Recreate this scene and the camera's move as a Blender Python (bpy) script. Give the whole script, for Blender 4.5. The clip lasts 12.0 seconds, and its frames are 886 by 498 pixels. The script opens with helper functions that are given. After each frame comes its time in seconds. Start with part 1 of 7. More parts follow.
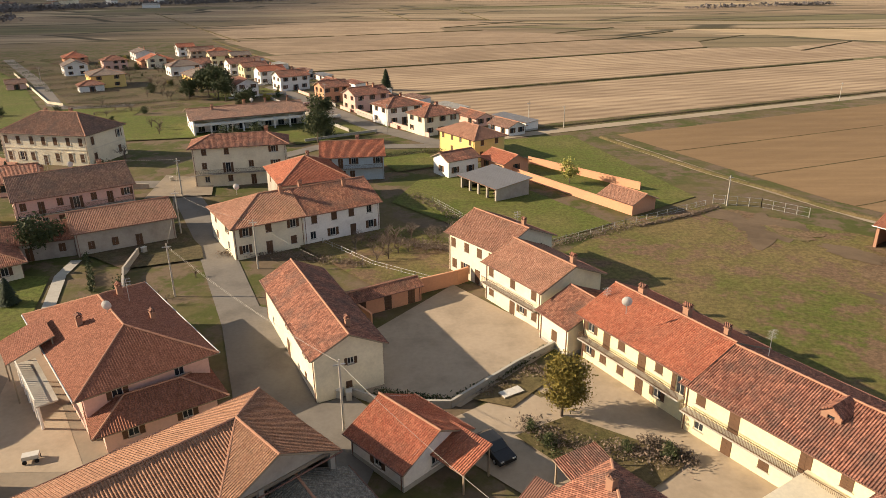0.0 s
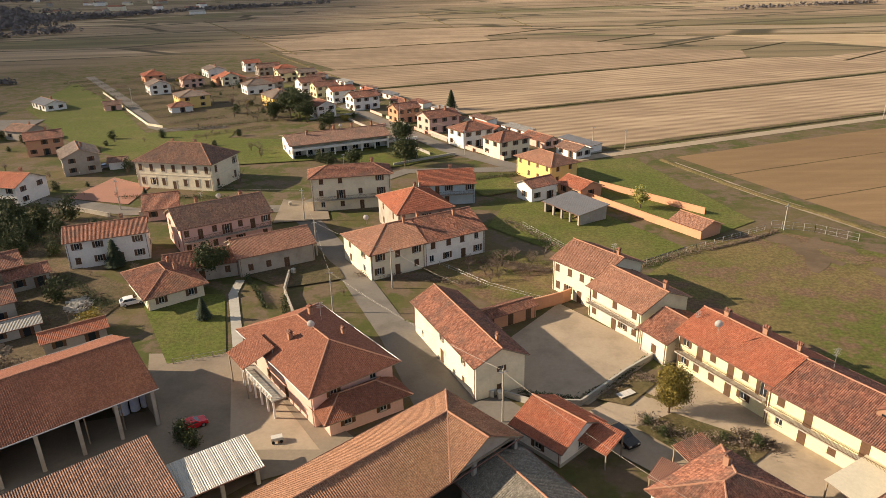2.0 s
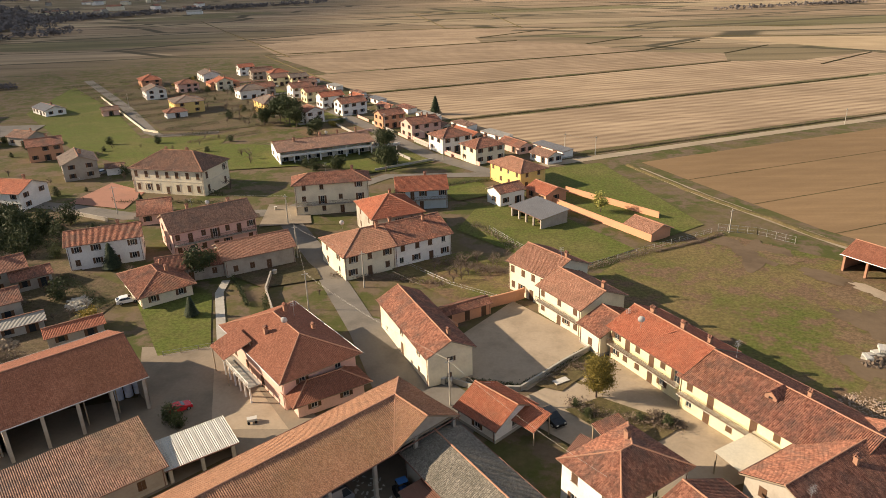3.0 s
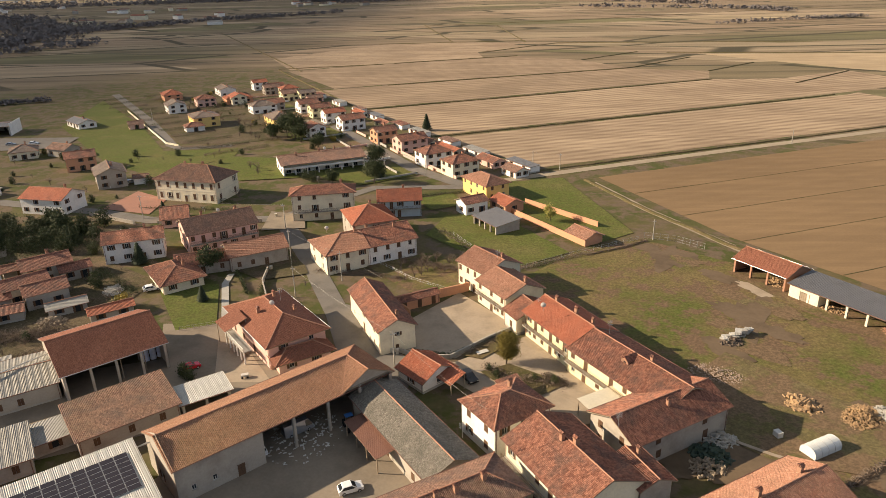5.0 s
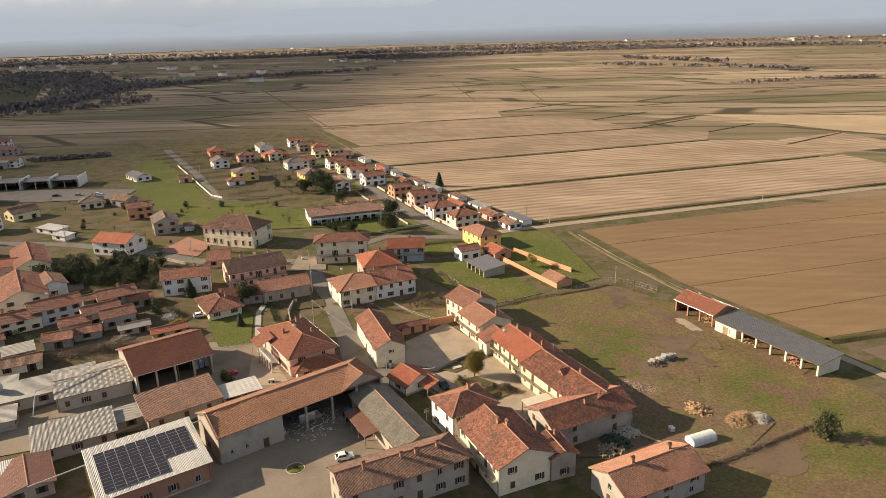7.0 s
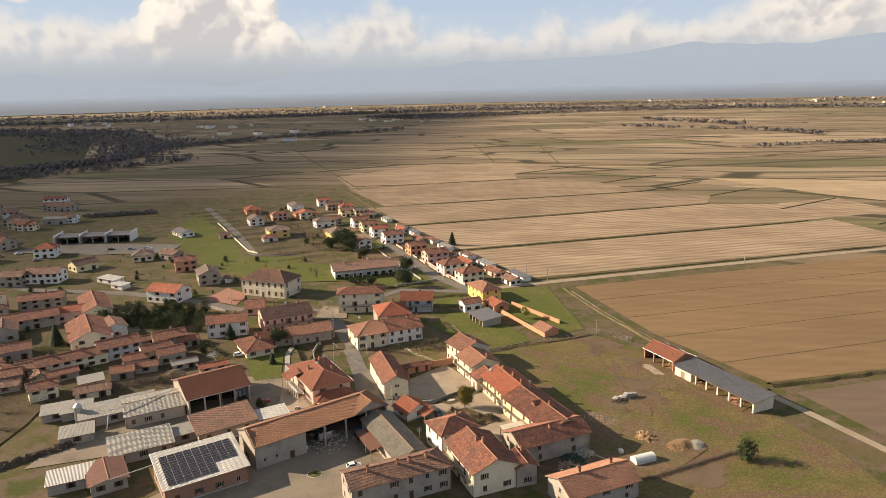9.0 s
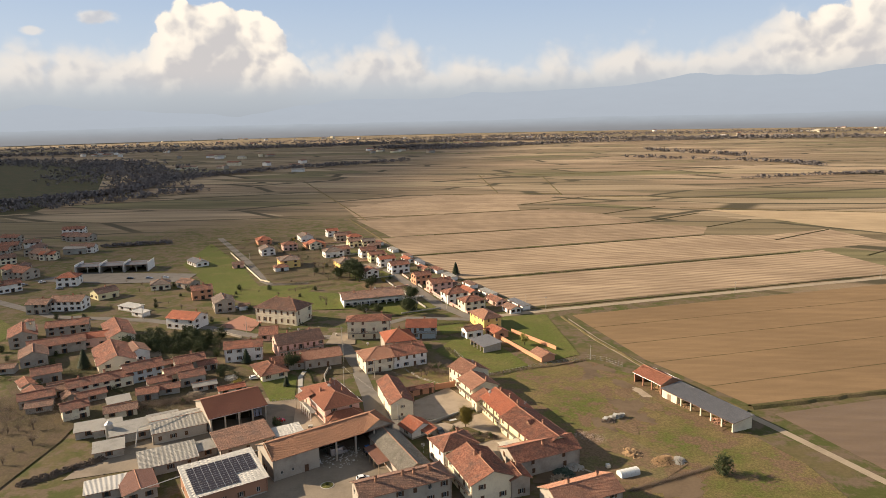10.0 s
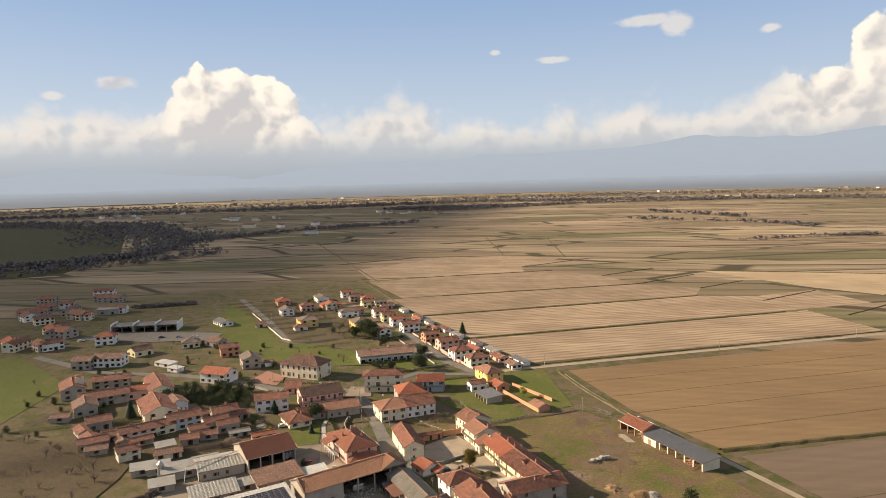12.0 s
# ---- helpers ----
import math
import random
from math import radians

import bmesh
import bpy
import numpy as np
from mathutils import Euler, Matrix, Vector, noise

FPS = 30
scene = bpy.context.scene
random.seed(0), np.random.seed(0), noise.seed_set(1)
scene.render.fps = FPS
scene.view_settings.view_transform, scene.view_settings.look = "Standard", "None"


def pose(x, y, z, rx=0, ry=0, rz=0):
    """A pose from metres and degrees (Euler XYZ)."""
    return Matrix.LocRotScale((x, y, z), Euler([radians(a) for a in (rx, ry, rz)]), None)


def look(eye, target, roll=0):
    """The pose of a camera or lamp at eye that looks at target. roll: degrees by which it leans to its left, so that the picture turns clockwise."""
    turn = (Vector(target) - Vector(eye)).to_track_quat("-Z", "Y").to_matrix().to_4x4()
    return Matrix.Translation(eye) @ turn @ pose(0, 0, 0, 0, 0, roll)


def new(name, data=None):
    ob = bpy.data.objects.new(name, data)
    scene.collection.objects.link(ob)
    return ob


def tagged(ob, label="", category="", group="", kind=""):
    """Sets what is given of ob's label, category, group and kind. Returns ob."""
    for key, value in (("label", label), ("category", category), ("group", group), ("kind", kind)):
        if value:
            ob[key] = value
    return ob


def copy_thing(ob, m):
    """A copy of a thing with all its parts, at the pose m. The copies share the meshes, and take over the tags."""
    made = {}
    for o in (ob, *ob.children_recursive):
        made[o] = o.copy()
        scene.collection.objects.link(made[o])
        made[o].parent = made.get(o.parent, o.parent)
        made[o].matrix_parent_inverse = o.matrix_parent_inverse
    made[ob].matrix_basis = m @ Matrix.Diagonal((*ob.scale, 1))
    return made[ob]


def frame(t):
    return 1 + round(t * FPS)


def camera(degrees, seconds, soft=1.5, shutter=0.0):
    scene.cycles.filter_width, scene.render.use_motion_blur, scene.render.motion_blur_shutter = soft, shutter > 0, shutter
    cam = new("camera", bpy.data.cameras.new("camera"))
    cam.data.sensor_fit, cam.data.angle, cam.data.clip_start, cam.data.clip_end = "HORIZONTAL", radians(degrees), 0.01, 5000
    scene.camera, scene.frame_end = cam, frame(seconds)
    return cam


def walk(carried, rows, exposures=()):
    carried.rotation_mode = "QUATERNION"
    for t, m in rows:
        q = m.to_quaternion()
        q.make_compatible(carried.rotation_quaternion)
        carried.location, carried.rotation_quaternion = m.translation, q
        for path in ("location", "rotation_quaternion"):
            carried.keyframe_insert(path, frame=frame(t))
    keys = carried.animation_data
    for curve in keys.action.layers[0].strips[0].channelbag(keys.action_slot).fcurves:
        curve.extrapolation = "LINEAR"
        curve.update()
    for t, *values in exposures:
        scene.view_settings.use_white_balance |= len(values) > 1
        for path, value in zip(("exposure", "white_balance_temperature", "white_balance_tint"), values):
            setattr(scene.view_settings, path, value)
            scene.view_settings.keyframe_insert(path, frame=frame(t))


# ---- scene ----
cam = camera(66.0, 12.0, 0.75)
PATH = [
    (0.0, (0.84, -3.82, 40.93), (1.64, 89.09, 3.98), -0.6),
    (0.5, (-8.04, -6.15, 42.47), (-7.69, 86.81, 5.62), -0.9),
    (1.0, (-12.99, -11.36, 46.83), (-13.09, 81.50, 9.73), -1.2),
    (1.5, (-14.02, -16.04, 50.24), (-15.67, 76.78, 13.06), -1.4),
    (2.0, (-12.88, -21.32, 53.47), (-16.28, 71.34, 16.01), -1.5),
    (2.5, (-10.02, -26.35, 56.12), (-13.57, 66.21, 18.43), -1.6),
    (3.0, (-5.88, -32.17, 59.08), (-9.23, 60.31, 21.18), -1.6),
    (3.5, (-2.02, -38.27, 61.90), (-5.12, 54.08, 23.65), -1.5),
    (5.5, (11.87, -70.44, 72.95), (4.82, 22.64, 37.08), -1.5),
    (6.0, (15.40, -79.67, 75.91), (7.20, 14.01, 41.92), -1.5),
    (6.5, (18.71, -88.10, 78.42), (9.56, 6.11, 46.17), -1.5),
    (7.0, (22.34, -97.18, 81.25), (12.09, -2.46, 50.85), -1.5),
    (9.0, (34.67, -131.56, 91.81), (20.52, -35.20, 69.11), -1.3),
    (9.5, (36.50, -139.88, 94.28), (21.64, -43.20, 73.48), -1.3),
    (10.0, (38.24, -148.76, 96.55), (23.24, -51.66, 77.95), -1.3),
    (10.5, (39.71, -157.52, 98.74), (24.51, -60.08, 82.19), -1.3),
    (11.0, (41.44, -166.78, 101.07), (25.89, -69.03, 86.82), -1.4),
    (11.5, (42.90, -176.00, 103.22), (27.10, -78.02, 90.97), -1.4),
    (12.0, (44.70, -184.90, 104.73), (28.45, -86.74, 94.68), -1.5),
]
walk(cam, [(t, look(eye, target, roll)) for t, eye, target, roll in PATH])

# ---- world and sun ----
SUN_AZ, SUN_EL = 177.0, 23.5  # direction to the sun: degrees from +x towards +y, and above the horizon
world = bpy.data.worlds.new("world")
scene.world = world
world.use_nodes = True
wt = world.node_tree
wt.nodes.clear()


def wnode(kind, **values):
    n = wt.nodes.new(kind)
    for key, value in values.items():
        n.inputs[key].default_value = value
    return n


wl = wt.links.new
sky = wt.nodes.new("ShaderNodeTexSky")
sky.sky_type, sky.sun_disc = "NISHITA", False
sky.sun_elevation, sky.sun_rotation = radians(SUN_EL), radians(90 - SUN_AZ)
sky.air_density, sky.dust_density, sky.ozone_density = 1.0, 1.6, 1.0
tc = wt.nodes.new("ShaderNodeTexCoord")
sep = wt.nodes.new("ShaderNodeSeparateXYZ")
wl(tc.outputs["Generated"], sep.inputs[0])


def wmath(op, a, b=None, c=None):
    n = wt.nodes.new("ShaderNodeMath")
    n.operation = op
    for k, v in enumerate((a, b, c)):
        if v is None:
            continue
        if isinstance(v, (int, float)):
            n.inputs[k].default_value = v
        else:
            wl(v, n.inputs[k])
    return n.outputs[0]


def wsmooth(v, lo, hi):
    n = wt.nodes.new("ShaderNodeMapRange")
    n.interpolation_type = "SMOOTHSTEP"
    wl(v, n.inputs["Value"])
    n.inputs["From Min"].default_value, n.inputs["From Max"].default_value = lo, hi
    return n.outputs["Result"]


def wnoise(scale, stretch, detail, rough=0.55, shift=0.0):
    m = wt.nodes.new("ShaderNodeMapping")
    m.inputs["Scale"].default_value = (1, 1, stretch)
    m.inputs["Location"].default_value = (shift, shift * 0.7, 0)
    wl(tc.outputs["Generated"], m.inputs["Vector"])
    n = wt.nodes.new("ShaderNodeTexNoise")
    n.inputs["Scale"].default_value, n.inputs["Detail"].default_value, n.inputs["Roughness"].default_value = scale, detail, rough
    wl(m.outputs[0], n.inputs["Vector"])
    return n.outputs["Fac"]


def wmix(fac, a, b):
    n = wt.nodes.new("ShaderNodeMix")
    n.data_type = "RGBA"
    for sock, v in ((n.inputs[0], fac), (n.inputs[6], a), (n.inputs[7], b)):
        if isinstance(v, (tuple, float)):
            sock.default_value = v
        else:
            wl(v, sock)
    return n.outputs[2]


up = sep.outputs["Z"]
azim = wmath("ARCTAN2", sep.outputs["X"], sep.outputs["Y"])
def wbell(v, at, width):
    d = wmath("DIVIDE", wmath("SUBTRACT", v, at), width)
    return wmath("EXPONENT", wmath("MULTIPLY", wmath("MULTIPLY", d, d), -1.0))


def wpuff(shift_a, shift_u):
    """Rounded, piled-up heads of cumulus over azimuth and height."""
    at = wt.nodes.new("ShaderNodeCombineXYZ")
    wl(wmath("ADD", azim, shift_a), at.inputs[0])
    wl(wmath("ADD", up, shift_u), at.inputs[1])
    warp = wt.nodes.new("ShaderNodeTexNoise")
    warp.inputs["Scale"].default_value, warp.inputs["Detail"].default_value = 26.0, 5.0
    wl(at.outputs[0], warp.inputs["Vector"])
    off = wt.nodes.new("ShaderNodeVectorMath")
    off.operation = "MULTIPLY_ADD"
    wl(warp.outputs["Color"], off.inputs[0])
    off.inputs[1].default_value = (0.03, 0.03, 0.0)
    wl(at.outputs[0], off.inputs[2])
    total = None
    for scale, weight in ((15.0, 0.6), (36.0, 0.3), (80.0, 0.14)):
        v = wt.nodes.new("ShaderNodeTexVoronoi")
        v.feature = "SMOOTH_F1"
        v.inputs["Scale"].default_value, v.inputs["Smoothness"].default_value = scale, 0.25
        wl(off.outputs[0], v.inputs["Vector"])
        head = wmath("MULTIPLY", wmath("SUBTRACT", 1.0, v.outputs["Distance"]), weight)
        total = head if total is None else wmath("ADD", total, head)
    return total


# cumulus heaps stand on a low bank over the mountains and thin out with height
heads, sunward = wpuff(0.0, 0.0), wpuff(-0.012, 0.008)
body = wnoise(3.0, 0.3, 4.0, 0.5, 3.1)
top = wmath("MULTIPLY_ADD", body, 0.05, 0.066)
for at, width, tall in ((-0.47, 0.075, 0.075), (-0.40, 0.05, 0.035), (-0.235, 0.055, 0.035), (-0.70, 0.10, 0.020), (0.10, 0.14, 0.020), (0.26, 0.06, 0.022), (0.43, 0.095, 0.105), (1.3, 0.4, 0.09), (-1.2, 0.3, 0.07), (2.4, 0.5, 0.08), (-2.3, 0.5, 0.08)):
    top = wmath("MULTIPLY_ADD", wbell(azim, at, width), tall, top)
crest = wmath("MULTIPLY_ADD", wmath("SUBTRACT", heads, 0.64), 0.085, top)
crest = wmath("MULTIPLY_ADD", wmath("SUBTRACT", wnoise(22.0, 1.2, 8.0, 0.62, 2.2), 0.5), 0.03, crest)
# the tall heads are crisp, the bank between them is thin and soft
solidity = wsmooth(wmath("ADD", wbell(azim, -0.45, 0.10), wbell(azim, 0.43, 0.13)), 0.1, 0.7)
gap = wmath("SUBTRACT", crest, up)
crisp, soft_edge = wsmooth(gap, -0.002, 0.006), wsmooth(gap, -0.016, 0.030)
cover = wmath("ADD", wmath("MULTIPLY", crisp, solidity), wmath("MULTIPLY", wmath("MULTIPLY", soft_edge, 0.86), wmath("SUBTRACT", 1.0, solidity)))
puffs = wmath("MULTIPLY", wsmooth(wnoise(4.0, 1.6, 8.0, 0.6, 7.7), 0.50, 0.62), wsmooth(up, 0.26, 0.4))
curl = wnoise(24.0, 1.6, 7.0, 0.62, 5.2)
for a, u, wa, wu in ((0.125, 0.205, 0.045, 0.009), (0.165, 0.197, 0.026, 0.017), (0.0, 0.163, 0.026, 0.006), (-0.083, 0.176, 0.010, 0.005), (0.281, 0.182, 0.015, 0.007), (-0.60, 0.136, 0.028, 0.010), (-0.67, 0.118, 0.015, 0.007)):
    lone = wmath("MULTIPLY_ADD", wmath("SUBTRACT", curl, 0.5), 1.2, wmath("MULTIPLY", wbell(azim, a, wa), wbell(up, u, wu)))
    puffs = wmath("MAXIMUM", puffs, wmath("MULTIPLY", wsmooth(lone, 0.35, 0.8), 0.8))
cover = wmath("MAXIMUM", cover, wmath("MULTIPLY", puffs, 0.85))
relief_lit = wmath("MULTIPLY_ADD", wmath("SUBTRACT", heads, sunward), 1.5, 0.50)
rim_lit = wsmooth(gap, 0.075, 0.0)
shade = wsmooth(wmath("MULTIPLY_ADD", rim_lit, 0.32, wmath("MULTIPLY_ADD", wnoise(12.0, 1.4, 7.0, 0.62, 1.3), 0.5, wmath("SUBTRACT", relief_lit, 0.36))), 0.28, 0.72)
shade = wmath("MULTIPLY", shade, wmath("MULTIPLY_ADD", wmath("MULTIPLY", solidity, wsmooth(gap, 0.11, 0.03)), 0.45, 0.55))
cloud = wmix(shade, (7.9, 7.5, 7.4, 1), (13.6, 12.2, 10.4, 1))
base = wmix(wsmooth(up, 0.030, 0.075), (6.3, 6.7, 7.1, 1), cloud)
blue = wmix(wsmooth(up, 0.0, 0.34), (8.2, 9.2, 10.4, 1), (3.4, 5.4, 8.9, 1))
clear = wmix(0.85, sky.outputs[0], wmix(wsmooth(up, 0.34, 0.6), blue, (2.7, 3.2, 4.1, 1)))
full = wmix(cover, clear, base)
low = wmix(wsmooth(up, -0.01, 0.055), (5.0, 5.45, 6.0, 1), full)
bg = wnode("ShaderNodeBackground", Strength=0.041)
wl(low, bg.inputs["Color"])
wo = wt.nodes.new("ShaderNodeOutputWorld")
wl(bg.outputs[0], wo.inputs["Surface"])

sun = new("sun", bpy.data.lights.new("sun", "SUN"))
sun.data.energy, sun.data.angle, sun.data.color = 4.9, radians(0.6), (1.0, 0.80, 0.58)
ca, sa, ce, se = math.cos(radians(SUN_AZ)), math.sin(radians(SUN_AZ)), math.cos(radians(SUN_EL)), math.sin(radians(SUN_EL))
sun.matrix_world = look((ca * ce * 300, sa * ce * 300, se * 300), (0, 0, 0))
scene.view_settings.exposure = 0.97

# ---- materials ----
def nodes_of(name, rough=0.85, spec=0.25):
    m = bpy.data.materials.new(name)
    m.use_nodes = True
    b = m.node_tree.nodes["Principled BSDF"]
    b.inputs["Roughness"].default_value, b.inputs["Specular IOR Level"].default_value = rough, spec
    return m, m.node_tree, b


def put(nt, kind, **values):
    n = nt.nodes.new(kind)
    for key, value in values.items():
        sock = n.inputs[key]
        if isinstance(value, bpy.types.NodeSocket):
            nt.links.new(value, sock)
        else:
            sock.default_value = value
    return n


def calc(nt, op, a, b=None, c=None):
    n = nt.nodes.new("ShaderNodeMath")
    n.operation = op
    for k, v in enumerate((a, b, c)):
        if v is None:
            continue
        if isinstance(v, (int, float)):
            n.inputs[k].default_value = v
        else:
            nt.links.new(v, n.inputs[k])
    return n.outputs[0]


def blend(nt, fac, a, b, how="MIX"):
    n = nt.nodes.new("ShaderNodeMix")
    n.data_type, n.blend_type = "RGBA", how
    for sock, v in ((n.inputs[0], fac), (n.inputs[6], a), (n.inputs[7], b)):
        if isinstance(v, bpy.types.NodeSocket):
            nt.links.new(v, sock)
        elif isinstance(v, tuple):
            sock.default_value = (*v, 1) if len(v) == 3 else v
        else:
            sock.default_value = v
    return n.outputs[2]


def span(nt, v, lo, hi):
    n = nt.nodes.new("ShaderNodeMapRange")
    n.interpolation_type = "SMOOTHSTEP"
    nt.links.new(v, n.inputs["Value"])
    n.inputs["From Min"].default_value, n.inputs["From Max"].default_value = lo, hi
    return n.outputs["Result"]


def noise_of(nt, scale, detail=4.0, rough=0.55, turn=0.0, stretch=(1, 1, 1)):
    g = nt.nodes.new("ShaderNodeNewGeometry")
    mp = put(nt, "ShaderNodeMapping", Vector=g.outputs["Position"], Rotation=(0, 0, radians(turn)), Scale=stretch)
    return put(nt, "ShaderNodeTexNoise", Vector=mp.outputs[0], Scale=scale, Detail=detail, Roughness=rough).outputs["Fac"]


def shades(c, k):
    return tuple(min(1.0, v * k) for v in c)


def relief(nt, b, height, strength, distance):
    n = put(nt, "ShaderNodeBump", Height=height, Strength=strength, Distance=distance)
    nt.links.new(n.outputs[0], b.inputs["Normal"])


def stained(name, c, worn=None, amount=0.5, rough=0.9, grain=3.0, patch=0.25, spec=0.2):
    """A weathered plain surface: broad stains of the worn colour, and fine grain."""
    m, nt, b = nodes_of(name, rough, spec)
    big = span(nt, noise_of(nt, patch, 5.0, 0.6), 0.42, 0.72)
    fine = noise_of(nt, grain, 5.0, 0.65)
    col = blend(nt, calc(nt, "MULTIPLY", big, amount), c, worn or shades(c, 0.6))
    col = blend(nt, 0.5, col, blend(nt, fine, (0.62, 0.62, 0.62), (1.35, 1.35, 1.35)), "MULTIPLY")
    nt.links.new(col, b.inputs["Base Color"])
    relief(nt, b, fine, 0.35, 0.05)
    return m


def roof_tiles(name, c1, c2, old=(0.10, 0.08, 0.06), age=0.5, col=0.24, row=0.42):
    """Clay tiles laid in the roof's own u, v metres: every tile of its own shade, weathered in patches."""
    m, nt, b = nodes_of(name, 0.85, 0.2)
    uv = nt.nodes.new("ShaderNodeUVMap")
    s = put(nt, "ShaderNodeSeparateXYZ", Vector=uv.outputs[0])
    u, v = calc(nt, "DIVIDE", s.outputs[0], col), calc(nt, "DIVIDE", s.outputs[1], row)
    cell = put(nt, "ShaderNodeCombineXYZ", X=calc(nt, "FLOOR", u), Y=calc(nt, "FLOOR", v))
    rnd = nt.nodes.new("ShaderNodeTexWhiteNoise")
    rnd.noise_dimensions = "3D"
    nt.links.new(cell.outputs[0], rnd.inputs["Vector"])
    tile = blend(nt, rnd.outputs["Value"], c1, c2)
    wear = span(nt, noise_of(nt, 0.35, 6.0, 0.65), 0.40, 0.70)
    pale = span(nt, noise_of(nt, 0.9, 6.0, 0.7), 0.55, 0.75)
    tile = blend(nt, calc(nt, "MULTIPLY", wear, age), tile, old)
    tile = blend(nt, calc(nt, "MULTIPLY", pale, 0.3), tile, shades(c2, 1.5))
    spot = span(nt, noise_of(nt, 7.0, 3.0, 0.6), 0.35, 0.7)
    tile = blend(nt, 0.6, tile, blend(nt, spot, (0.42, 0.40, 0.38), (1.45, 1.42, 1.38)), "MULTIPLY")
    nt.links.new(tile, b.inputs["Base Color"])
    arch = calc(nt, "SINE", calc(nt, "MULTIPLY", calc(nt, "FRACT", u), math.pi))
    step = calc(nt, "FRACT", v)
    h = calc(nt, "ADD", calc(nt, "MULTIPLY", arch, 0.7), calc(nt, "MULTIPLY_ADD", step, -0.45, calc(nt, "MULTIPLY", rnd.outputs["Value"], 0.25)))
    relief(nt, b, h, 1.0, 0.13)
    return m


def ribbed(name, c, rust, pitch=0.18, amount=0.4, metal=0.0):
    """Corrugated sheet along v."""
    m, nt, b = nodes_of(name, 0.6, 0.3)
    uv = nt.nodes.new("ShaderNodeUVMap")
    s = put(nt, "ShaderNodeSeparateXYZ", Vector=uv.outputs[0])
    wear = span(nt, noise_of(nt, 0.3, 6.0, 0.7), 0.45, 0.75)
    fine = noise_of(nt, 2.0, 5.0, 0.7)
    col = blend(nt, calc(nt, "MULTIPLY", wear, amount), c, rust)
    col = blend(nt, 0.5, col, blend(nt, fine, (0.6, 0.6, 0.6), (1.3, 1.3, 1.3)), "MULTIPLY")
    nt.links.new(col, b.inputs["Base Color"])
    b.inputs["Metallic"].default_value = metal
    w = calc(nt, "SINE", calc(nt, "MULTIPLY", s.outputs[0], 2 * math.pi / pitch))
    relief(nt, b, w, 0.8, 0.03)
    return m


def turf(name, green, dry, share=0.5, bare=(0.20, 0.14, 0.09), bare_share=0.62):
    m, nt, b = nodes_of(name, 0.95, 0.1)
    big = span(nt, noise_of(nt, 0.05, 5.0, 0.6), share - 0.14, share + 0.14)
    mid = span(nt, noise_of(nt, 0.35, 6.0, 0.65), 0.38, 0.66)
    fine = noise_of(nt, 3.5, 5.0, 0.7)
    mud = span(nt, noise_of(nt, 0.11, 6.0, 0.7), bare_share, bare_share + 0.1)
    tuft = span(nt, noise_of(nt, 1.5, 6.0, 0.75), 0.34, 0.66)
    col = blend(nt, big, green, dry)
    col = blend(nt, calc(nt, "MULTIPLY", mid, 0.55), col, shades(dry, 0.75))
    col = blend(nt, mud, col, bare)
    col = blend(nt, 0.55, col, blend(nt, tuft, (0.5, 0.5, 0.48), (1.42, 1.38, 1.35)), "MULTIPLY")
    col = blend(nt, 0.6, col, blend(nt, fine, (0.25, 0.25, 0.25), (1.75, 1.75, 1.75)), "MULTIPLY")
    nt.links.new(col, b.inputs["Base Color"])
    relief(nt, b, fine, 0.6, 0.12)
    return m


def tilled(name, c, dark, turn, pitch=2.2, depth=0.5, patch=0.02):
    """Stubble or tilled soil in rows that run along the angle turn."""
    m, nt, b = nodes_of(name, 0.95, 0.1)
    g = nt.nodes.new("ShaderNodeNewGeometry")
    mp = put(nt, "ShaderNodeMapping", Vector=g.outputs["Position"], Rotation=(0, 0, radians(-turn)))
    s = put(nt, "ShaderNodeSeparateXYZ", Vector=mp.outputs[0])
    wob = noise_of(nt, 0.02, 3.0)
    y = calc(nt, "ADD", s.outputs[1], calc(nt, "MULTIPLY", wob, 4.0))
    row = calc(nt, "MULTIPLY_ADD", calc(nt, "SINE", calc(nt, "MULTIPLY", y, 2 * math.pi / pitch)), 0.5, 0.5)
    lane = span(nt, noise_of(nt, 0.05, 3.0, 0.5, -turn, (0.06, 1.4, 1)), 0.40, 0.62)
    streak = noise_of(nt, 0.22, 5.0, 0.6, -turn, (0.08, 1, 1))
    big = span(nt, noise_of(nt, patch, 5.0, 0.6), 0.38, 0.66)
    fine = noise_of(nt, 1.2, 5.0, 0.7)
    col = blend(nt, calc(nt, "MULTIPLY", row, depth), c, dark)
    col = blend(nt, calc(nt, "MULTIPLY", lane, 0.5), col, shades(dark, 1.1))
    col = blend(nt, calc(nt, "MULTIPLY", span(nt, streak, 0.4, 0.65), 0.45), col, shades(c, 1.35))
    col = blend(nt, calc(nt, "MULTIPLY", big, 0.5), col, shades(dark, 0.85))
    col = blend(nt, 0.4, col, blend(nt, fine, (0.6, 0.6, 0.6), (1.35, 1.35, 1.35)), "MULTIPLY")
    nt.links.new(col, b.inputs["Base Color"])
    relief(nt, b, calc(nt, "ADD", row, fine), 0.4, 0.15)
    return m


def glossy(name, c, rough=0.2, metal=0.0, spec=0.5):
    m, nt, b = nodes_of(name, rough, spec)
    b.inputs["Metallic"].default_value = metal
    fine = noise_of(nt, 1.5, 3.0)
    nt.links.new(blend(nt, 0.25, c, blend(nt, fine, (0.7, 0.7, 0.7), (1.3, 1.3, 1.3)), "MULTIPLY"), b.inputs["Base Color"])
    return m


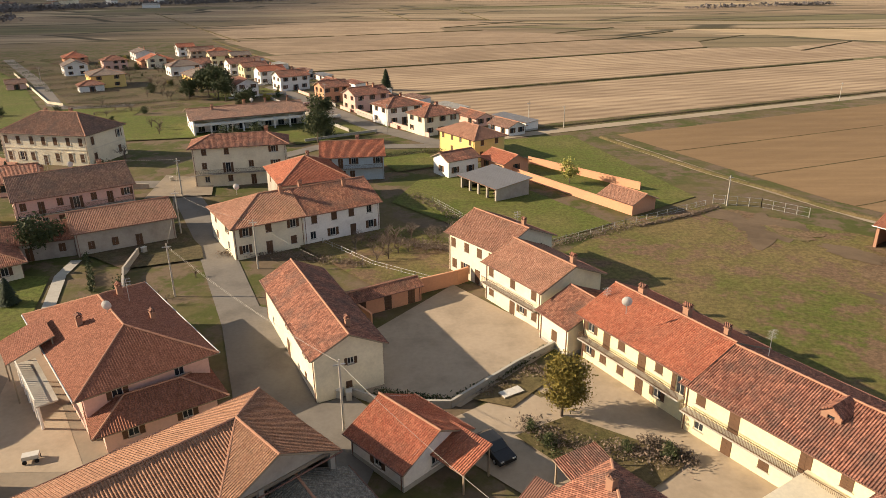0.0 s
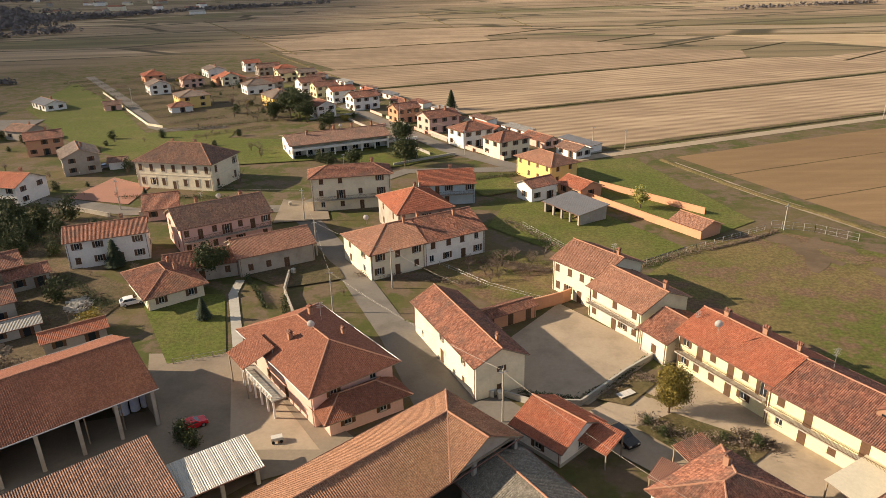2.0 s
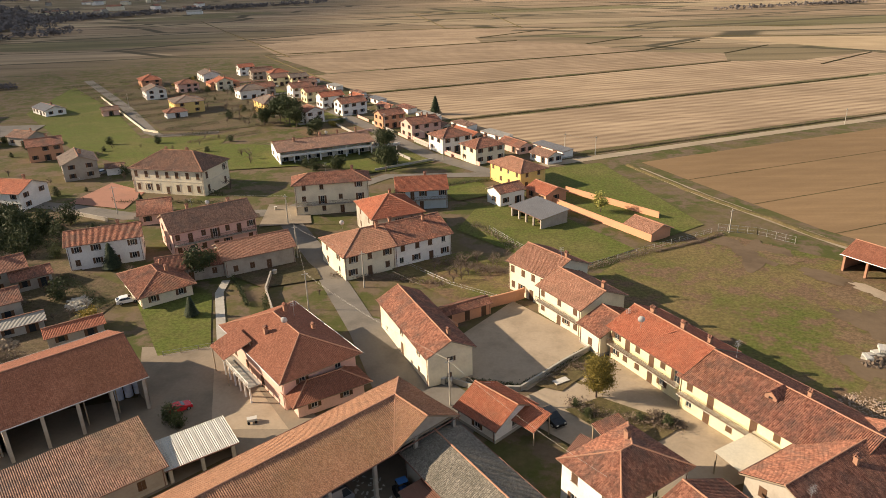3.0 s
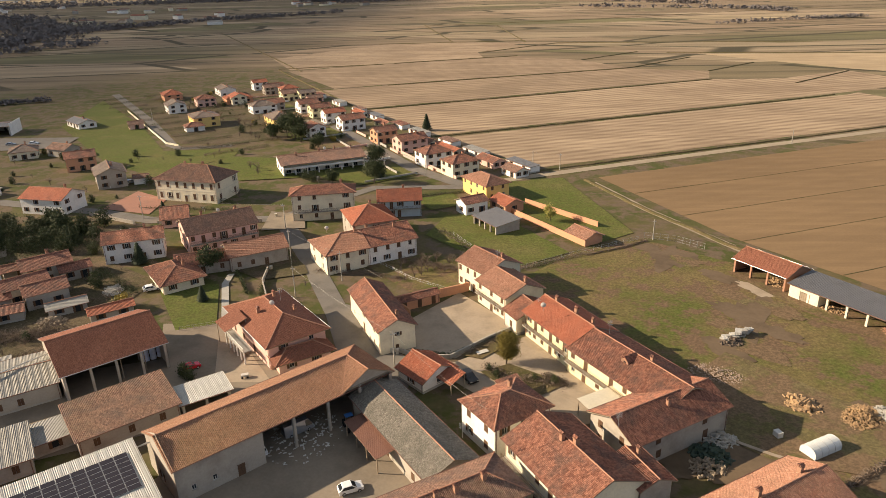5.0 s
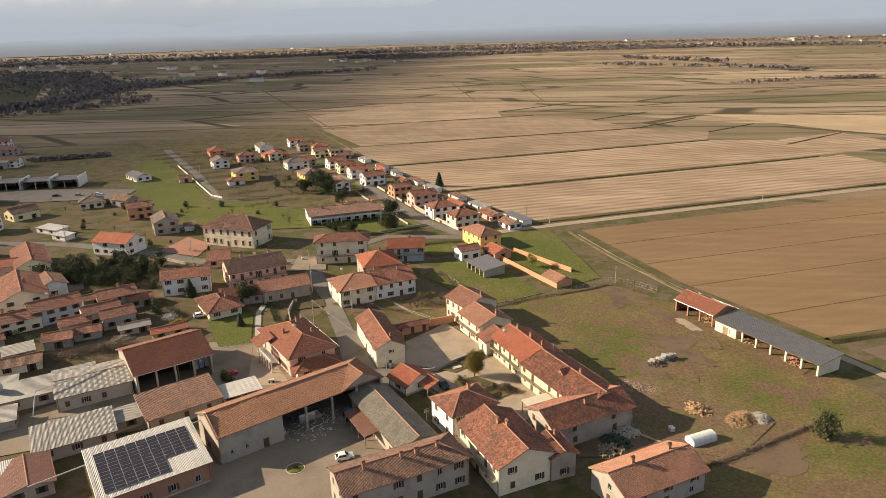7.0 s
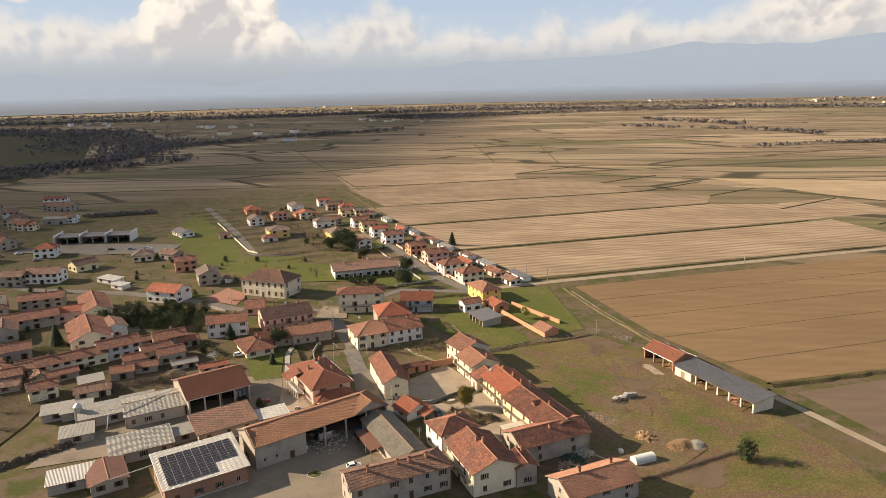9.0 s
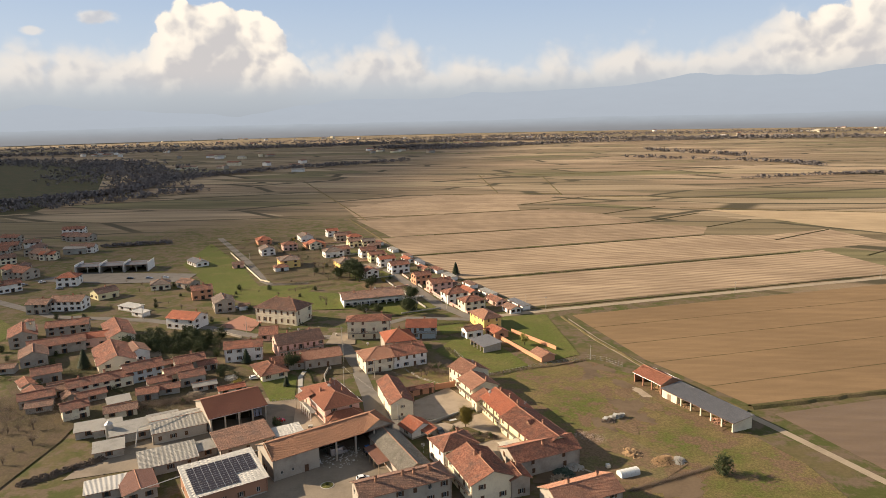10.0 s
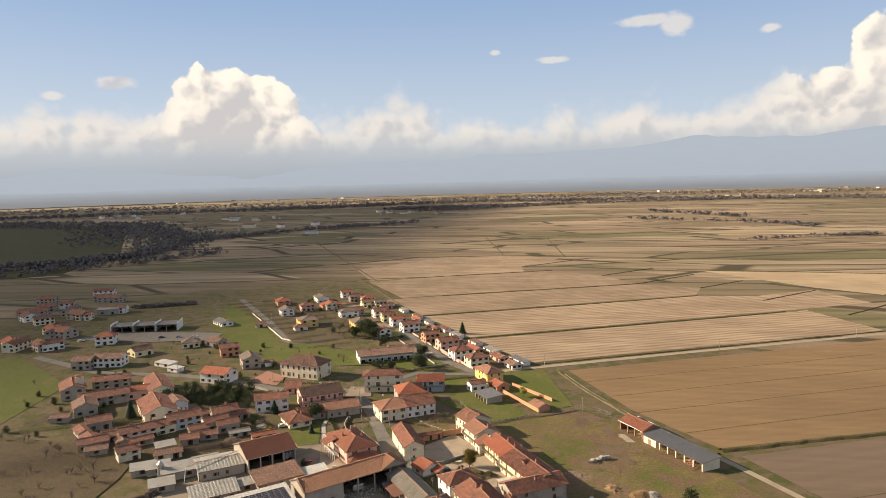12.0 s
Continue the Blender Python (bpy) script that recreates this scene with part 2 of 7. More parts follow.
RED = roof_tiles("tiles_red", (0.37, 0.118, 0.068), (0.47, 0.178, 0.105), (0.18, 0.095, 0.07), 0.4)
OLD = roof_tiles("tiles_old", (0.20, 0.085, 0.058), (0.42, 0.195, 0.13), (0.13, 0.095, 0.08), 0.7)
BROWN = roof_tiles("tiles_brown", (0.20, 0.115, 0.083), (0.36, 0.22, 0.16), (0.14, 0.11, 0.095), 0.65)
ORANGE = roof_tiles("tiles_orange", (0.335, 0.165, 0.108), (0.46, 0.255, 0.175), (0.24, 0.145, 0.10), 0.5)
VILLA = roof_tiles("tiles_villa", (0.27, 0.11, 0.068), (0.35, 0.152, 0.098), (0.24, 0.11, 0.07), 0.35)
BARN = roof_tiles("tiles_barn", (0.35, 0.18, 0.105), (0.44, 0.245, 0.155), (0.24, 0.145, 0.095), 0.45, 0.24, 0.42)
GREYTILE = roof_tiles("tiles_grey", (0.21, 0.17, 0.14), (0.28, 0.22, 0.18), (0.13, 0.11, 0.10), 0.5)
SLATE = roof_tiles("slate", (0.19, 0.175, 0.145), (0.30, 0.275, 0.23), (0.13, 0.125, 0.10), 0.5, 0.24, 0.3)
CORR = ribbed("corrugated_cement", (0.30, 0.285, 0.25), (0.16, 0.15, 0.125), 0.2, 0.7)
CORRW = ribbed("corrugated_pale", (0.52, 0.50, 0.45), (0.30, 0.28, 0.24), 0.3, 0.5)
RUST = ribbed("corrugated_rust", (0.20, 0.10, 0.07), (0.12, 0.065, 0.05), 0.2, 0.5)
GREYROOF = ribbed("grey_sheet", (0.15, 0.15, 0.155), (0.09, 0.09, 0.09), 0.4, 0.5)
CREAM = stained("plaster_cream", (0.74, 0.67, 0.50), (0.50, 0.43, 0.31), 0.5)
YELLOW = stained("plaster_yellow", (0.78, 0.70, 0.42), (0.58, 0.50, 0.32), 0.4)
BRIGHT = stained("plaster_bright_yellow", (0.76, 0.55, 0.20), (0.58, 0.40, 0.16), 0.3)
WHITE = stained("plaster_white", (0.80, 0.77, 0.71), (0.54, 0.50, 0.44), 0.5)
GREY = stained("plaster_grey", (0.40, 0.36, 0.30), (0.24, 0.21, 0.175), 0.7)
PINK = stained("plaster_pink", (0.68, 0.44, 0.36), (0.48, 0.32, 0.26), 0.4)
TERRA = stained("plaster_orange", (0.60, 0.31, 0.18), (0.44, 0.24, 0.15), 0.4)
BLUISH = stained("plaster_pale_blue", (0.46, 0.52, 0.54), (0.34, 0.35, 0.34), 0.4)
BRICKY = stained("brick_wall", (0.36, 0.20, 0.13), (0.25, 0.16, 0.11), 0.6, 0.95, 8.0)
STONE = stained("concrete", (0.40, 0.38, 0.33), (0.25, 0.23, 0.20), 0.5)
MORTAR = stained("ridge_mortar", (0.42, 0.22, 0.14), (0.25, 0.17, 0.13), 0.5, 0.95, 6.0, 0.8)
WOOD = stained("shutter_wood", (0.13, 0.075, 0.045), (0.07, 0.045, 0.03), 0.5)
WOODL = stained("weathered_wood", (0.30, 0.24, 0.17), (0.16, 0.13, 0.10), 0.5)
TRIM = stained("stone_trim", (0.66, 0.60, 0.46), (0.5, 0.45, 0.34), 0.4)
FRAME = stained("window_paint", (0.55, 0.53, 0.48), None, 0.2)
GLASS = glossy("window_glass", (0.025, 0.03, 0.035), 0.08)
ASPHALT = stained("asphalt", (0.18, 0.163, 0.14), (0.12, 0.108, 0.092), 0.7, 0.9, 2.5, 0.2)
YARD = stained("yard_gravel", (0.25, 0.207, 0.155), (0.15, 0.126, 0.093), 0.7, 0.95, 2.0, 0.12)
PAVED = stained("paving_concrete", (0.37, 0.30, 0.22), (0.24, 0.195, 0.14), 0.7, 0.9, 2.0, 0.18)
TRACK = stained("dirt_track", (0.34, 0.28, 0.20), (0.22, 0.17, 0.11), 0.6, 0.95, 1.5, 0.1)
CLAYPAVE = stained("red_paving", (0.33, 0.17, 0.12), (0.24, 0.14, 0.10), 0.4)
LAWN = turf("lawn", (0.10, 0.122, 0.029), (0.148, 0.138, 0.05), 0.56, (0.2, 0.15, 0.1), 0.75)
ROUGH = turf("rough_meadow", (0.098, 0.114, 0.029), (0.175, 0.135, 0.062), 0.49, (0.155, 0.105, 0.066), 0.485)
BANK = turf("ditch_bank", (0.09, 0.085, 0.035), (0.15, 0.115, 0.06), 0.5)
METAL = glossy("galvanised", (0.45, 0.45, 0.44), 0.45, 0.7)
CARBLACK = glossy("car_paint_black", (0.01, 0.011, 0.014), 0.15)
CARWHITE = glossy("car_paint_white", (0.75, 0.75, 0.74), 0.25)
CARRED = glossy("car_paint_red", (0.55, 0.02, 0.03), 0.25)
CARGREY = glossy("car_paint_silver", (0.36, 0.37, 0.39), 0.25, 0.5)
RUBBER = stained("rubber", (0.02, 0.02, 0.02))
BARK = stained("bark", (0.13, 0.10, 0.075), (0.08, 0.06, 0.05), 0.5)
SOLAR = glossy("solar_cells", (0.03, 0.025, 0.03), 0.25)

# ---- building blocks ----
class Mesh:
    """Vertices and faces with a material slot and u, v metres, gathered for one mesh."""

    def __init__(self):
        self.v, self.f, self.m, self.uv = [], [], [], []

    def face(self, pts, slot=0, uv=None):
        k = len(self.v)
        self.v += [tuple(p) for p in pts]
        self.f.append(tuple(range(k, k + len(pts))))
        self.m.append(slot)
        self.uv += list(uv) if uv else [(p[0] + p[1], p[2]) for p in pts]

    def box(self, x0, x1, y0, y1, z0, z1, slot=0):
        a, b, c, d = (x0, y0, z0), (x1, y0, z0), (x1, y1, z0), (x0, y1, z0)
        e, f, g, h = (x0, y0, z1), (x1, y0, z1), (x1, y1, z1), (x0, y1, z1)
        for q in ((a, b, f, e), (b, c, g, f), (c, d, h, g), (d, a, e, h), (e, f, g, h), (d, c, b, a)):
            self.face(q, slot)

    def tube(self, p, q, r0, r1=None, n=6, slot=0):
        p, q = Vector(p), Vector(q)
        r1 = r0 if r1 is None else r1
        w = (q - p).normalized()
        a = w.cross(Vector((0, 0, 1)) if abs(w.z) < 0.9 else Vector((1, 0, 0))).normalized()
        b = w.cross(a)
        ring = [a * math.cos(2 * math.pi * k / n) + b * math.sin(2 * math.pi * k / n) for k in range(n)]
        lo, hi = [p + c * r0 for c in ring], [q + c * r1 for c in ring]
        for k in range(n):
            self.face((lo[k], lo[(k + 1) % n], hi[(k + 1) % n], hi[k]), slot)
        self.face(hi, slot)
        self.face(lo[::-1], slot)

    def data(self, name, mats):
        me = bpy.data.meshes.new(name)
        me.from_pydata(self.v, [], self.f)
        for m in mats:
            me.materials.append(m)
        me.polygons.foreach_set("material_index", self.m)
        layer = me.uv_layers.new(name="UVMap")
        flat = np.array(self.uv, dtype=np.float32).ravel()
        layer.data.foreach_set("uv", flat)
        me.update()
        return me


def part(name, mesh, mats, parent, label="", m=None):
    """Links a mesh as one object under a thing or under a part."""
    if isinstance(mesh, Mesh):
        mesh = mesh.data(name, mats if isinstance(mats, (list, tuple)) else [mats])
    ob = new(name, mesh)
    ob.parent = parent
    if m is not None:
        ob.matrix_basis = m
    if label:
        ob["label"] = label
    return ob


def thing(name, x, y, z, ang, label, category, group="", kind=""):
    ob = new(name)
    ob.empty_display_size = 0.5
    ob.matrix_basis = pose(x, y, z, 0, 0, ang)
    return tagged(ob, label, category, group, kind)


def solid(name, mesh, mats, label, category, group="", kind="", m=None):
    ob = new(name, mesh.data(name, mats if isinstance(mats, (list, tuple)) else [mats]))
    if m is not None:
        ob.matrix_basis = m
    return tagged(ob, label, category, group, kind)


def wall_grid(mesh, start, way, length, z0, z1, holes, depth=0.16):
    """One upright wall face, outward on the right of its way, with the holes (a, b, c, d) = x from, x to, z from, z to sunk into it."""
    sx, sy = start
    nx, ny = way[1], -way[0]
    xs = sorted({0.0, length, *[v for h in holes for v in h[:2]]})
    zs = sorted({z0, z1, *[v for h in holes for v in h[2:]]})

    def at(x, z, d=0.0):
        return (sx + way[0] * x - nx * d, sy + way[1] * x - ny * d, z)

    for i in range(len(xs) - 1):
        for j in range(len(zs) - 1):
            cx, cz = (xs[i] + xs[i + 1]) / 2, (zs[j] + zs[j + 1]) / 2
            if any(h[0] < cx < h[1] and h[2] < cz < h[3] for h in holes):
                continue
            mesh.face((at(xs[i], zs[j]), at(xs[i + 1], zs[j]), at(xs[i + 1], zs[j + 1]), at(xs[i], zs[j + 1])))
    for a, b, c, d in holes:
        mesh.face((at(a, c), at(b, c), at(b, c, depth), at(a, c, depth)))
        mesh.face((at(a, d, depth), at(b, d, depth), at(b, d), at(a, d)))
        mesh.face((at(a, c, depth), at(a, d, depth), at(a, d), at(a, c)))
        mesh.face((at(b, c), at(b, d), at(b, d, depth), at(b, c, depth)))


STOCK = {}


def window_meshes(w, h, style):
    """Shared meshes of a window w by h, facing -y, its foot at the origin: frame, pane, shutter."""
    key = (round(w, 2), round(h, 2), style)
    if key not in STOCK:
        fr, pa, sh = Mesh(), Mesh(), Mesh()
        t = 0.07
        fr.box(-w / 2, -w / 2 + t, 0.08, 0.14, 0, h)
        fr.box(w / 2 - t, w / 2, 0.08, 0.14, 0, h)
        fr.box(-w / 2 + t, w / 2 - t, 0.08, 0.14, h - t, h)
        fr.box(-w / 2 + t, w / 2 - t, 0.08, 0.14, 0, t)
        fr.box(-0.03, 0.03, 0.085, 0.135, t, h - t)
        pa.box(-w / 2 + t, w / 2 - t, 0.12, 0.15, t, h - t)
        prof = [(0.0, 0.0), (-0.05, 0.0)]
        for k in range(5):
            prof += [(-0.05, h * (0.06 + 0.18 * k)), (-0.02, h * (0.07 + 0.18 * k)), (-0.05, h * (0.17 + 0.18 * k))]
        prof += [(-0.05, h), (0.0, h)]
        x0, x1 = -w / 4 + 0.01, w / 4 - 0.01
        for (y0, z0), (y1, z1) in zip(prof, prof[1:] + prof[:1]):
            sh.face(((x0, y0, z0), (x0, y1, z1), (x1, y1, z1), (x1, y0, z0)))
        sh.face([(x0, y, z) for y, z in prof][::-1]), sh.face([(x1, y, z) for y, z in prof])
        STOCK[key] = fr.data("window_frame", [FRAME]), pa.data("pane", [GLASS]), sh
    return STOCK[key]


def add_window(parent, x, y, z, turn, w, h, shut, wood, door=False, trim=False):
    fr, pa, sh = window_meshes(w, h, "w")
    win = part("door" if door else "window", fr, None, parent, "", pose(x, y, z, 0, 0, turn))
    part("pane", pa, None, win)
    if not door:
        key = (round(w, 2), "sill")
        if key not in STOCK:
            k = Mesh()
            k.box(-w / 2 - 0.1, w / 2 + 0.1, -0.09, 0.08, -0.08, -0.004)
            STOCK[key] = k.data("sill", [STONE])
        part("sill", STOCK[key], None, win)
    if trim:
        key = (round(w, 2), round(h, 2), "surround")
        if key not in STOCK:
            k = Mesh()
            k.box(-w / 2 - 0.2, -w / 2 - 0.004, -0.06, -0.003, -0.05, h + 0.2), k.box(w / 2 + 0.004, w / 2 + 0.2, -0.06, -0.003, -0.05, h + 0.2)
            k.box(-w / 2 - 0.3, w / 2 + 0.3, -0.12, -0.003, h + 0.204, h + 0.36)
            STOCK[key] = k.data("surround", [TRIM])
        part("surround", STOCK[key], None, win)
    if shut:
        key = (round(w, 2), round(h, 2), wood.name)
        if key not in STOCK:
            STOCK[key] = sh.data("shutter", [wood])
        k = w / 4 if shut == 1 else w * 0.76
        for s in (-1, 1):
            part("shutter", STOCK[key], None, win, "", pose(s * k, 0 if shut == 1 else -0.004, 0))


def far_window(parent, x, y, z, turn, w, h, wood):
    key = (round(w, 2), round(h, 2), "far", wood.name)
    if key not in STOCK:
        q = Mesh()
        q.box(-w / 2, w / 2, 0.10, 0.15, 0, h, 1)
        q.box(-w / 2 - 0.08, w / 2 + 0.08, -0.06, 0.10, -0.1, -0.004, 0)
        q.box(-w * 1.0, -w / 2, -0.05, -0.003, 0, h, 2)
        q.box(w / 2, w * 1.0, -0.05, -0.003, 0, h, 2)
        STOCK[key] = q.data("window", [STONE, GLASS, wood])
    part("window", STOCK[key], None, parent, "", pose(x, y, z, 0, 0, turn))


def roof_planes(L, W, over, h, pitch, kind, hip=None):
    """Each slope as (eave start, eave way, up-slope way, [(u, v top), ...]), and the ridge and hip lines."""
    l, w = L / 2 + over, W / 2 + over
    rise = pitch * w
    ez = h - pitch * over
    s = math.hypot(w, rise)
    U = s
    planes, lines = [], []
    k = math.sqrt(1 + pitch * pitch)
    hl = (hip or w) if kind in ("hip", "hip_a") else 0.0
    hr = (hip or w) if kind in ("hip", "hip_b") else 0.0
    if hl + hr > 2 * l:
        q = 2 * l / (hl + hr)
        hl, hr = hl * q, hr * q
    if kind == "mono":
        s2 = 2 * w * k
        planes.append(((-l, -w, ez), (1, 0, 0), (0, 1 / k, pitch / k), [(0, s2), (2 * l, s2)]))
        return planes, lines, (0, 0), ez
    if kind == "cross":
        # a front gable of half-width hip stands flush at the right end, its far side hipped
        rise2 = pitch * hip
        k2 = w / (rise2 / pitch)
        s2, x0 = hip * k, l - 2 * hip
        ps = rise2 / w
        kk = math.sqrt(1 + ps * ps)
        sm = w * kk
        top2 = ez + rise2
        planes.append(((-l, -w, ez), (1, 0, 0), (0, 1 / kk, ps / kk), [(0, sm, 0), (x0 + l, sm, 0), (x0 + hip + l, sm, sm)]))
        planes.append(((l, w, ez), (-1, 0, 0), (0, -1 / kk, ps / kk), [(0, 0, 0), (hip, sm, 0), (2 * l, sm, 0)]))
        planes.append(((l, -w, ez), (0, 1, 0), (-1 / k, 0, pitch / k), [(0, s2, 0), (w, s2, 0), (2 * w, 0, 0)]))
        planes.append(((x0, 0, ez), (0, -1, 0), (1 / k, 0, pitch / k), [(0, s2, s2), (w, s2, 0)]))
        j = Vector((x0 + hip, 0, top2))
        lines += [(Vector((-l, 0, top2)), j), (j, Vector((x0 + hip, -w, top2))), (j, Vector((l, w, ez))), (j, Vector((x0, -w, ez)))]
        return planes, lines, (0, 1), ez
    prof = [(0, s if hl == 0 else 0)] + ([(hl, s)] if hl else []) + ([(2 * l - hr, s)] if hr else []) + [(2 * l, s if hr == 0 else 0)]
    planes.append(((-l, -w, ez), (1, 0, 0), (0, 1 / k, pitch / k), prof))
    rev = [(2 * l - u, v) for u, v in prof[::-1]]
    planes.append(((l, w, ez), (-1, 0, 0), (0, -1 / k, pitch / k), rev))
    top = ez + rise
    a, b = Vector((-l + hl, 0, top)), Vector((l - hr, 0, top))
    lines.append((a, b))
    for hip, sx, end in ((hl, -1, a), (hr, 1, b)):
        if hip:
            pk = rise / hip
            q = math.sqrt(1 + pk * pk)
            v = hip * q
            planes.append(((sx * l, w if sx < 0 else -w, ez), (0, -1 if sx < 0 else 1, 0), (-sx / q, 0, pk / q), [(0, 0), (w, v), (2 * w, 0)]))
            lines += [(Vector((sx * l, -w, ez)), end), (Vector((sx * l, w, ez)), end)]
    return planes, lines, (hl, hr), ez


def roof_mesh(planes, near, col=0.24, thick=0.16):
    q = Mesh()
    for o, eu, ev, prof in planes:
        o, eu, ev = Vector(o), Vector(eu), Vector(ev)
        n = eu.cross(ev)
        width = prof[-1][0]

        prof = [(*p, 0.0)[:3] for p in prof]

        def bounds(u):
            for (u0, v0, b0), (u1, v1, b1) in zip(prof, prof[1:]):
                if u <= u1 + 1e-6:
                    f = (u - u0) / max(1e-6, u1 - u0)
                    return v0 + (v1 - v0) * f, b0 + (b1 - b0) * f
            return prof[-1][1:]

        seed = random.random() * 50
        if near:
            us = list(np.arange(0, width, col / 4)) + [width]
            steps = 4
        else:
            us = sorted({p[0] for p in prof})
            steps = 1
        sag = 0.07 if near else 0.0

        def at(u, f):
            hi, lo = bounds(u)
            v = lo + (hi - lo) * f
            bump = 0.055 * abs(math.sin(math.pi * u / col)) if near else 0.0
            return o + eu * u + ev * v + n * (bump + sag * noise.noise((u * 0.22 + seed, v * 0.3, seed))), (u + seed * 7, v)

        for u0, u1 in zip(us, us[1:]):
            for k in range(steps):
                c = [at(u0, k / steps), at(u1, k / steps), at(u1, (k + 1) / steps), at(u0, (k + 1) / steps)]
                q.face([p for p, _ in c], 0, [t for _, t in c])
        rim = [(u, lo) for u, hi, lo in prof]
        rim = [p for k, p in enumerate(rim) if k in (0, len(rim) - 1) or p[1] > 0 or prof[k - 1][2] > 0 or prof[min(k + 1, len(rim) - 1)][2] > 0]
        rim += [(u, hi) for u, hi, lo in prof[::-1] if hi > lo + 1e-6]
        low = [o + eu * u + ev * v - n * thick for u, v in rim]
        high = [o + eu * u + ev * v for u, v in rim]
        q.face(low[::-1], 1)
        for k in range(len(rim)):
            j = (k + 1) % len(rim)
            q.face((low[k], low[j], high[j], high[k]), 1)
    return q


def ridge_caps(lines):
    q = Mesh()
    for a, b in lines:
        d = b - a
        n = max(1, int(d.length / 0.9))
        for k in range(n):
            p, r = a + d * (k / n), a + d * ((k + 1.06) / n)
            up = Vector((0, 0, 0.03 + 0.02 * random.random()))
            q.tube(p + up, r + up * 0.6, 0.12, 0.10, 6)
    return q


def chimney(parent, x, y, z, size=0.55, tall=1.1, mats=None):
    body, cap = mats or (BRICKY, OLD)
    q = Mesh()
    q.box(-size / 2, size / 2, -size / 2, size / 2, -1.4, tall)
    q.box(-size / 2 - 0.07, size / 2 + 0.07, -size / 2 - 0.07, size / 2 + 0.07, tall, tall + 0.1)
    c = part("chimney", q, body, parent, "", pose(x, y, z))
    k = Mesh()
    for sx in (-1, 1):
        for sy in (-1, 1):
            k.box(sx * size * 0.36 - 0.06, sx * size * 0.36 + 0.06, sy * size * 0.36 - 0.06, sy * size * 0.36 + 0.06, tall + 0.1, tall + 0.34)
    w = size / 2 + 0.1
    a = [(-w, -w, tall + 0.34), (w, -w, tall + 0.34), (w, w, tall + 0.34), (-w, w, tall + 0.34)]
    t0, t1 = (-w, 0, tall + 0.58), (w, 0, tall + 0.58)
    k.face((a[0], a[1], t1, t0)), k.face((a[2], a[3], t0, t1)), k.face((a[1], a[2], t1)), k.face((a[3], a[0], t0)), k.face(a[::-1])
    part("cap", k, cap, c)


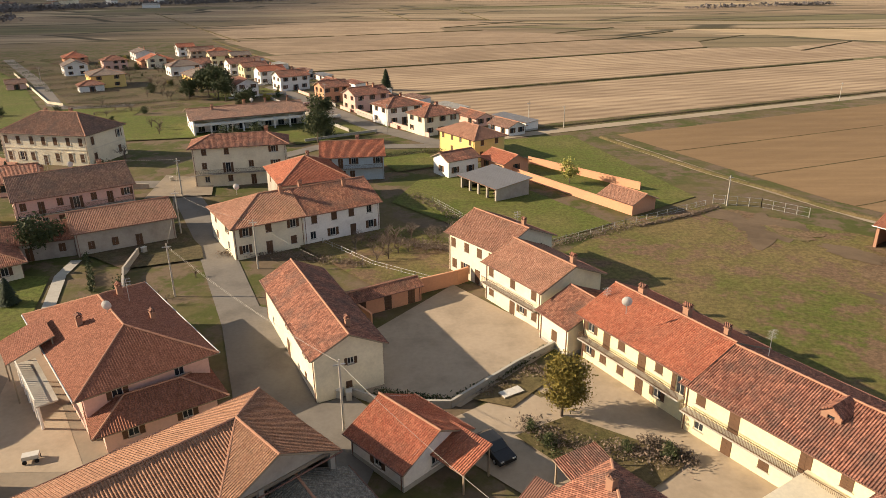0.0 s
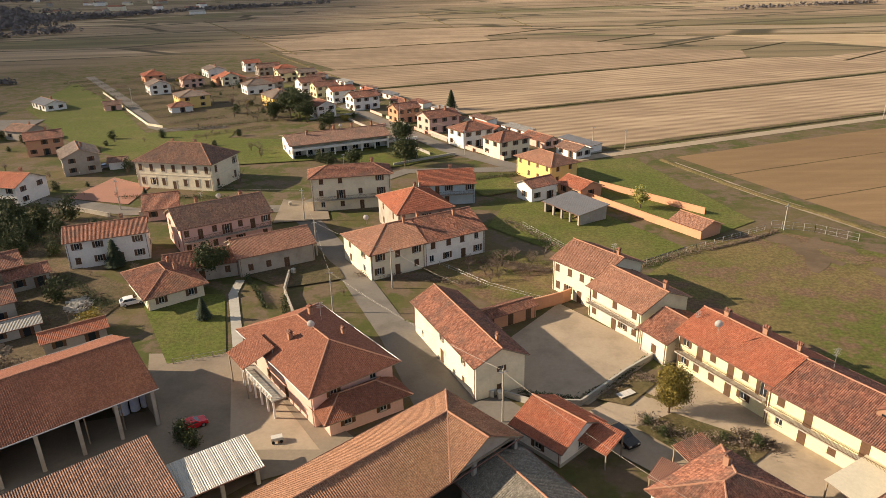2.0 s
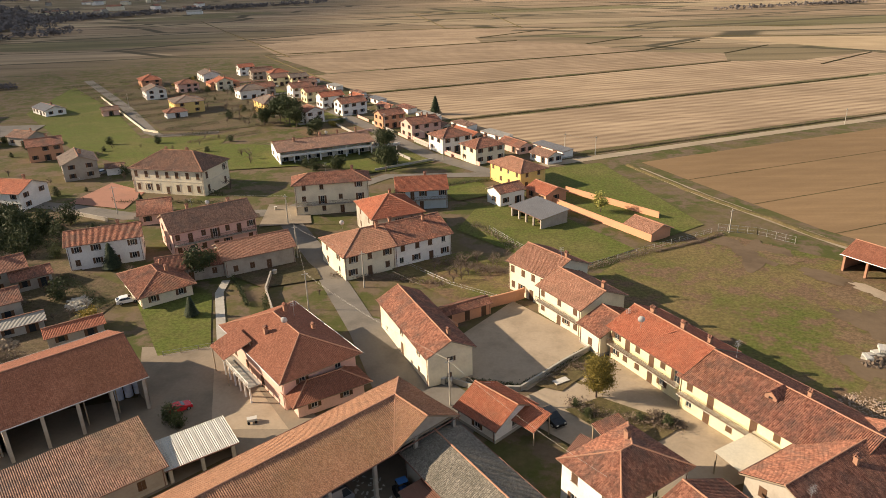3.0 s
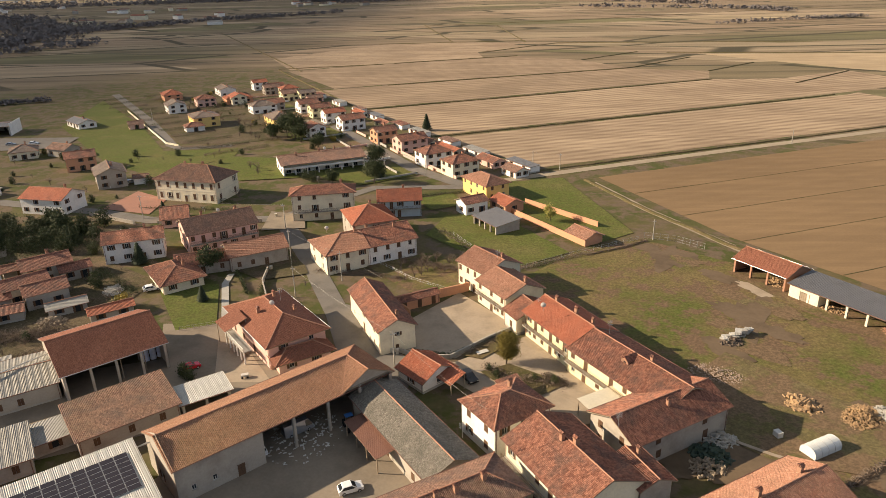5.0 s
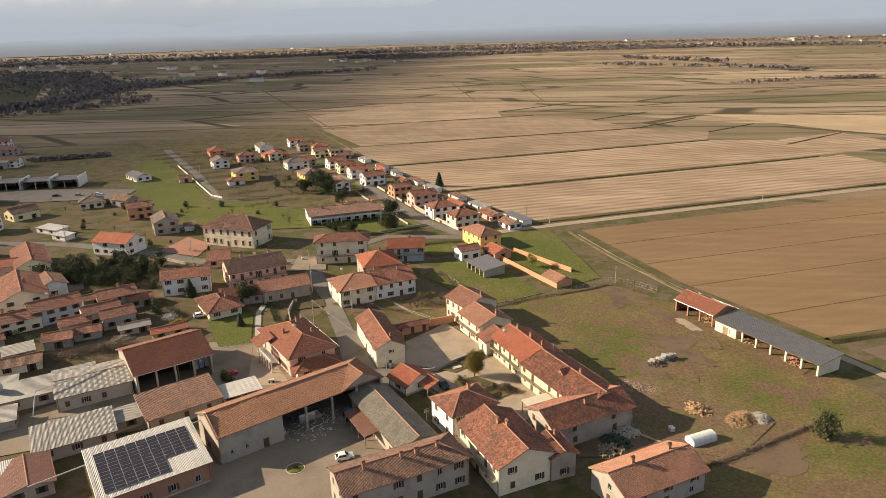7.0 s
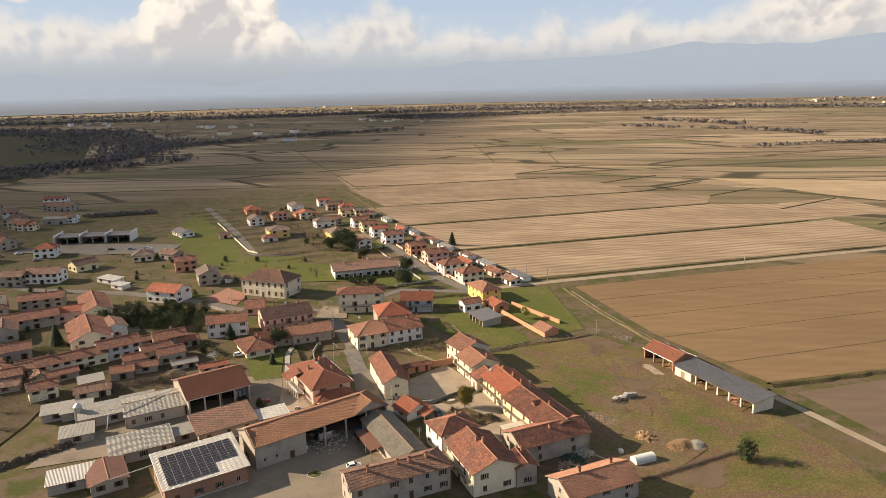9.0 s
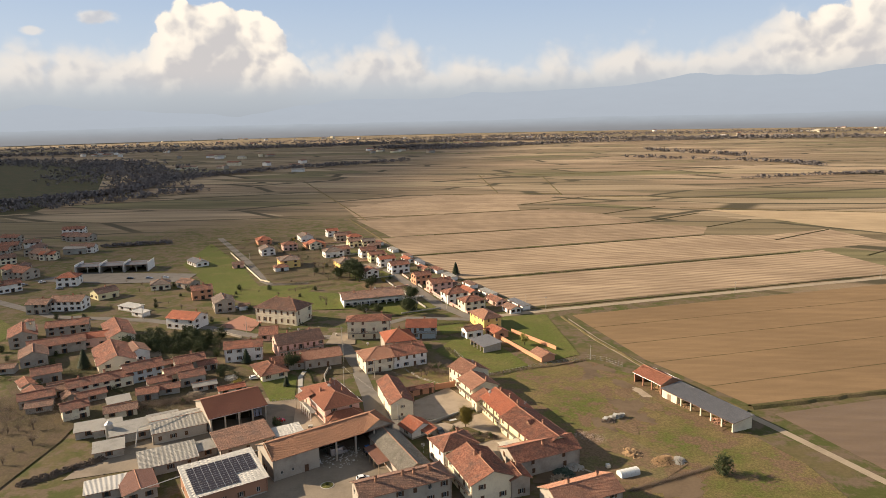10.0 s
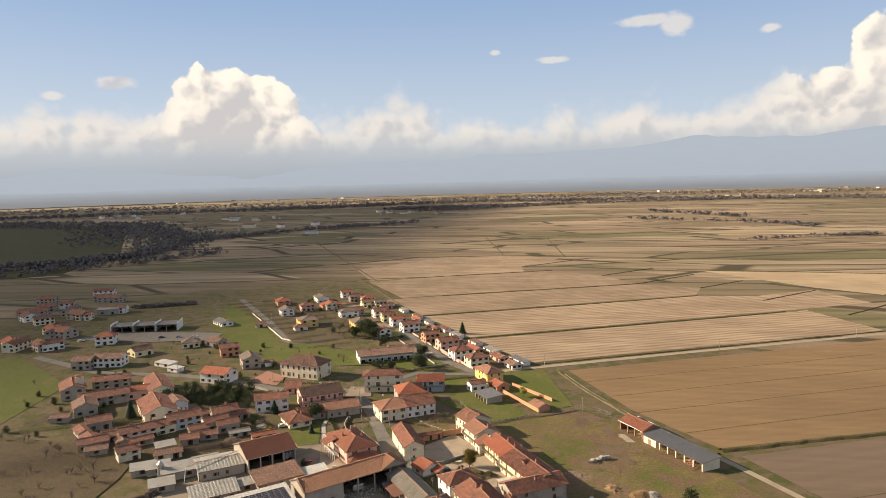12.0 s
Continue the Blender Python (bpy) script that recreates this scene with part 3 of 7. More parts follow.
def house(name, label, x, y, L, W, ang, h, wall=CREAM, tile=RED, roof="gable", pitch=0.42, over=0.5, floors=2, cols=4, ends=2, near=False, wood=WOOD,
          chimneys=((0.2, 0.15),), category="house", group="", back=True, gallery=False, plinth=True, closed=0.6, doors=1, win=(1.0, 1.35), open_front=False, posts=4, hip=None, trim=False):
    """A house L along its ridge and W deep, its front on the -y side before it is turned."""
    rnd = random.Random(name + str(round(x)) + str(round(y)))
    root = thing(name, x, y, 0, ang, label, category, group)
    planes, lines, (hl, hr), ez = roof_planes(L, W, over, h, pitch, roof, hip)
    l, w = L / 2, W / 2
    wm = Mesh()
    sides = (("front", (-l, -w), (1, 0), L, cols, 0), ("right", (l, -w), (0, 1), W, ends, 90), ("back", (l, w), (-1, 0), L, cols if back else 0, 180), ("left", (-l, w), (0, -1), W, ends, -90))
    fh = h / floors if floors else h
    for side, start, way, length, count, turn in sides:
        hi = h
        if roof == "mono" and side == "back":
            hi = h + pitch * W
        if open_front and side == "front":
            for k in range(posts + 1):
                px = -l + 0.25 + (L - 0.5) * k / posts
                pm = Mesh()
                pm.box(-0.22, 0.22, -0.22, 0.22, 0, h - 0.1)
                part("post", pm, BRICKY if wall is BRICKY else wall, root, "", pose(px, -w + 0.25, 0))
            bm_ = Mesh()
            bm_.box(-l, l, -w + 0.1, -w + 0.4, h - 0.36, h - 0.06)
            part("beam", bm_, WOODL, root)
            continue
        holes, spots = [], []
        for f in range(floors):
            for k in range(count):
                cx = length * (k + 0.5) / count + rnd.uniform(-0.25, 0.25)
                door = f == 0 and side in ("front", "back") and k in [int(count * (d + 0.5) / max(1, doors)) for d in range(doors)]
                tallwin = gallery and f == 1 and side == "front" and k % 2
                ww, hh = (1.05, 2.15) if door or tallwin else win
                z0 = f * fh + (0.05 if door else 0.02 if tallwin else min(1.0, fh * 0.33))
                hh = min(hh, (f + 1) * fh - z0 - 0.25)
                if hh < 0.5 or (rnd.random() < 0.12 and not door) or ww > length * 0.8:
                    continue
                holes.append((cx - ww / 2, cx + ww / 2, z0, z0 + hh))
                spots.append((cx, z0, ww, hh, door))
        wall_grid(wm, start, way, length, 0, hi, holes)
        for cx, z0, ww, hh, door in spots:
            px, py = start[0] + way[0] * cx, start[1] + way[1] * cx
            if near:
                add_window(root, px, py, z0, turn, ww, hh, 1 if door or rnd.random() < closed else 2 if rnd.random() < 0.75 else 0, wood, door, trim)
            else:
                far_window(root, px, py, z0, turn, ww, hh, wood)
        if side in ("right", "left"):
            if roof == "mono":
                a, b = (start[0], start[1], h), (start[0] + way[0] * length, start[1] + way[1] * length, h)
                top = (start[0], w, h + pitch * W)
                wm.face((a, b, top) if side == "right" else (b, top, a))
            elif (hl if side == "left" else hr) == 0:
                a, b = (start[0], start[1], h), (start[0] + way[0] * length, start[1] + way[1] * length, h)
                wm.face((a, b, (start[0], 0, h + pitch * w)))
    part("wall", wm, wall, root)
    if plinth and not open_front:
        pm = Mesh()
        e = 0.03
        pm.box(-l - e, l + e, -w - e, -w + 0.05, 0, 0.5), pm.box(-l - e, l + e, w - 0.05, w + e, 0, 0.5)
        pm.box(-l - e, -l + 0.05, -w + 0.05, w - 0.05, 0, 0.5), pm.box(l - 0.05, l + e, -w + 0.05, w - 0.05, 0, 0.5)
        if not doors:
            part("plinth", pm, STONE, root)
    rf = part("roof", roof_mesh(planes, near), [tile, WOODL], root)
    if lines:
        part("ridge_cap", ridge_caps(lines), MORTAR, rf)
    for s in (-1, 1) if roof != "mono" else (-1,):
        gm = Mesh()
        gm.tube((-l - over, s * (w + over + 0.06), ez + 0.0), (l + over, s * (w + over + 0.06), ez + 0.0), 0.075, None, 6)
        part("gutter", gm, RUST if tile is not VILLA else METAL, rf)
    if near and not open_front:
        for sx, sy in ((-1, -1), (1, -1)) if roof == "mono" else ((-1, -1), (1, -1), (1, 1), (-1, 1)):
            gm = Mesh()
            gm.tube((sx * (l - 0.25), sy * (w + 0.07), 0.1), (sx * (l - 0.25), sy * (w + 0.07), h - 0.35), 0.05, None, 6)
            gm.tube((sx * (l - 0.25), sy * (w + 0.07), h - 0.35), (sx * (l - 0.25), sy * (w + over), ez - 0.02), 0.05, None, 6)
            part("downpipe", gm, RUST, root)
    if trim:
        for z, d in ((fh - 0.05, 0.07), (h - 0.42, 0.14)):
            gm = Mesh()
            gm.box(-l - d, l + d, -w - d, -w - 0.003, z, z + 0.26), gm.box(-l - d, l + d, w + 0.003, w + d, z, z + 0.26)
            gm.box(-l - d, -l - 0.003, -w, w, z, z + 0.26), gm.box(l + 0.003, l + d, -w, w, z, z + 0.26)
            part("cornice" if d > 0.1 else "string_course", gm, TRIM, root)
    for fx, fy in chimneys:
        cx, cy = fx * L, fy * W
        z = h + pitch * (w - abs(cy)) if roof != "mono" else h + pitch * (w + cy)
        chimney(root, cx, cy, z, rnd.choice((0.5, 0.6, 0.7)), rnd.uniform(0.7, 1.1))
    if gallery:
        g = Mesh()
        g.box(-l + 0.3, l - 0.3, -w - 1.0, -w - 0.003, fh - 0.16, fh)
        part("balcony", g, STONE, root)
        r = Mesh()
        r.box(-l + 0.3, l - 0.3, -w - 1.0, -w - 0.96, fh + 0.9, fh + 0.95)
        r.box(-l + 0.3, l - 0.3, -w - 1.0, -w - 0.96, fh + 0.08, fh + 0.12)
        k = -l + 0.3
        while k < l - 0.3:
            r.box(k, k + 0.025, -w - 0.99, -w - 0.965, fh, fh + 0.9)
            k += 0.14
        part("railing", r, WOOD, root)
    return root


LAYER = [0]


def sheet(name, pts, z, mat, label, category, kind="structure", skirt=0.0):
    LAYER[0] += 1
    z += 0.004 * LAYER[0]
    q = Mesh()
    q.face([(x, y, z) for x, y in pts], 0, [(x, y) for x, y in pts])
    if skirt:
        for (x0, y0), (x1, y1) in zip(pts, pts[1:] + pts[:1]):
            q.face([(x0, y0, z - skirt), (x1, y1, z - skirt), (x1, y1, z), (x0, y0, z)])
    return solid(name, q, mat, label, category, "", kind)


def strip(name, line, width, z, mat, label, category):
    """A road along a line of points, with mitred joints."""
    LAYER[0] += 1
    z += 0.004 * LAYER[0]
    pts = [Vector(p) for p in line]
    left, right = [], []
    for k, p in enumerate(pts):
        d = (pts[min(k + 1, len(pts) - 1)] - pts[max(k - 1, 0)]).normalized()
        n = Vector((-d.y, d.x)) * width / 2
        left.append(p + n), right.append(p - n)
    q = Mesh()
    for k in range(len(pts) - 1):
        q.face([(*right[k], z), (*right[k + 1], z), (*left[k + 1], z), (*left[k], z)])
    return solid(name, q, mat, label, category, "", "structure")


def bank(name, line, width, height, mat, label, category="bank", rough=0.3):
    """An uneven earth bank along a line."""
    q = Mesh()
    rings = []
    for a, b in zip(line, line[1:]):
        a, b = Vector(a), Vector(b)
        n = max(2, int((b - a).length / 4.0))
        d = (b - a).normalized()
        s = Vector((-d.y, d.x))
        for k in range(n + 1):
            p = a + (b - a) * k / n
            j = noise.noise((p.x * 0.15, p.y * 0.15, 3.0))
            p = p + s * j * width * rough
            hh = height * (1 + rough * noise.noise((p.x * 0.4, p.y * 0.4, 9.0)))
            rings.append([(*(p + s * width / 2 * f), z) for f, z in ((-1, 0.0), (-0.4, hh * 0.85), (0.1, hh), (0.5, hh * 0.8), (1, 0.0))])
    for r0, r1 in zip(rings, rings[1:]):
        for k in range(4):
            q.face((r0[k], r1[k], r1[k + 1], r0[k + 1]))
    return solid(name, q, mat, label, category, "", "structure")

# ---- ground ----
def plain_ground():
    """Winter farmland: grass near the village, and far off a patchwork of fields in a turned grid."""
    m, nt, b = nodes_of("farmland", 0.95, 0.1)
    g = nt.nodes.new("ShaderNodeNewGeometry")
    mp = put(nt, "ShaderNodeMapping", Vector=g.outputs["Position"], Rotation=(0, 0, radians(-24)), Scale=(0.0035, 0.012, 0.0))
    vor = nt.nodes.new("ShaderNodeTexVoronoi")
    vor.distance = "CHEBYCHEV"
    vor.inputs["Randomness"].default_value = 0.75
    vor.inputs["Scale"].default_value = 1.0
    nt.links.new(mp.outputs[0], vor.inputs["Vector"])
    pick = put(nt, "ShaderNodeSeparateColor", Color=vor.outputs["Color"])
    ramp = nt.nodes.new("ShaderNodeValToRGB")
    nt.links.new(pick.outputs[0], ramp.inputs[0])
    ramp.color_ramp.interpolation = "CONSTANT"
    el = ramp.color_ramp.elements
    el[0].position, el[0].color = 0.0, (0.27, 0.20, 0.13, 1)
    el[1].position, el[1].color = 0.3, (0.34, 0.26, 0.17, 1)
    for at, c in ((0.5, (0.22, 0.165, 0.105)), (0.66, (0.19, 0.15, 0.09)), (0.8, (0.34, 0.265, 0.165)), (0.92, (0.165, 0.145, 0.075))):
        e = el.new(at)
        e.color = (*c, 1)
    streak = noise_of(nt, 0.05, 5.0, 0.6, -24, (0.1, 1, 1))
    big = span(nt, noise_of(nt, 0.0016, 4.0, 0.55), 0.42, 0.62)
    fine = noise_of(nt, 0.8, 5.0, 0.7)
    col = blend(nt, 0.8, ramp.outputs[0], blend(nt, span(nt, streak, 0.3, 0.7), (0.55, 0.55, 0.55), (1.4, 1.4, 1.4)), "MULTIPLY")
    col = blend(nt, calc(nt, "MULTIPLY", big, 0.4), col, (0.13, 0.115, 0.065))
    vor2 = nt.nodes.new("ShaderNodeTexVoronoi")
    vor2.feature = "DISTANCE_TO_EDGE"
    vor2.inputs["Randomness"].default_value = 0.75
    nt.links.new(mp.outputs[0], vor2.inputs["Vector"])
    vor2.inputs["Scale"].default_value = 1.0
    edge = span(nt, vor2.outputs["Distance"], 0.012, 0.03)
    col = blend(nt, edge, (0.075, 0.065, 0.04), col)
    # the village stands on turf
    s = put(nt, "ShaderNodeSeparateXYZ", Vector=g.outputs["Position"])
    dx, dy = calc(nt, "ADD", s.outputs[0], 110.0), calc(nt, "ADD", s.outputs[1], -150.0)
    away = calc(nt, "SQRT", calc(nt, "ADD", calc(nt, "MULTIPLY", dx, dx), calc(nt, "MULTIPLY", calc(nt, "MULTIPLY", dy, dy), 0.6)))
    away = calc(nt, "MULTIPLY_ADD", noise_of(nt, 0.02, 4.0), 90.0, away)
    tg = blend(nt, span(nt, noise_of(nt, 0.06, 5.0, 0.6), 0.4, 0.62), (0.075, 0.082, 0.026), (0.125, 0.10, 0.05))
    tg = blend(nt, span(nt, noise_of(nt, 0.14, 6.0, 0.7), 0.46, 0.58), tg, (0.14, 0.105, 0.07))
    col = blend(nt, span(nt, away, 290.0, 400.0), tg, col)
    col = blend(nt, 0.5, col, blend(nt, fine, (0.3, 0.3, 0.3), (1.7, 1.7, 1.7)), "MULTIPLY")
    nt.links.new(col, b.inputs["Base Color"])
    relief(nt, b, fine, 0.5, 0.2)
    return m


PLAIN = plain_ground()
q = Mesh()
N = 96
for k in range(N):
    a0, a1 = 2 * math.pi * k / N, 2 * math.pi * (k + 1) / N
    q.face([(0, 150, 0), (4700 * math.cos(a0), 150 + 4700 * math.sin(a0), 0), (4700 * math.cos(a1), 150 + 4700 * math.sin(a1), 0)])
solid("ground", q, PLAIN, "flat winter farmland of brown fields and dry grass", "ground", "", "structure")

STUBBLE = tilled("stubble", (0.40, 0.305, 0.20), (0.225, 0.16, 0.105), 24, 5.6, 0.95)
STUBBLE2 = tilled("stubble_dull", (0.335, 0.25, 0.165), (0.20, 0.145, 0.095), 24, 6.5, 0.85)
PADDY = tilled("wet_paddy_soil", (0.22, 0.147, 0.079), (0.185, 0.124, 0.068), 24, 6.0, 0.25, 0.012)
WET = tilled("wet_dark_soil", (0.16, 0.112, 0.070), (0.135, 0.096, 0.062), 24, 7.0, 0.25, 0.012)
WET.node_tree.nodes["Principled BSDF"].inputs["Roughness"].default_value = 0.45
MUD = turf("muddy_ground", (0.13, 0.115, 0.045), (0.165, 0.135, 0.07), 0.5, (0.165, 0.115, 0.07), 0.42)
PALE = tilled("pale_stubble", (0.42, 0.32, 0.20), (0.32, 0.24, 0.145), -15, 3.0, 0.4)


def along(x, y, a, d=0.0, deg=24.0):
    """A point a metres along and d metres across the fields' grid from x, y."""
    c, s = math.cos(radians(deg)), math.sin(radians(deg))
    return (x + a * c - d * s, y + a * s + d * c)


# tilled plots beyond the road, one behind the other
sheet("field_1", [(31, 198), (255, 292), (231, 360), (222, 353), (-12, 251), (8, 226)], 0.02, STUBBLE, "striped plot of pale stubble rows", "field")
sheet("field_2", [(-15, 257), (226, 362), (290, 392), (270, 455), (212, 421), (165, 422), (-58, 325)], 0.02, STUBBLE, "striped plot of pale stubble rows", "field")
sheet("field_3", [(-61, 331), (165, 427), (176, 464), (122, 487), (-60, 418), (-106, 398)], 0.02, STUBBLE2, "dull brown tilled plot", "field")
sheet("field_4", [(-92, 408), (-57, 424), (122, 493), (94, 546), (41, 588), (-67, 546), (-150, 505)], 0.02, STUBBLE2, "dull brown tilled plot with pale streaks", "field")
sheet("field_5", [(-150, 512), (-67, 551), (10, 582), (5, 625), (57, 720), (-20, 735), (-107, 728), (-190, 600)], 0.02, STUBBLE, "tilled plot with pale streaks", "field")
sheet("field_6", [(200, 580), (272, 468), (314, 428), (420, 540), (371, 551)], 0.02, PALE, "pale straw-coloured plot", "field")
sheet("field_7", [(51, 183), (78, 121), (106, 80), (176, 105), (265, 138), (380, 330), (246, 266)], 0.02, PADDY, "smooth brown flooded-soil paddy", "field")
sheet("field_8", [(112, 73), (140, 20), (420, 60), (380, 250), (265, 130), (178, 100)], 0.02, WET, "smooth brown flooded-soil paddy beyond a bank", "field")
for k, (a, b) in enumerate((((60, 163), (222, 228)), ((70, 140), (250, 212)), ((80, 118), (262, 192)), ((96, 95), (262, 164)), ((132, 40), (330, 118)))):
    bank("furrow", [a, b], 0.5, 0.14, BANK, "thin dark furrow across a paddy", "furrow")
for a in ([(-59, 327), (58, 375), (165, 422)], [(-13, 254), (174, 334), (214, 353)], [(-57, 419), (122, 488), (187, 553)], [(176, 464), (224, 509)], [(212, 400), (270, 452)],
          [(253, 341), (296, 382)], [(-67, 546), (41, 588)], [(10, 624), (89, 706)], [(89, 706), (349, 667)], [(94, 547), (153, 604)], [(177, 593), (370, 552)], [(-162, 520), (-76, 542)],
          [(-107, 731), (57, 740)], [(-79, 1040), (-25, 746)], [(31, 1003), (57, 721)], [(-77, 1018), (130, 1070), (702, 1331)], [(-373, 967), (-138, 502)], [(24, 190), (255, 289)],
          [(-62, 330), (-160, 514)]):
    bank("ditch_bank", a, 1.6, 0.5, BANK, "low dark grassy bank along a field ditch", "bank")
bank("field_bank", [(106, 77), (140, 90), (178, 103), (300, 150)], 3.5, 1.0, BANK, "rough overgrown earth bank between paddies", "bank")
bank("verge_bank", [(46, 180), (58, 150), (75, 116), (104, 74)], 2.2, 0.5, BANK, "grassy bank along the dirt track", "bank")

# roads, yards and lawns
strip("road_fields", [(2, 172), (24, 184), (120, 226), (260, 285), (700, 478)], 4.6, 0.05, TRACK, "pale gravel road through the fields", "road")
strip("street_main", [(-8, 30), (-14, 46), (-19, 60), (-24, 74), (-31, 90), (-38, 106), (-46, 122), (-55, 139)], 5.4, 0.05, ASPHALT, "narrow grey asphalt village street", "road")
sheet("street_apron", [(-25.5, 80), (-21, 78), (-11.6, 56), (-8.5, 57.6), (-3.6, 52), (-5.6, 43.5), (-10, 45), (-16.5, 60)], 0.05, ASPHALT, "worn asphalt apron between street and houses", "road")
strip("street_side", [(-55, 139), (-75, 139), (-96, 138), (-119, 147), (-160, 158), (-215, 160), (-280, 190)], 5.5, 0.054, ASPHALT, "grey asphalt village street", "road")
strip("street_row", [(4, 172), (-18, 197), (-33, 224), (-52, 257), (-70, 288), (-91, 325), (-128, 388), (-140, 408)], 6.0, 0.054, ASPHALT, "asphalt street in front of detached houses", "road")
strip("lane_west", [(-241, 398), (-172, 301), (-135, 243), (-128, 236), (-106, 241)], 5.0, 0.05, ASPHALT, "concrete lane round a green field", "road")
strip("lane_plaza", [(-55, 139), (-48, 150), (-30, 172), (4, 172)], 5.0, 0.058, ASPHALT, "asphalt lane past front gardens", "road")
strip("farm_track", [(48, 176), (60, 146), (78, 110), (108, 64), (140, 10)], 2.8, 0.05, TRACK, "rutted dirt track along a paddy", "track")
sheet("yard_court", [(-7, 72), (3, 85), (16, 68), (3, 55), (-7, 58)], 0.06, PAVED, "paved courtyard partly in shadow", "yard")
sheet("yard_lower", [(-1, 51), (12, 60), (20, 66), (29, 53), (36, 38), (25, 34), (10, 40)], 0.06, PAVED, "pale concrete yard in front of a row house", "yard")
sheet("yard_villa", [(-62, 69), (-46, 69), (-25, 46), (-38, 40), (-48, 30), (-95, 8), (-95, 20), (-75, 48), (-56, 54)], 0.06, YARD, "gravel farmyard", "yard")
sheet("yard_farm", [(-38, 24), (-18, 44), (0, 24), (-4, -6), (-60, -6)], 0.064, YARD, "worn grey farmyard", "yard")
sheet("patch_brown", [(-47, 62), (-38, 56), (-31, 46), (-42, 46)], 0.07, PAVED, "brownish paved forecourt", "yard")
sheet("garden_lawn", [(-73, 90), (-57, 90), (-50, 69), (-58, 66)], 0.06, LAWN, "villa garden lawn", "lawn")
strip("garden_path", [(-56, 96), (-55.5, 90), (-48, 69)], 1.7, 0.08, STONE, "pale concrete garden path", "path")
sheet("lawn_compound", [(12, 176), (38, 183), (52, 125), (41, 117), (17, 146)], 0.05, LAWN, "green lawn behind a yellow house", "lawn")
sheet("lawn_orchard", [(-3, 140), (11, 146), (32, 110), (14, 98), (-8, 124)], 0.05, LAWN, "green garden lawn", "lawn")
sheet("meadow", [(17, 92), (33, 110), (53, 120), (75, 100), (110, 40), (120, 0), (60, -10), (40, 30), (42, 50)], 0.03, ROUGH, "rough meadow with bare muddy patches", "meadow")
sheet("field_green", [(-216, 290), (-236, 372), (-172, 290), (-134, 232), (-100, 236), (-98, 222), (-118, 188), (-152, 214)], 0.03, LAWN, "bright green sports field", "field")
sheet("plaza_red", [(-119, 150), (-116, 170), (-101, 160), (-100, 144)], 0.07, CLAYPAVE, "red paved forecourt", "plaza")
sheet("field_west", [(-330, 110), (-400, 200), (-285, 185), (-215, 135), (-200, 60), (-260, 40)], 0.03, LAWN, "green meadow west of the village", "field")
SOIL = turf("garden_soil", (0.075, 0.072, 0.032), (0.125, 0.10, 0.062), 0.5, (0.12, 0.09, 0.06), 0.5)
DIRT = stained("trodden_earth", (0.15, 0.108, 0.068), (0.095, 0.068, 0.043), 0.8, 0.95, 1.2, 0.12)
# wheat green kept dark, so part of the cloud shade sits in the colour
WHEAT = turf("cloud_shaded_wheat", (0.05, 0.06, 0.026), (0.085, 0.075, 0.04), 0.5, (0.09, 0.075, 0.05), 0.75)


def blob(name, cx, cy, rx, ry, ang, mat, label, category, seed):
    """A patch of ground with a ragged rim."""
    pts = []
    c, k = math.cos(radians(ang)), math.sin(radians(ang))
    for j in range(48):
        a = 2 * math.pi * j / 48
        r = 1 + 0.55 * noise.fractal((math.cos(a) * 1.3 + seed, math.sin(a) * 1.3, seed), 0.8, 2.0, 5)
        u, v = rx * r * math.cos(a), ry * r * math.sin(a)
        pts.append((cx + u * c - v * k, cy + u * k + v * c))
    return sheet(name, pts, 0.03, mat, label, category)


sheet("old_quarter_ground", [(-150, 56), (-118, 46), (-98, 40), (-78, 58), (-74, 92), (-92, 104), (-104, 132), (-128, 136), (-150, 128), (-168, 100), (-166, 70)], 0.03, SOIL, "dark garden soil and worn grass between old yards", "ground")
sheet("row_gardens", [(-106, 244), (-132, 246), (-172, 306), (-212, 366), (-196, 400), (-148, 420), (-100, 350), (-64, 292), (-76, 262)], 0.02, SOIL, "small garden plots between detached houses", "garden")
# field sheet whose dark colour adds to the cloud shade
sheet("wheat_field", [(-560, 560), (-640, 800), (-1100, 1500), (-1900, 1900), (-2200, 1500), (-760, 430)], 0.0, WHEAT, "green winter wheat, coloured dark for cloud shade", "field")
blob("bare_soil", 54, 44, 11, 6, 40, DIRT, "dark trodden earth beside the farmhouse", "yard", 1.0)
blob("bare_soil", 46, 27, 10, 6, 30, DIRT, "dark trodden earth behind the farmhouse", "yard", 2.0)
blob("bare_soil", 67, 36, 9, 5, 25, DIRT, "dark earth round the firewood heaps", "yard", 3.0)
blob("bare_soil", 66, 72, 4, 13, -28, DIRT, "dark wheel-worn earth across the meadow", "track", 4.0)
blob("bare_soil", 72, 24, 8, 5, 30, DIRT, "bare dark garden earth", "garden", 5.0)
blob("bare_soil", 58, 106, 8, 5, 60, DIRT, "bare earth near the field gate", "track", 6.0)
blob("barn_slabs", 72.5, 87, 5, 2.4, -57, PAVED, "broken pale concrete slabs before the field barns", "yard", 7.0)
blob("yard_stain", 56, 48.5, 4.5, 2.6, 35, TRACK, "pale pinkish gravel spread on earth", "yard", 8.0)
for k, (x, y) in enumerate(((54, 112), (61, 104), (66, 94), (66, 84), (63, 76), (60, 68), (57, 58), (63, 58), (69, 66), (74, 76))):
    blob("dirt_ruts", x, y, 5.5, 2.6, 118 + 9 * (k % 3), MUD if k % 2 else DIRT, "muddy wheel-worn ground across a meadow", "track", 11.0 + k)
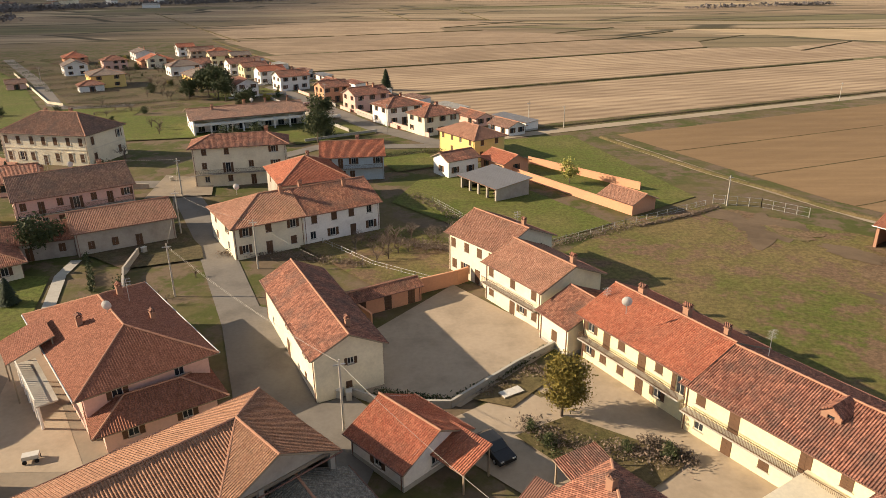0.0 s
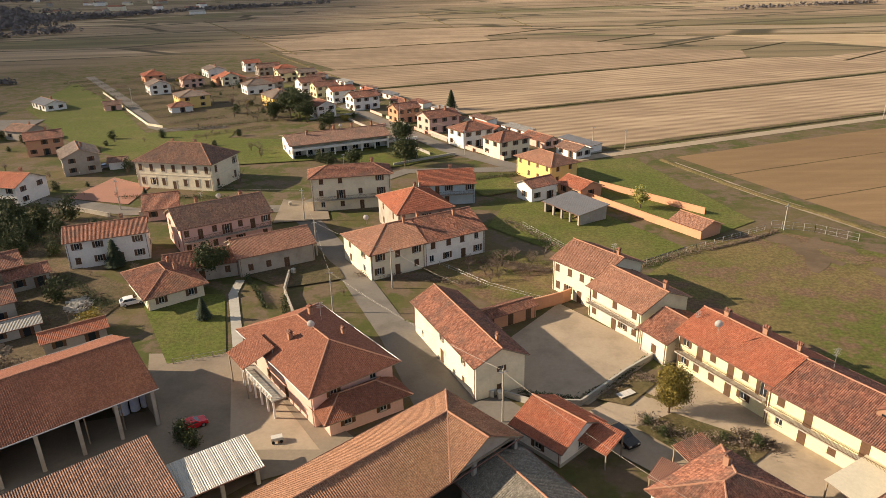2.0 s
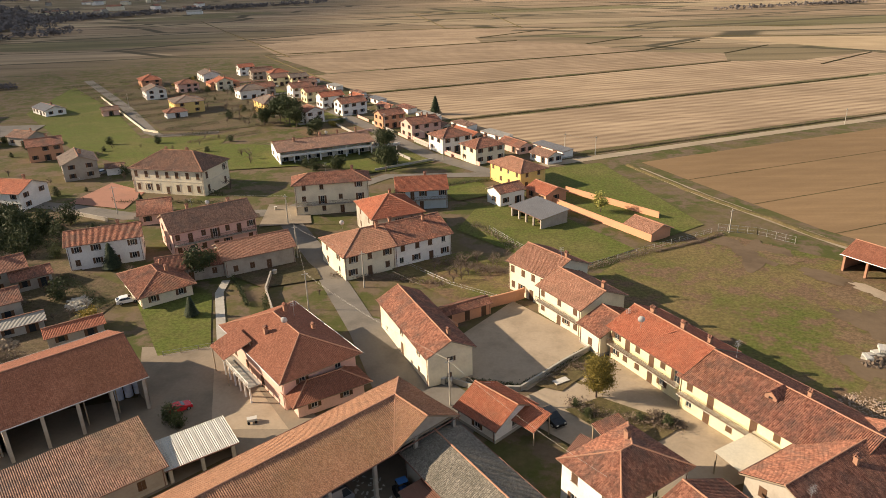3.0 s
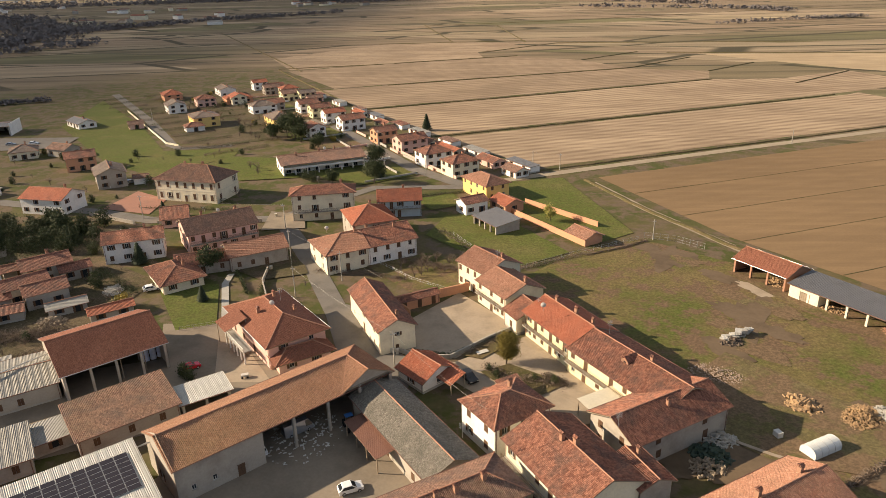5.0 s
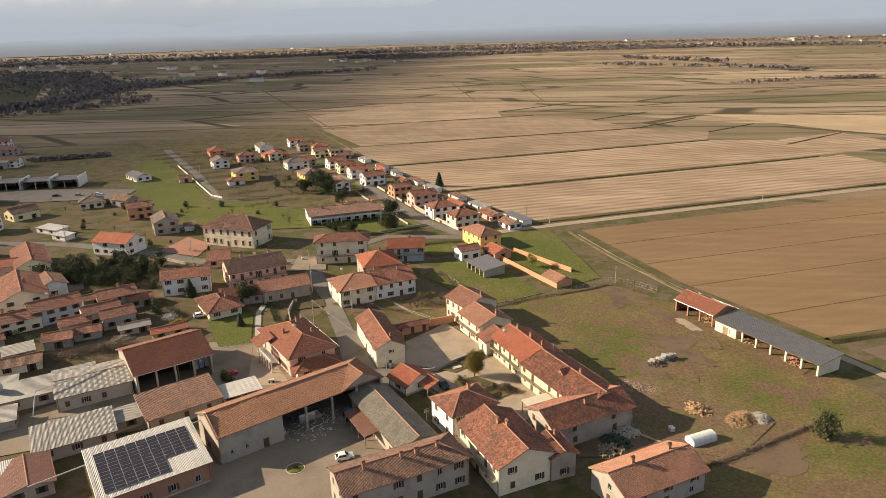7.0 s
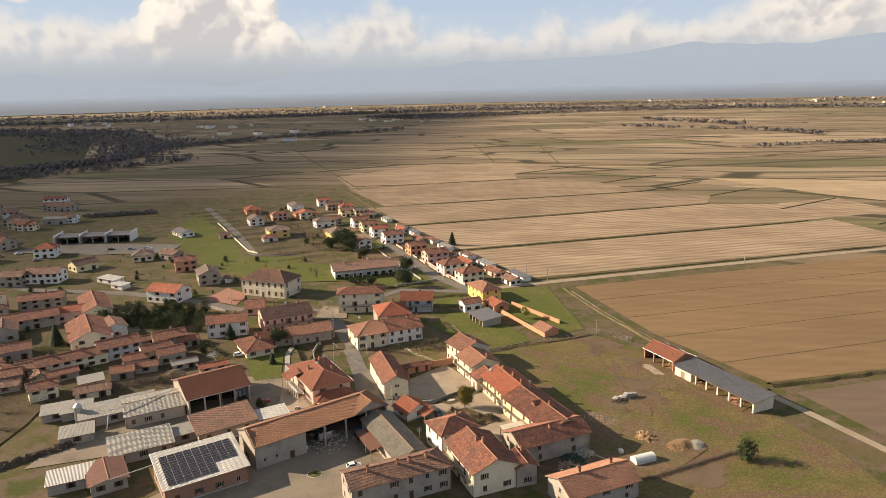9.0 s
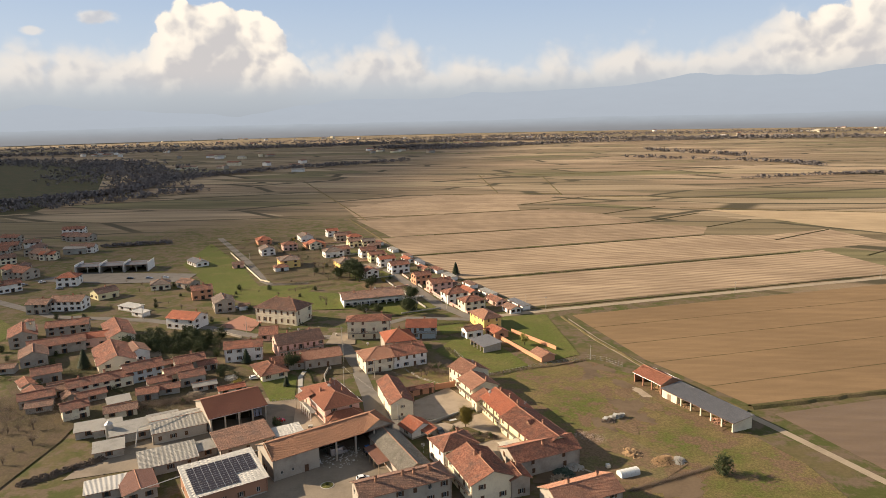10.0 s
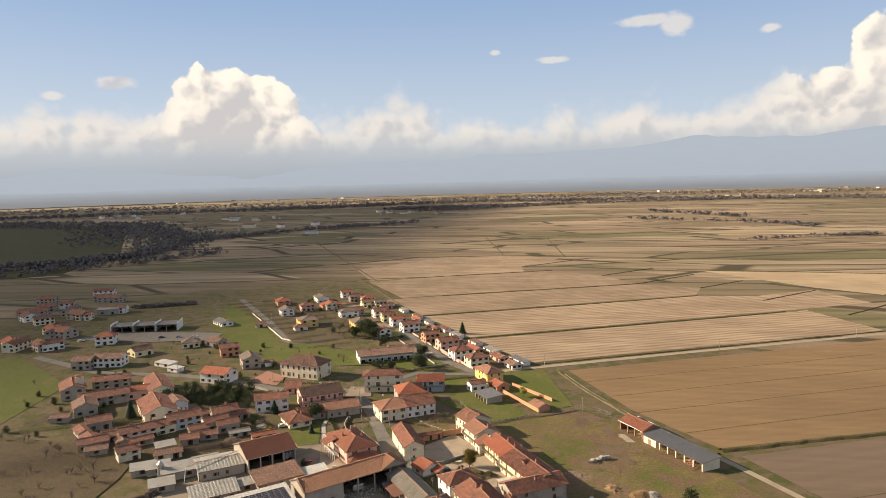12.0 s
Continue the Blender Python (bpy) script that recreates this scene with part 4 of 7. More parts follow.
sheet("barn_apron", [(69, 97), (76, 100), (84, 84), (96, 62), (92, 58), (78, 76)], 0.04, MUD, "bare trodden earth in front of field barns", "yard")
sheet("bare_earth", [(44, 46), (56, 58), (64, 50), (70, 42), (78, 36), (66, 22), (52, 26), (44, 34)], 0.05, MUD, "bare brown earth beside a farmhouse", "yard")
sheet("garden_plot", [(8, 50), (13.5, 53), (19.5, 49), (23.5, 46), (19, 42.5), (13, 44)], 0.08, BANK, "dark planted garden plot in a yard", "garden")
sheet("kitchen_garden", [(4.2, 56.2), (11, 63), (14, 60.8), (8.2, 54.6)], 0.08, BANK, "dark vegetable plot", "garden")
sheet("garden_rear", [(-22, 101), (-6, 110), (10, 98), (3, 86), (-8, 84)], 0.05, ROUGH, "rough grass garden behind a house", "garden")
# dark soil colour here stands in for the outbuilding's shadow on the yard
sheet("yard_street", [(-46, 113), (-38, 101), (-36, 96), (-47, 92), (-58, 100)], 0.05, SOIL, "worn yard before an old farm building, coloured dark for its shadow", "yard")
sheet("plaza", [(-60, 146), (-48, 142), (-45, 130), (-58, 128)], 0.05, YARD, "gravel square beside a long house", "yard")
sheet("yard_west", [(-150, 118), (-138, 128), (-124, 108), (-136, 98)], 0.05, YARD, "dusty yard between farmhouses", "yard")
sheet("depot_yard", [(-290, 235), (-276, 262), (-190, 262), (-186, 240), (-230, 232)], 0.05, ASPHALT, "paved yard of a depot", "yard")
sheet("garden_town", [(-112, 186), (-84, 182), (-60, 186), (-78, 216), (-100, 220)], 0.05, LAWN, "grass plot behind a public building", "lawn")
sheet("lawn_row", [(-48, 182), (-30, 178), (-24, 186), (-40, 206), (-62, 196)], 0.05, LAWN, "green front lawn of a long house", "lawn")
sheet("lawn_gate", [(-14, 158), (-2, 164), (4, 152), (-8, 146)], 0.05, LAWN, "green front lawn with a path", "lawn")
THICKET = turf("thicket_floor", (0.085, 0.072, 0.036), (0.115, 0.088, 0.055), 0.5, (0.10, 0.075, 0.05), 0.5)
sheet("thicket_floor", [(-118, 52), (-128, 62), (-165, 60), (-215, 70), (-300, 60), (-300, -40), (-150, -60), (-108, -10), (-112, 30)], 0.04, THICKET, "dark leaf-strewn ground under bare trees", "ground")
for k in range(9):
    x, y = -8 - 13.5 * k, 190 + 24 * k
    sheet("front_garden", [along(x - 8, y - 2, 0, 0, 33), along(x - 8, y - 2, 0, 20, 33), along(x - 8, y - 2, -24, 20, 33), along(x - 8, y - 2, -24, 0, 33)], 0.03, (LAWN, YARD, MUD)[k % 3], "small walled front garden", "garden")

# ---- houses, yard by yard ----
house("villa", "two-storey pink villa with a hipped clay tile roof", -34.5, 62.5, 21.4, 12.0, -50.8, 5.6, wall=PINK, tile=VILLA, roof='hip', near=True, over=0.9, cols=4, chimneys=((-0.25, 0.2), (-0.05, -0.25), (0.1, 0.3)))
house("barn", "low farm shed with a grey slate roof", -3.1, 28.1, 25.0, 8.5, -54.9, 4.2, wall=GREY, tile=SLATE, near=True, floors=1, cols=3, ends=1, chimneys=(), category='shed')
house("garage", "small white garage with bright red tile roof", -2.0, 48.1, 7.2, 7.9, -45.6, 2.6, wall=WHITE, tile=RED, near=True, floors=1, cols=1, ends=1, chimneys=(), category='garage', pitch=0.5, doors=0)
house("house", "white two-storey house with a hipped red tile roof", 12.1, 31.7, 11.0, 9.1, 35.1, 6.2, wall=WHITE, tile=OLD, roof='hip', near=True, cols=3, chimneys=((0.2, 0.2),), closed=0.3)
house("house", "old courtyard house with cream front and red roof", 21.0, 18.2, 16.6, 11.8, -60.1, 6.2, wall=CREAM, tile=OLD, near=True, cols=5, ends=2, chimneys=((-0.1, -0.05), (0.02, 0.03)), gallery=True)
house("house", "narrow grey rear wing with a red tile roof", 30.6, 17.4, 6.9, 5.1, -65.1, 5.2, wall=GREY, tile=OLD, near=True, cols=2, ends=1, chimneys=((-0.3, 0.2),))
house("house", "long plastered wing with a broad red tile roof", 36.7, 31.9, 20.0, 9.8, 31.5, 5.2, wall=GREY, tile=OLD, near=True, cols=2, ends=2, chimneys=((0.0, -0.15),), closed=0.9)
house("house", "yellow row house with smooth bright red tile roof", 25.5, 60.8, 15.1, 10.4, -60.3, 5.8, wall=YELLOW, tile=RED, near=True, cols=6, ends=1, gallery=True, chimneys=((-0.3, 0.05), (0.1, 0.08), (0.42, 0.1)), over=0.7, closed=0.75)
house("house", "pale yellow row house with old red tiles and a balcony", 35.5, 44.1, 23.9, 11.5, -57.4, 5.4, wall=YELLOW, tile=OLD, near=True, cols=7, ends=1, gallery=True, chimneys=((0.12, 0.05),), doors=2, closed=0.8)
house("house", "cream courtyard house with closed brown shutters", 14.6, 78.5, 11.4, 10.0, -58.0, 5.6, wall=CREAM, tile=ORANGE, near=True, cols=5, ends=1, chimneys=((0.4, 0.1),), gallery=True, closed=0.9)
house("house", "tall cream courtyard house with orange tile roof", 10.0, 89.4, 10.7, 10.6, -52.6, 6.4, wall=CREAM, tile=ORANGE, near=True, cols=4, ends=2, chimneys=((0.35, 0.1),), closed=0.9)
house("outbuilding", "low cream outbuilding with old tiles between two houses", 18.5, 69.2, 5.3, 9.4, -62.0, 4.0, wall=CREAM, tile=OLD, near=True, floors=1, cols=1, ends=0, chimneys=(), doors=0, category='outbuilding')
house("courtyard_shed", "low brick shed along a courtyard wall with red tiles", -6.7, 78.9, 10.3, 3.2, 30.6, 2.4, wall=TERRA, tile=OLD, near=True, floors=1, cols=3, ends=0, chimneys=(), doors=3, category='shed', over=0.3)
house("house", "long farmhouse with brown old tiles and four chimneys", 1.9, 8.6, 24.1, 8.6, 31.8, 6.3, wall=GREY, tile=BROWN, roof='hip_b', near=True, cols=6, ends=2, chimneys=((-0.3, -0.1), (0.0, -0.1), (0.12, -0.12), (0.3, -0.1)), closed=0.4)
house("barn", "open farm barn with orange tile roof on brick posts", -65.5, 51.7, 18.2, 18.0, 42.2, 5.8, wall=GREY, tile=VILLA, near=True, open_front=True, posts=4, floors=1, cols=0, ends=0, chimneys=(), category='barn', pitch=0.36)
house("farm_shed", "long farm shed with grey corrugated cement roof", -78.9, 41.3, 16.1, 14.1, 36.2, 3.6, wall=GREY, tile=CORR, floors=1, cols=4, ends=1, chimneys=(), category='shed', pitch=0.16, over=0.3, near=True, doors=0)
house("farm_shed", "low farm shed with dull brown tiles", -52.8, 33.1, 16.0, 9.4, 41.8, 3.2, wall=GREY, tile=BROWN, near=True, floors=1, cols=3, ends=1, chimneys=(), category='shed', roof='mono', pitch=0.18, doors=0)
house("farm_shed", "low shed with pale corrugated roof", -69.5, 19.5, 15.1, 8.8, 36.5, 3.0, wall=STONE, tile=CORR, near=True, floors=1, cols=3, ends=1, chimneys=(), category='shed', roof='mono', pitch=0.12, doors=0)
house("solar_barn", "modern white-roofed barn that carries solar panels", -47.0, 8.5, 19.2, 15.0, 40.4, 4.5, wall=BRICKY, tile=CORRW, near=True, floors=1, cols=4, ends=2, chimneys=(), category='barn', roof='mono', pitch=0.12, doors=0)
house("canopy", "small canopy with white corrugated roof", -41.5, 39.7, 8.5, 5.2, 36.9, 2.6, wall=STONE, tile=CORRW, near=True, floors=1, cols=0, ends=0, chimneys=(), category='shed', roof='mono', pitch=0.1, open_front=True, posts=2)
house("house", "white roadside house with sagging dull red tile roof", -13.2, 67.6, 21.7, 7.5, -64.2, 5.5, wall=CREAM, tile=OLD, near=True, cols=3, ends=1, chimneys=((0.4, 0.1),), over=0.45, win=(0.7, 0.8), closed=0.2, pitch=0.5)
house("house", "cream corner house with hipped orange tile roof", -29.24, 103.8, 11.5, 13.0, 31.6, 5.5, wall=CREAM, tile=ORANGE, roof='hip_a', near=True, cols=3, ends=2, chimneys=((0.38, -0.05),), closed=0.6)
house("house", "white row house with orange tile roof", -18.45, 110.44, 13.8, 13.0, 31.6, 5.4, wall=WHITE, tile=OLD, near=True, cols=4, ends=1, chimneys=((0.2, -0.1), (-0.3, 0.1)), closed=0.5)
house("house", "higher rear house with bright red old tiles", -24.4, 124.4, 12.5, 14.6, 23.4, 6.5, wall=GREY, tile=RED, roof='hip', near=True, cols=3, chimneys=((0.1, 0.2),))
house("house", "three-storey cream house with brown tile roof", -41.5, 141.9, 19.2, 7.7, 11.7, 8.8, wall=CREAM, tile=OLD, roof='hip', cols=4, floors=3, near=True, gallery=True, chimneys=((0.3, 0.2),), over=0.8, closed=0.5)
house("house", "grey-blue terraced house with balconies and red roof", -17.9, 145.8, 13.3, 10.8, 7.3, 5.4, wall=BLUISH, tile=RED, cols=5, chimneys=((0.1, 0.1),), near=True, gallery=True)
house("house", "long old pink house with wooden galleries and brown roof", -67.3, 119.2, 19.2, 13.0, 34.0, 6.2, wall=PINK, tile=BROWN, cols=7, near=True, gallery=True, chimneys=((-0.2, 0.1), (0.3, 0.1)))
house("house", "white two-storey house with brown tile roof", -87.1, 109.1, 15.1, 8.7, 22.9, 6.0, wall=WHITE, tile=OLD, cols=4, near=True, closed=0.2, chimneys=((0.2, 0.1),))
house("outbuilding", "crumbling farm building with faded tile roof", -52.4, 105.6, 15.0, 9.8, 30.6, 4.2, wall=GREY, tile=ORANGE, floors=1, cols=4, near=True, chimneys=(), category='outbuilding')
house("house", "small bungalow with hipped red tile roof", -68.7, 91.9, 14.0, 9.7, -51.3, 3.0, wall=CREAM, tile=OLD, roof='hip', floors=1, cols=3, near=True, chimneys=((-0.2, 0.2), (0.1, 0.2)), over=0.8)
house("outbuilding", "low outbuilding with brown tiles behind a bungalow", -64.5, 100.0, 13.2, 8.0, 21.6, 3.2, wall=GREY, tile=OLD, floors=1, cols=3, near=True, chimneys=((0.3, -0.2),), category='outbuilding')
house("outbuilding", "small shed with red tiles beside the road", -87.8, 137.0, 7.8, 10.9, 20.7, 3.0, wall=PINK, tile=OLD, floors=1, cols=2, chimneys=(), category='outbuilding')
house("town_hall", "large cream public building with hipped brown roof", -91.1, 164.2, 23.8, 13.7, -13.0, 7.8, wall=CREAM, tile=BROWN, roof='hip', near=True, cols=7, ends=3, chimneys=((-0.2, 0.1), (0.1, 0.1)), over=0.6, closed=0.8, win=(1.1, 1.9), category='public building', pitch=0.55, trim=True, doors=1)
long_house = house("house", "long white modern house with shallow brown roof and veranda", -55.9, 201.2, 32.0, 16.0, 24.8, 4.8, wall=WHITE, tile=BROWN, cols=8, floors=1, chimneys=((-0.3, -0.1), (0.0, 0.05), (0.2, 0.1), (0.4, 0.0)), pitch=0.22, over=0.9, open_front=True, posts=7)
q = Mesh()
wall_grid(q, (-15.9, -4.6), (1, 0), 31.8, 0, 4.7, [(1.5 + 3.8 * k, 3.3 + 3.8 * k, 0.4, 2.5) for k in range(8)])
part("veranda_wall", q, WHITE, long_house)
for k in range(8):
    add_window(long_house, -13.5 + 3.8 * k, -4.6, 0.4, 0, 1.8, 2.1, 0, WOOD)
q = Mesh()
q.box(-15.9, 15.9, -8.3, -7.9, 2.7, 3.5)
part("fascia", q, WHITE, long_house)
house("house", "bright yellow house with hipped orange roof", 9.6, 163.6, 15.0, 9.0, -57.0, 5.6, wall=BRIGHT, tile=ORANGE, roof='hip', cols=4, near=True, chimneys=(), over=0.7)
house("outbuilding", "narrow white outbuilding with brown roof", 5.2, 145.5, 8.0, 6.0, 33.0, 4.0, wall=WHITE, tile=OLD, cols=2, floors=1, ends=1, chimneys=(), category='outbuilding')
house("outbuilding", "orange garage with red tile roof", 16.3, 147.3, 8.5, 7.0, -57.0, 3.0, wall=TERRA, tile=RED, cols=2, floors=1, ends=1, chimneys=(), category='garage')
house("wood_shed", "open wood shed with flat dark grey roof", 12.6, 130.8, 12.1, 8.3, -57.0, 2.8, wall=GREY, tile=GREYROOF, floors=1, cols=0, ends=0, chimneys=(), category='shed', roof='mono', pitch=0.1, open_front=True, posts=4)
house("outbuilding", "orange garden pavilion with tile roof at a wall end", 37.0, 119.4, 8.0, 6.2, -57.0, 2.4, wall=TERRA, tile=ORANGE, floors=1, cols=0, ends=0, chimneys=(), category='outbuilding')
house("field_barn", "open field barn with dark red tile roof", 78.0, 93.5, 14.0, 9.0, -57.0, 4.0, wall=BRICKY, tile=VILLA, floors=1, cols=0, ends=0, chimneys=(), category='barn', open_front=True, posts=3, near=True)
implement_barn = house("field_barn", "long open implement barn with grey sheet roof", 90.0, 72.5, 31.0, 8.0, -57.0, 3.4, wall=CREAM, tile=GREYROOF, floors=1, cols=0, ends=0, chimneys=(), category='barn', roof='mono', pitch=0.12, open_front=True, posts=7, near=True)
q = Mesh()
wall_grid(q, (-15.45, -4.0), (1, 0), 7.0, 0, 3.3, [(2.6, 5.0, 0.02, 2.4)], 0.2)
q.face([(-8.45, -4.0, 0), (-8.45, 3.9, 0), (-8.45, 3.9, 3.3), (-8.45, -4.0, 3.3)])
part("front_wall", q, CREAM, implement_barn, "cream wall of the closed bay")
q = Mesh()
for k in range(5):
    q.box(-12.8 + 0.48 * k, -12.36 + 0.48 * k, -3.92, -3.84, 0.02, 2.38)
part("garage_door", q, WOODL, implement_barn, "weathered plank door")
house("house", "beige detached house with hipped red roof", 0.1, 190.4, 11.5, 9.0, 33.0, 5.6, wall=CREAM, tile=OLD, roof='hip', cols=3, chimneys=((0.2, 0.2),))
house("house", "white detached house with hipped brown roof", -10.9, 205.6, 12.0, 9.5, 33.0, 5.6, wall=WHITE, tile=OLD, roof='hip', cols=3, chimneys=((0.2, 0.2),))
house("house", "pink detached house with red roof", -22.6, 228.6, 12.6, 9.0, 33.0, 5.6, wall=PINK, tile=OLD, cols=3, chimneys=((0.1, 0.1), (0.2, -0.1)))
house("house", "orange detached house with red roof", -36.4, 246.0, 10.0, 8.0, 33.0, 5.6, wall=TERRA, tile=OLD, cols=3, chimneys=((0.1, 0.1),))
house("house", "white detached house with red gabled roof", -57.0, 275.8, 12.0, 9.0, 33.0, 5.6, wall=WHITE, tile=OLD, cols=3, chimneys=((0.1, 0.1),))
house("house", "white detached house with red gabled roof", -69.4, 293.7, 11.0, 8.0, 33.0, 5.6, wall=WHITE, tile=RED, cols=3, chimneys=((0.1, 0.1),))
house("house", "yellow detached house with red gabled roof", -80.0, 308.7, 11.0, 8.0, 33.0, 5.6, wall=YELLOW, tile=OLD, cols=3, chimneys=((0.1, 0.1),))
house("house", "white detached house with brown gabled roof", -90.3, 323.1, 11.0, 9.0, 33.0, 5.6, wall=WHITE, tile=OLD, cols=3, chimneys=((0.1, 0.1),))
house("house", "yellow detached house with shallow brown roof", -137.3, 290.0, 15.0, 13.0, -57.0, 5.4, wall=BRIGHT, tile=GREYTILE, roof='hip', cols=3, pitch=0.3, chimneys=((0.1, 0.1),))
house("house", "house with broad red tile roof in a walled garden", -191.1, 373.9, 14.0, 11.0, -57.0, 4.0, wall=TERRA, tile=RED, cols=3, roof='hip', chimneys=((0.1, 0.1),))
house("house", "low orange house with red roof", -142.6, 358.9, 16.0, 11.0, 33.0, 3.6, wall=TERRA, tile=RED, cols=3, floors=1, roof='hip', chimneys=((0.1, 0.1),))
house("house", "small white house with bright red roof at the village edge", -144.7, 410.3, 9.5, 8.0, 33.0, 5.4, wall=WHITE, tile=RED, cols=2, chimneys=())
house("house", "white detached house with grey-brown roof", -161.5, 390.1, 16.0, 10.0, -57.0, 4.6, wall=WHITE, tile=GREYTILE, cols=3, pitch=0.3, chimneys=((0.1, 0.1),))
house("house", "white house with brown hipped roof", -116.6, 325.0, 14.0, 10.0, 33.0, 4.6, wall=WHITE, tile=GREYTILE, roof='hip', cols=3, chimneys=((0.1, 0.1),))
house("house", "bright yellow house with brown roof", -95.3, 283.6, 16.0, 11.0, -57.0, 5.4, wall=BRIGHT, tile=GREYTILE, roof='hip', cols=3, chimneys=((0.1, 0.1),))
house("house", "white house with red gabled roof beside conifers", -71.0, 257.7, 9.0, 8.0, -57.0, 5.4, wall=WHITE, tile=OLD, cols=2, chimneys=())
house("house", "low white house with dark grey roof on a lawn", -204.3, 290.3, 17.0, 9.0, -41.2, 3.0, wall=WHITE, tile=GREYROOF, floors=1, cols=4, chimneys=((0.1, 0.1),), pitch=0.35)
house("house", "orange house with brown gabled roof", -155.8, 203.6, 11.0, 9.0, 33.0, 5.6, wall=TERRA, tile=OLD, cols=3, chimneys=((0.1, 0.1),))
house("house", "grey plastered house with brown gabled roof", -131.4, 180.5, 14.0, 10.0, -57.0, 5.6, wall=GREY, tile=GREYTILE, cols=3, chimneys=((0.1, 0.1),))
house("house", "white house with broad bright red roof", -135.2, 150.2, 16.0, 11.0, -10.0, 5.4, wall=WHITE, tile=RED, cols=4, chimneys=((0.3, 0.1),))
house("house", "long cream row house with red roof", -156.8, 127.4, 27.0, 11.0, -50.0, 5.4, wall=CREAM, tile=OLD, cols=7, chimneys=((0.3, 0.1),))
house("house", "old brick house with a square turret", -199.7, 119.9, 18.0, 11.0, -50.0, 5.4, wall=GREY, tile=OLD, cols=4, chimneys=())
house("house", "farmhouse with old red roof", -174.9, 110.1, 22.0, 10.0, 40.0, 4.5, wall=GREY, tile=OLD, cols=4, chimneys=((0.1, 0.1),))
house("barn", "old barn with brown roof", -174.9, 96.1, 13.0, 10.0, -50.0, 4.5, wall=GREY, tile=BROWN, cols=2, floors=1, chimneys=(), category='barn')
house("house", "old grey house with brown roof", -229.5, 168.6, 11.0, 9.0, 10.0, 5.5, wall=GREY, tile=BROWN, cols=3, chimneys=((0.1, 0.1),))
house("house", "white terraced house with dark roof", -217.6, 175.6, 17.0, 10.0, 10.0, 5.5, wall=WHITE, tile=BROWN, cols=5, chimneys=((0.1, 0.1),))
house("house", "tall white house with red hipped roof", -257.8, 228.7, 12.0, 11.0, 20.0, 5.8, wall=WHITE, tile=RED, cols=3, roof='hip', floors=2, chimneys=((0.1, 0.1),))
house("house", "green detached house with brown roof", -214.4, 200.6, 12.0, 10.0, 60.0, 4.0, wall=YELLOW, tile=BROWN, cols=2, floors=1, chimneys=((0.1, 0.1),))
house("house", "cream row house with red tile roof", -127.4, 71.4, 22.0, 8.0, 45.0, 4.2, wall=CREAM, tile=OLD, cols=6, chimneys=((-0.3, 0.1), (0.1, 0.1)))
house("house", "small cream house with red roof", -120.4, 48.0, 8.0, 7.0, 45.0, 4.2, wall=CREAM, tile=OLD, cols=2, chimneys=((0.1, 0.1),))
house("house", "pale blue terraced house with old roof", -117.3, 83.4, 14.0, 9.0, 45.0, 5.2, wall=BLUISH, tile=OLD, cols=4, chimneys=((0.1, 0.1),))
house("house", "large cream farmhouse with red roof", -137.7, 96.0, 25.0, 14.0, -50.0, 5.0, wall=CREAM, tile=OLD, cols=5, chimneys=((0.1, 0.1),))
house("house", "old grey house with faded roof", -103.7, 94.3, 11.0, 8.0, 40.0, 4.6, wall=GREY, tile=OLD, cols=3, chimneys=((0.1, 0.1),))
house("outbuilding", "old outbuilding with faded roof", -95.3, 80.3, 9.0, 7.0, 40.0, 4.0, wall=GREY, tile=OLD, cols=2, floors=1, chimneys=(), category='outbuilding')
house("outbuilding", "small tiled shed among gardens", -104.1, 65.3, 7.0, 6.0, 30.0, 3.0, wall=GREY, tile=OLD, cols=1, floors=1, chimneys=(), category='shed')
house("outbuilding", "low pale shed with tiled roof", -105.2, 51.0, 10.0, 6.0, 33.0, 2.6, wall=CREAM, tile=BROWN, cols=2, floors=1, chimneys=(), category='shed')
for dx, dy in ((-269.5, 266.5), (-254.5, 270.8), (-239.5, 275.1)):
    house("depot", "grey open-bay depot with dark sheet roof", dx, dy, 14.6, 15.0, 16.0, 4.6, wall=STONE, tile=GREYROOF, cols=3, floors=1, ends=0, chimneys=(), category='warehouse', pitch=0.1, open_front=True, posts=2, over=0.1, group="depot bays")
for dx, dy in ((-277.0, 264.4), (-262.0, 268.6), (-247.0, 273.0), (-232.0, 277.3)):
    q = Mesh()
    q.box(-0.15, 0.15, -7.9, 7.9, 0, 6.2)
    solid("fire_wall", q, WHITE, "pale fire wall rising between depot roofs", "wall", "fire walls", "", pose(dx, dy, 0, 0, 0, 16))
for hx, hy, hl, ht, hn in ((24, 197, 16, GREYROOF, "dark grey"), (6, 219, 14, CORR, "grey"), (-6, 238, 12, BROWN, "brown"), (-21, 258, 14, CORR, "grey"), (-32, 276, 12, OLD, "dull red"), (-48, 300, 12, GREYROOF, "dark grey"), (-60, 320, 11, BROWN, "brown"), (-76, 344, 12, CORR, "grey"), (-94, 372, 11, OLD, "dull red")):
    house("garage", "low garage row with " + hn + " roof at the field edge", hx, hy, hl, 4.5, -57.0, 2.4, wall=WHITE, tile=ht, cols=2, ends=0, floors=1, chimneys=(), category="garage", roof="mono", pitch=0.08, doors=0, over=0.2)
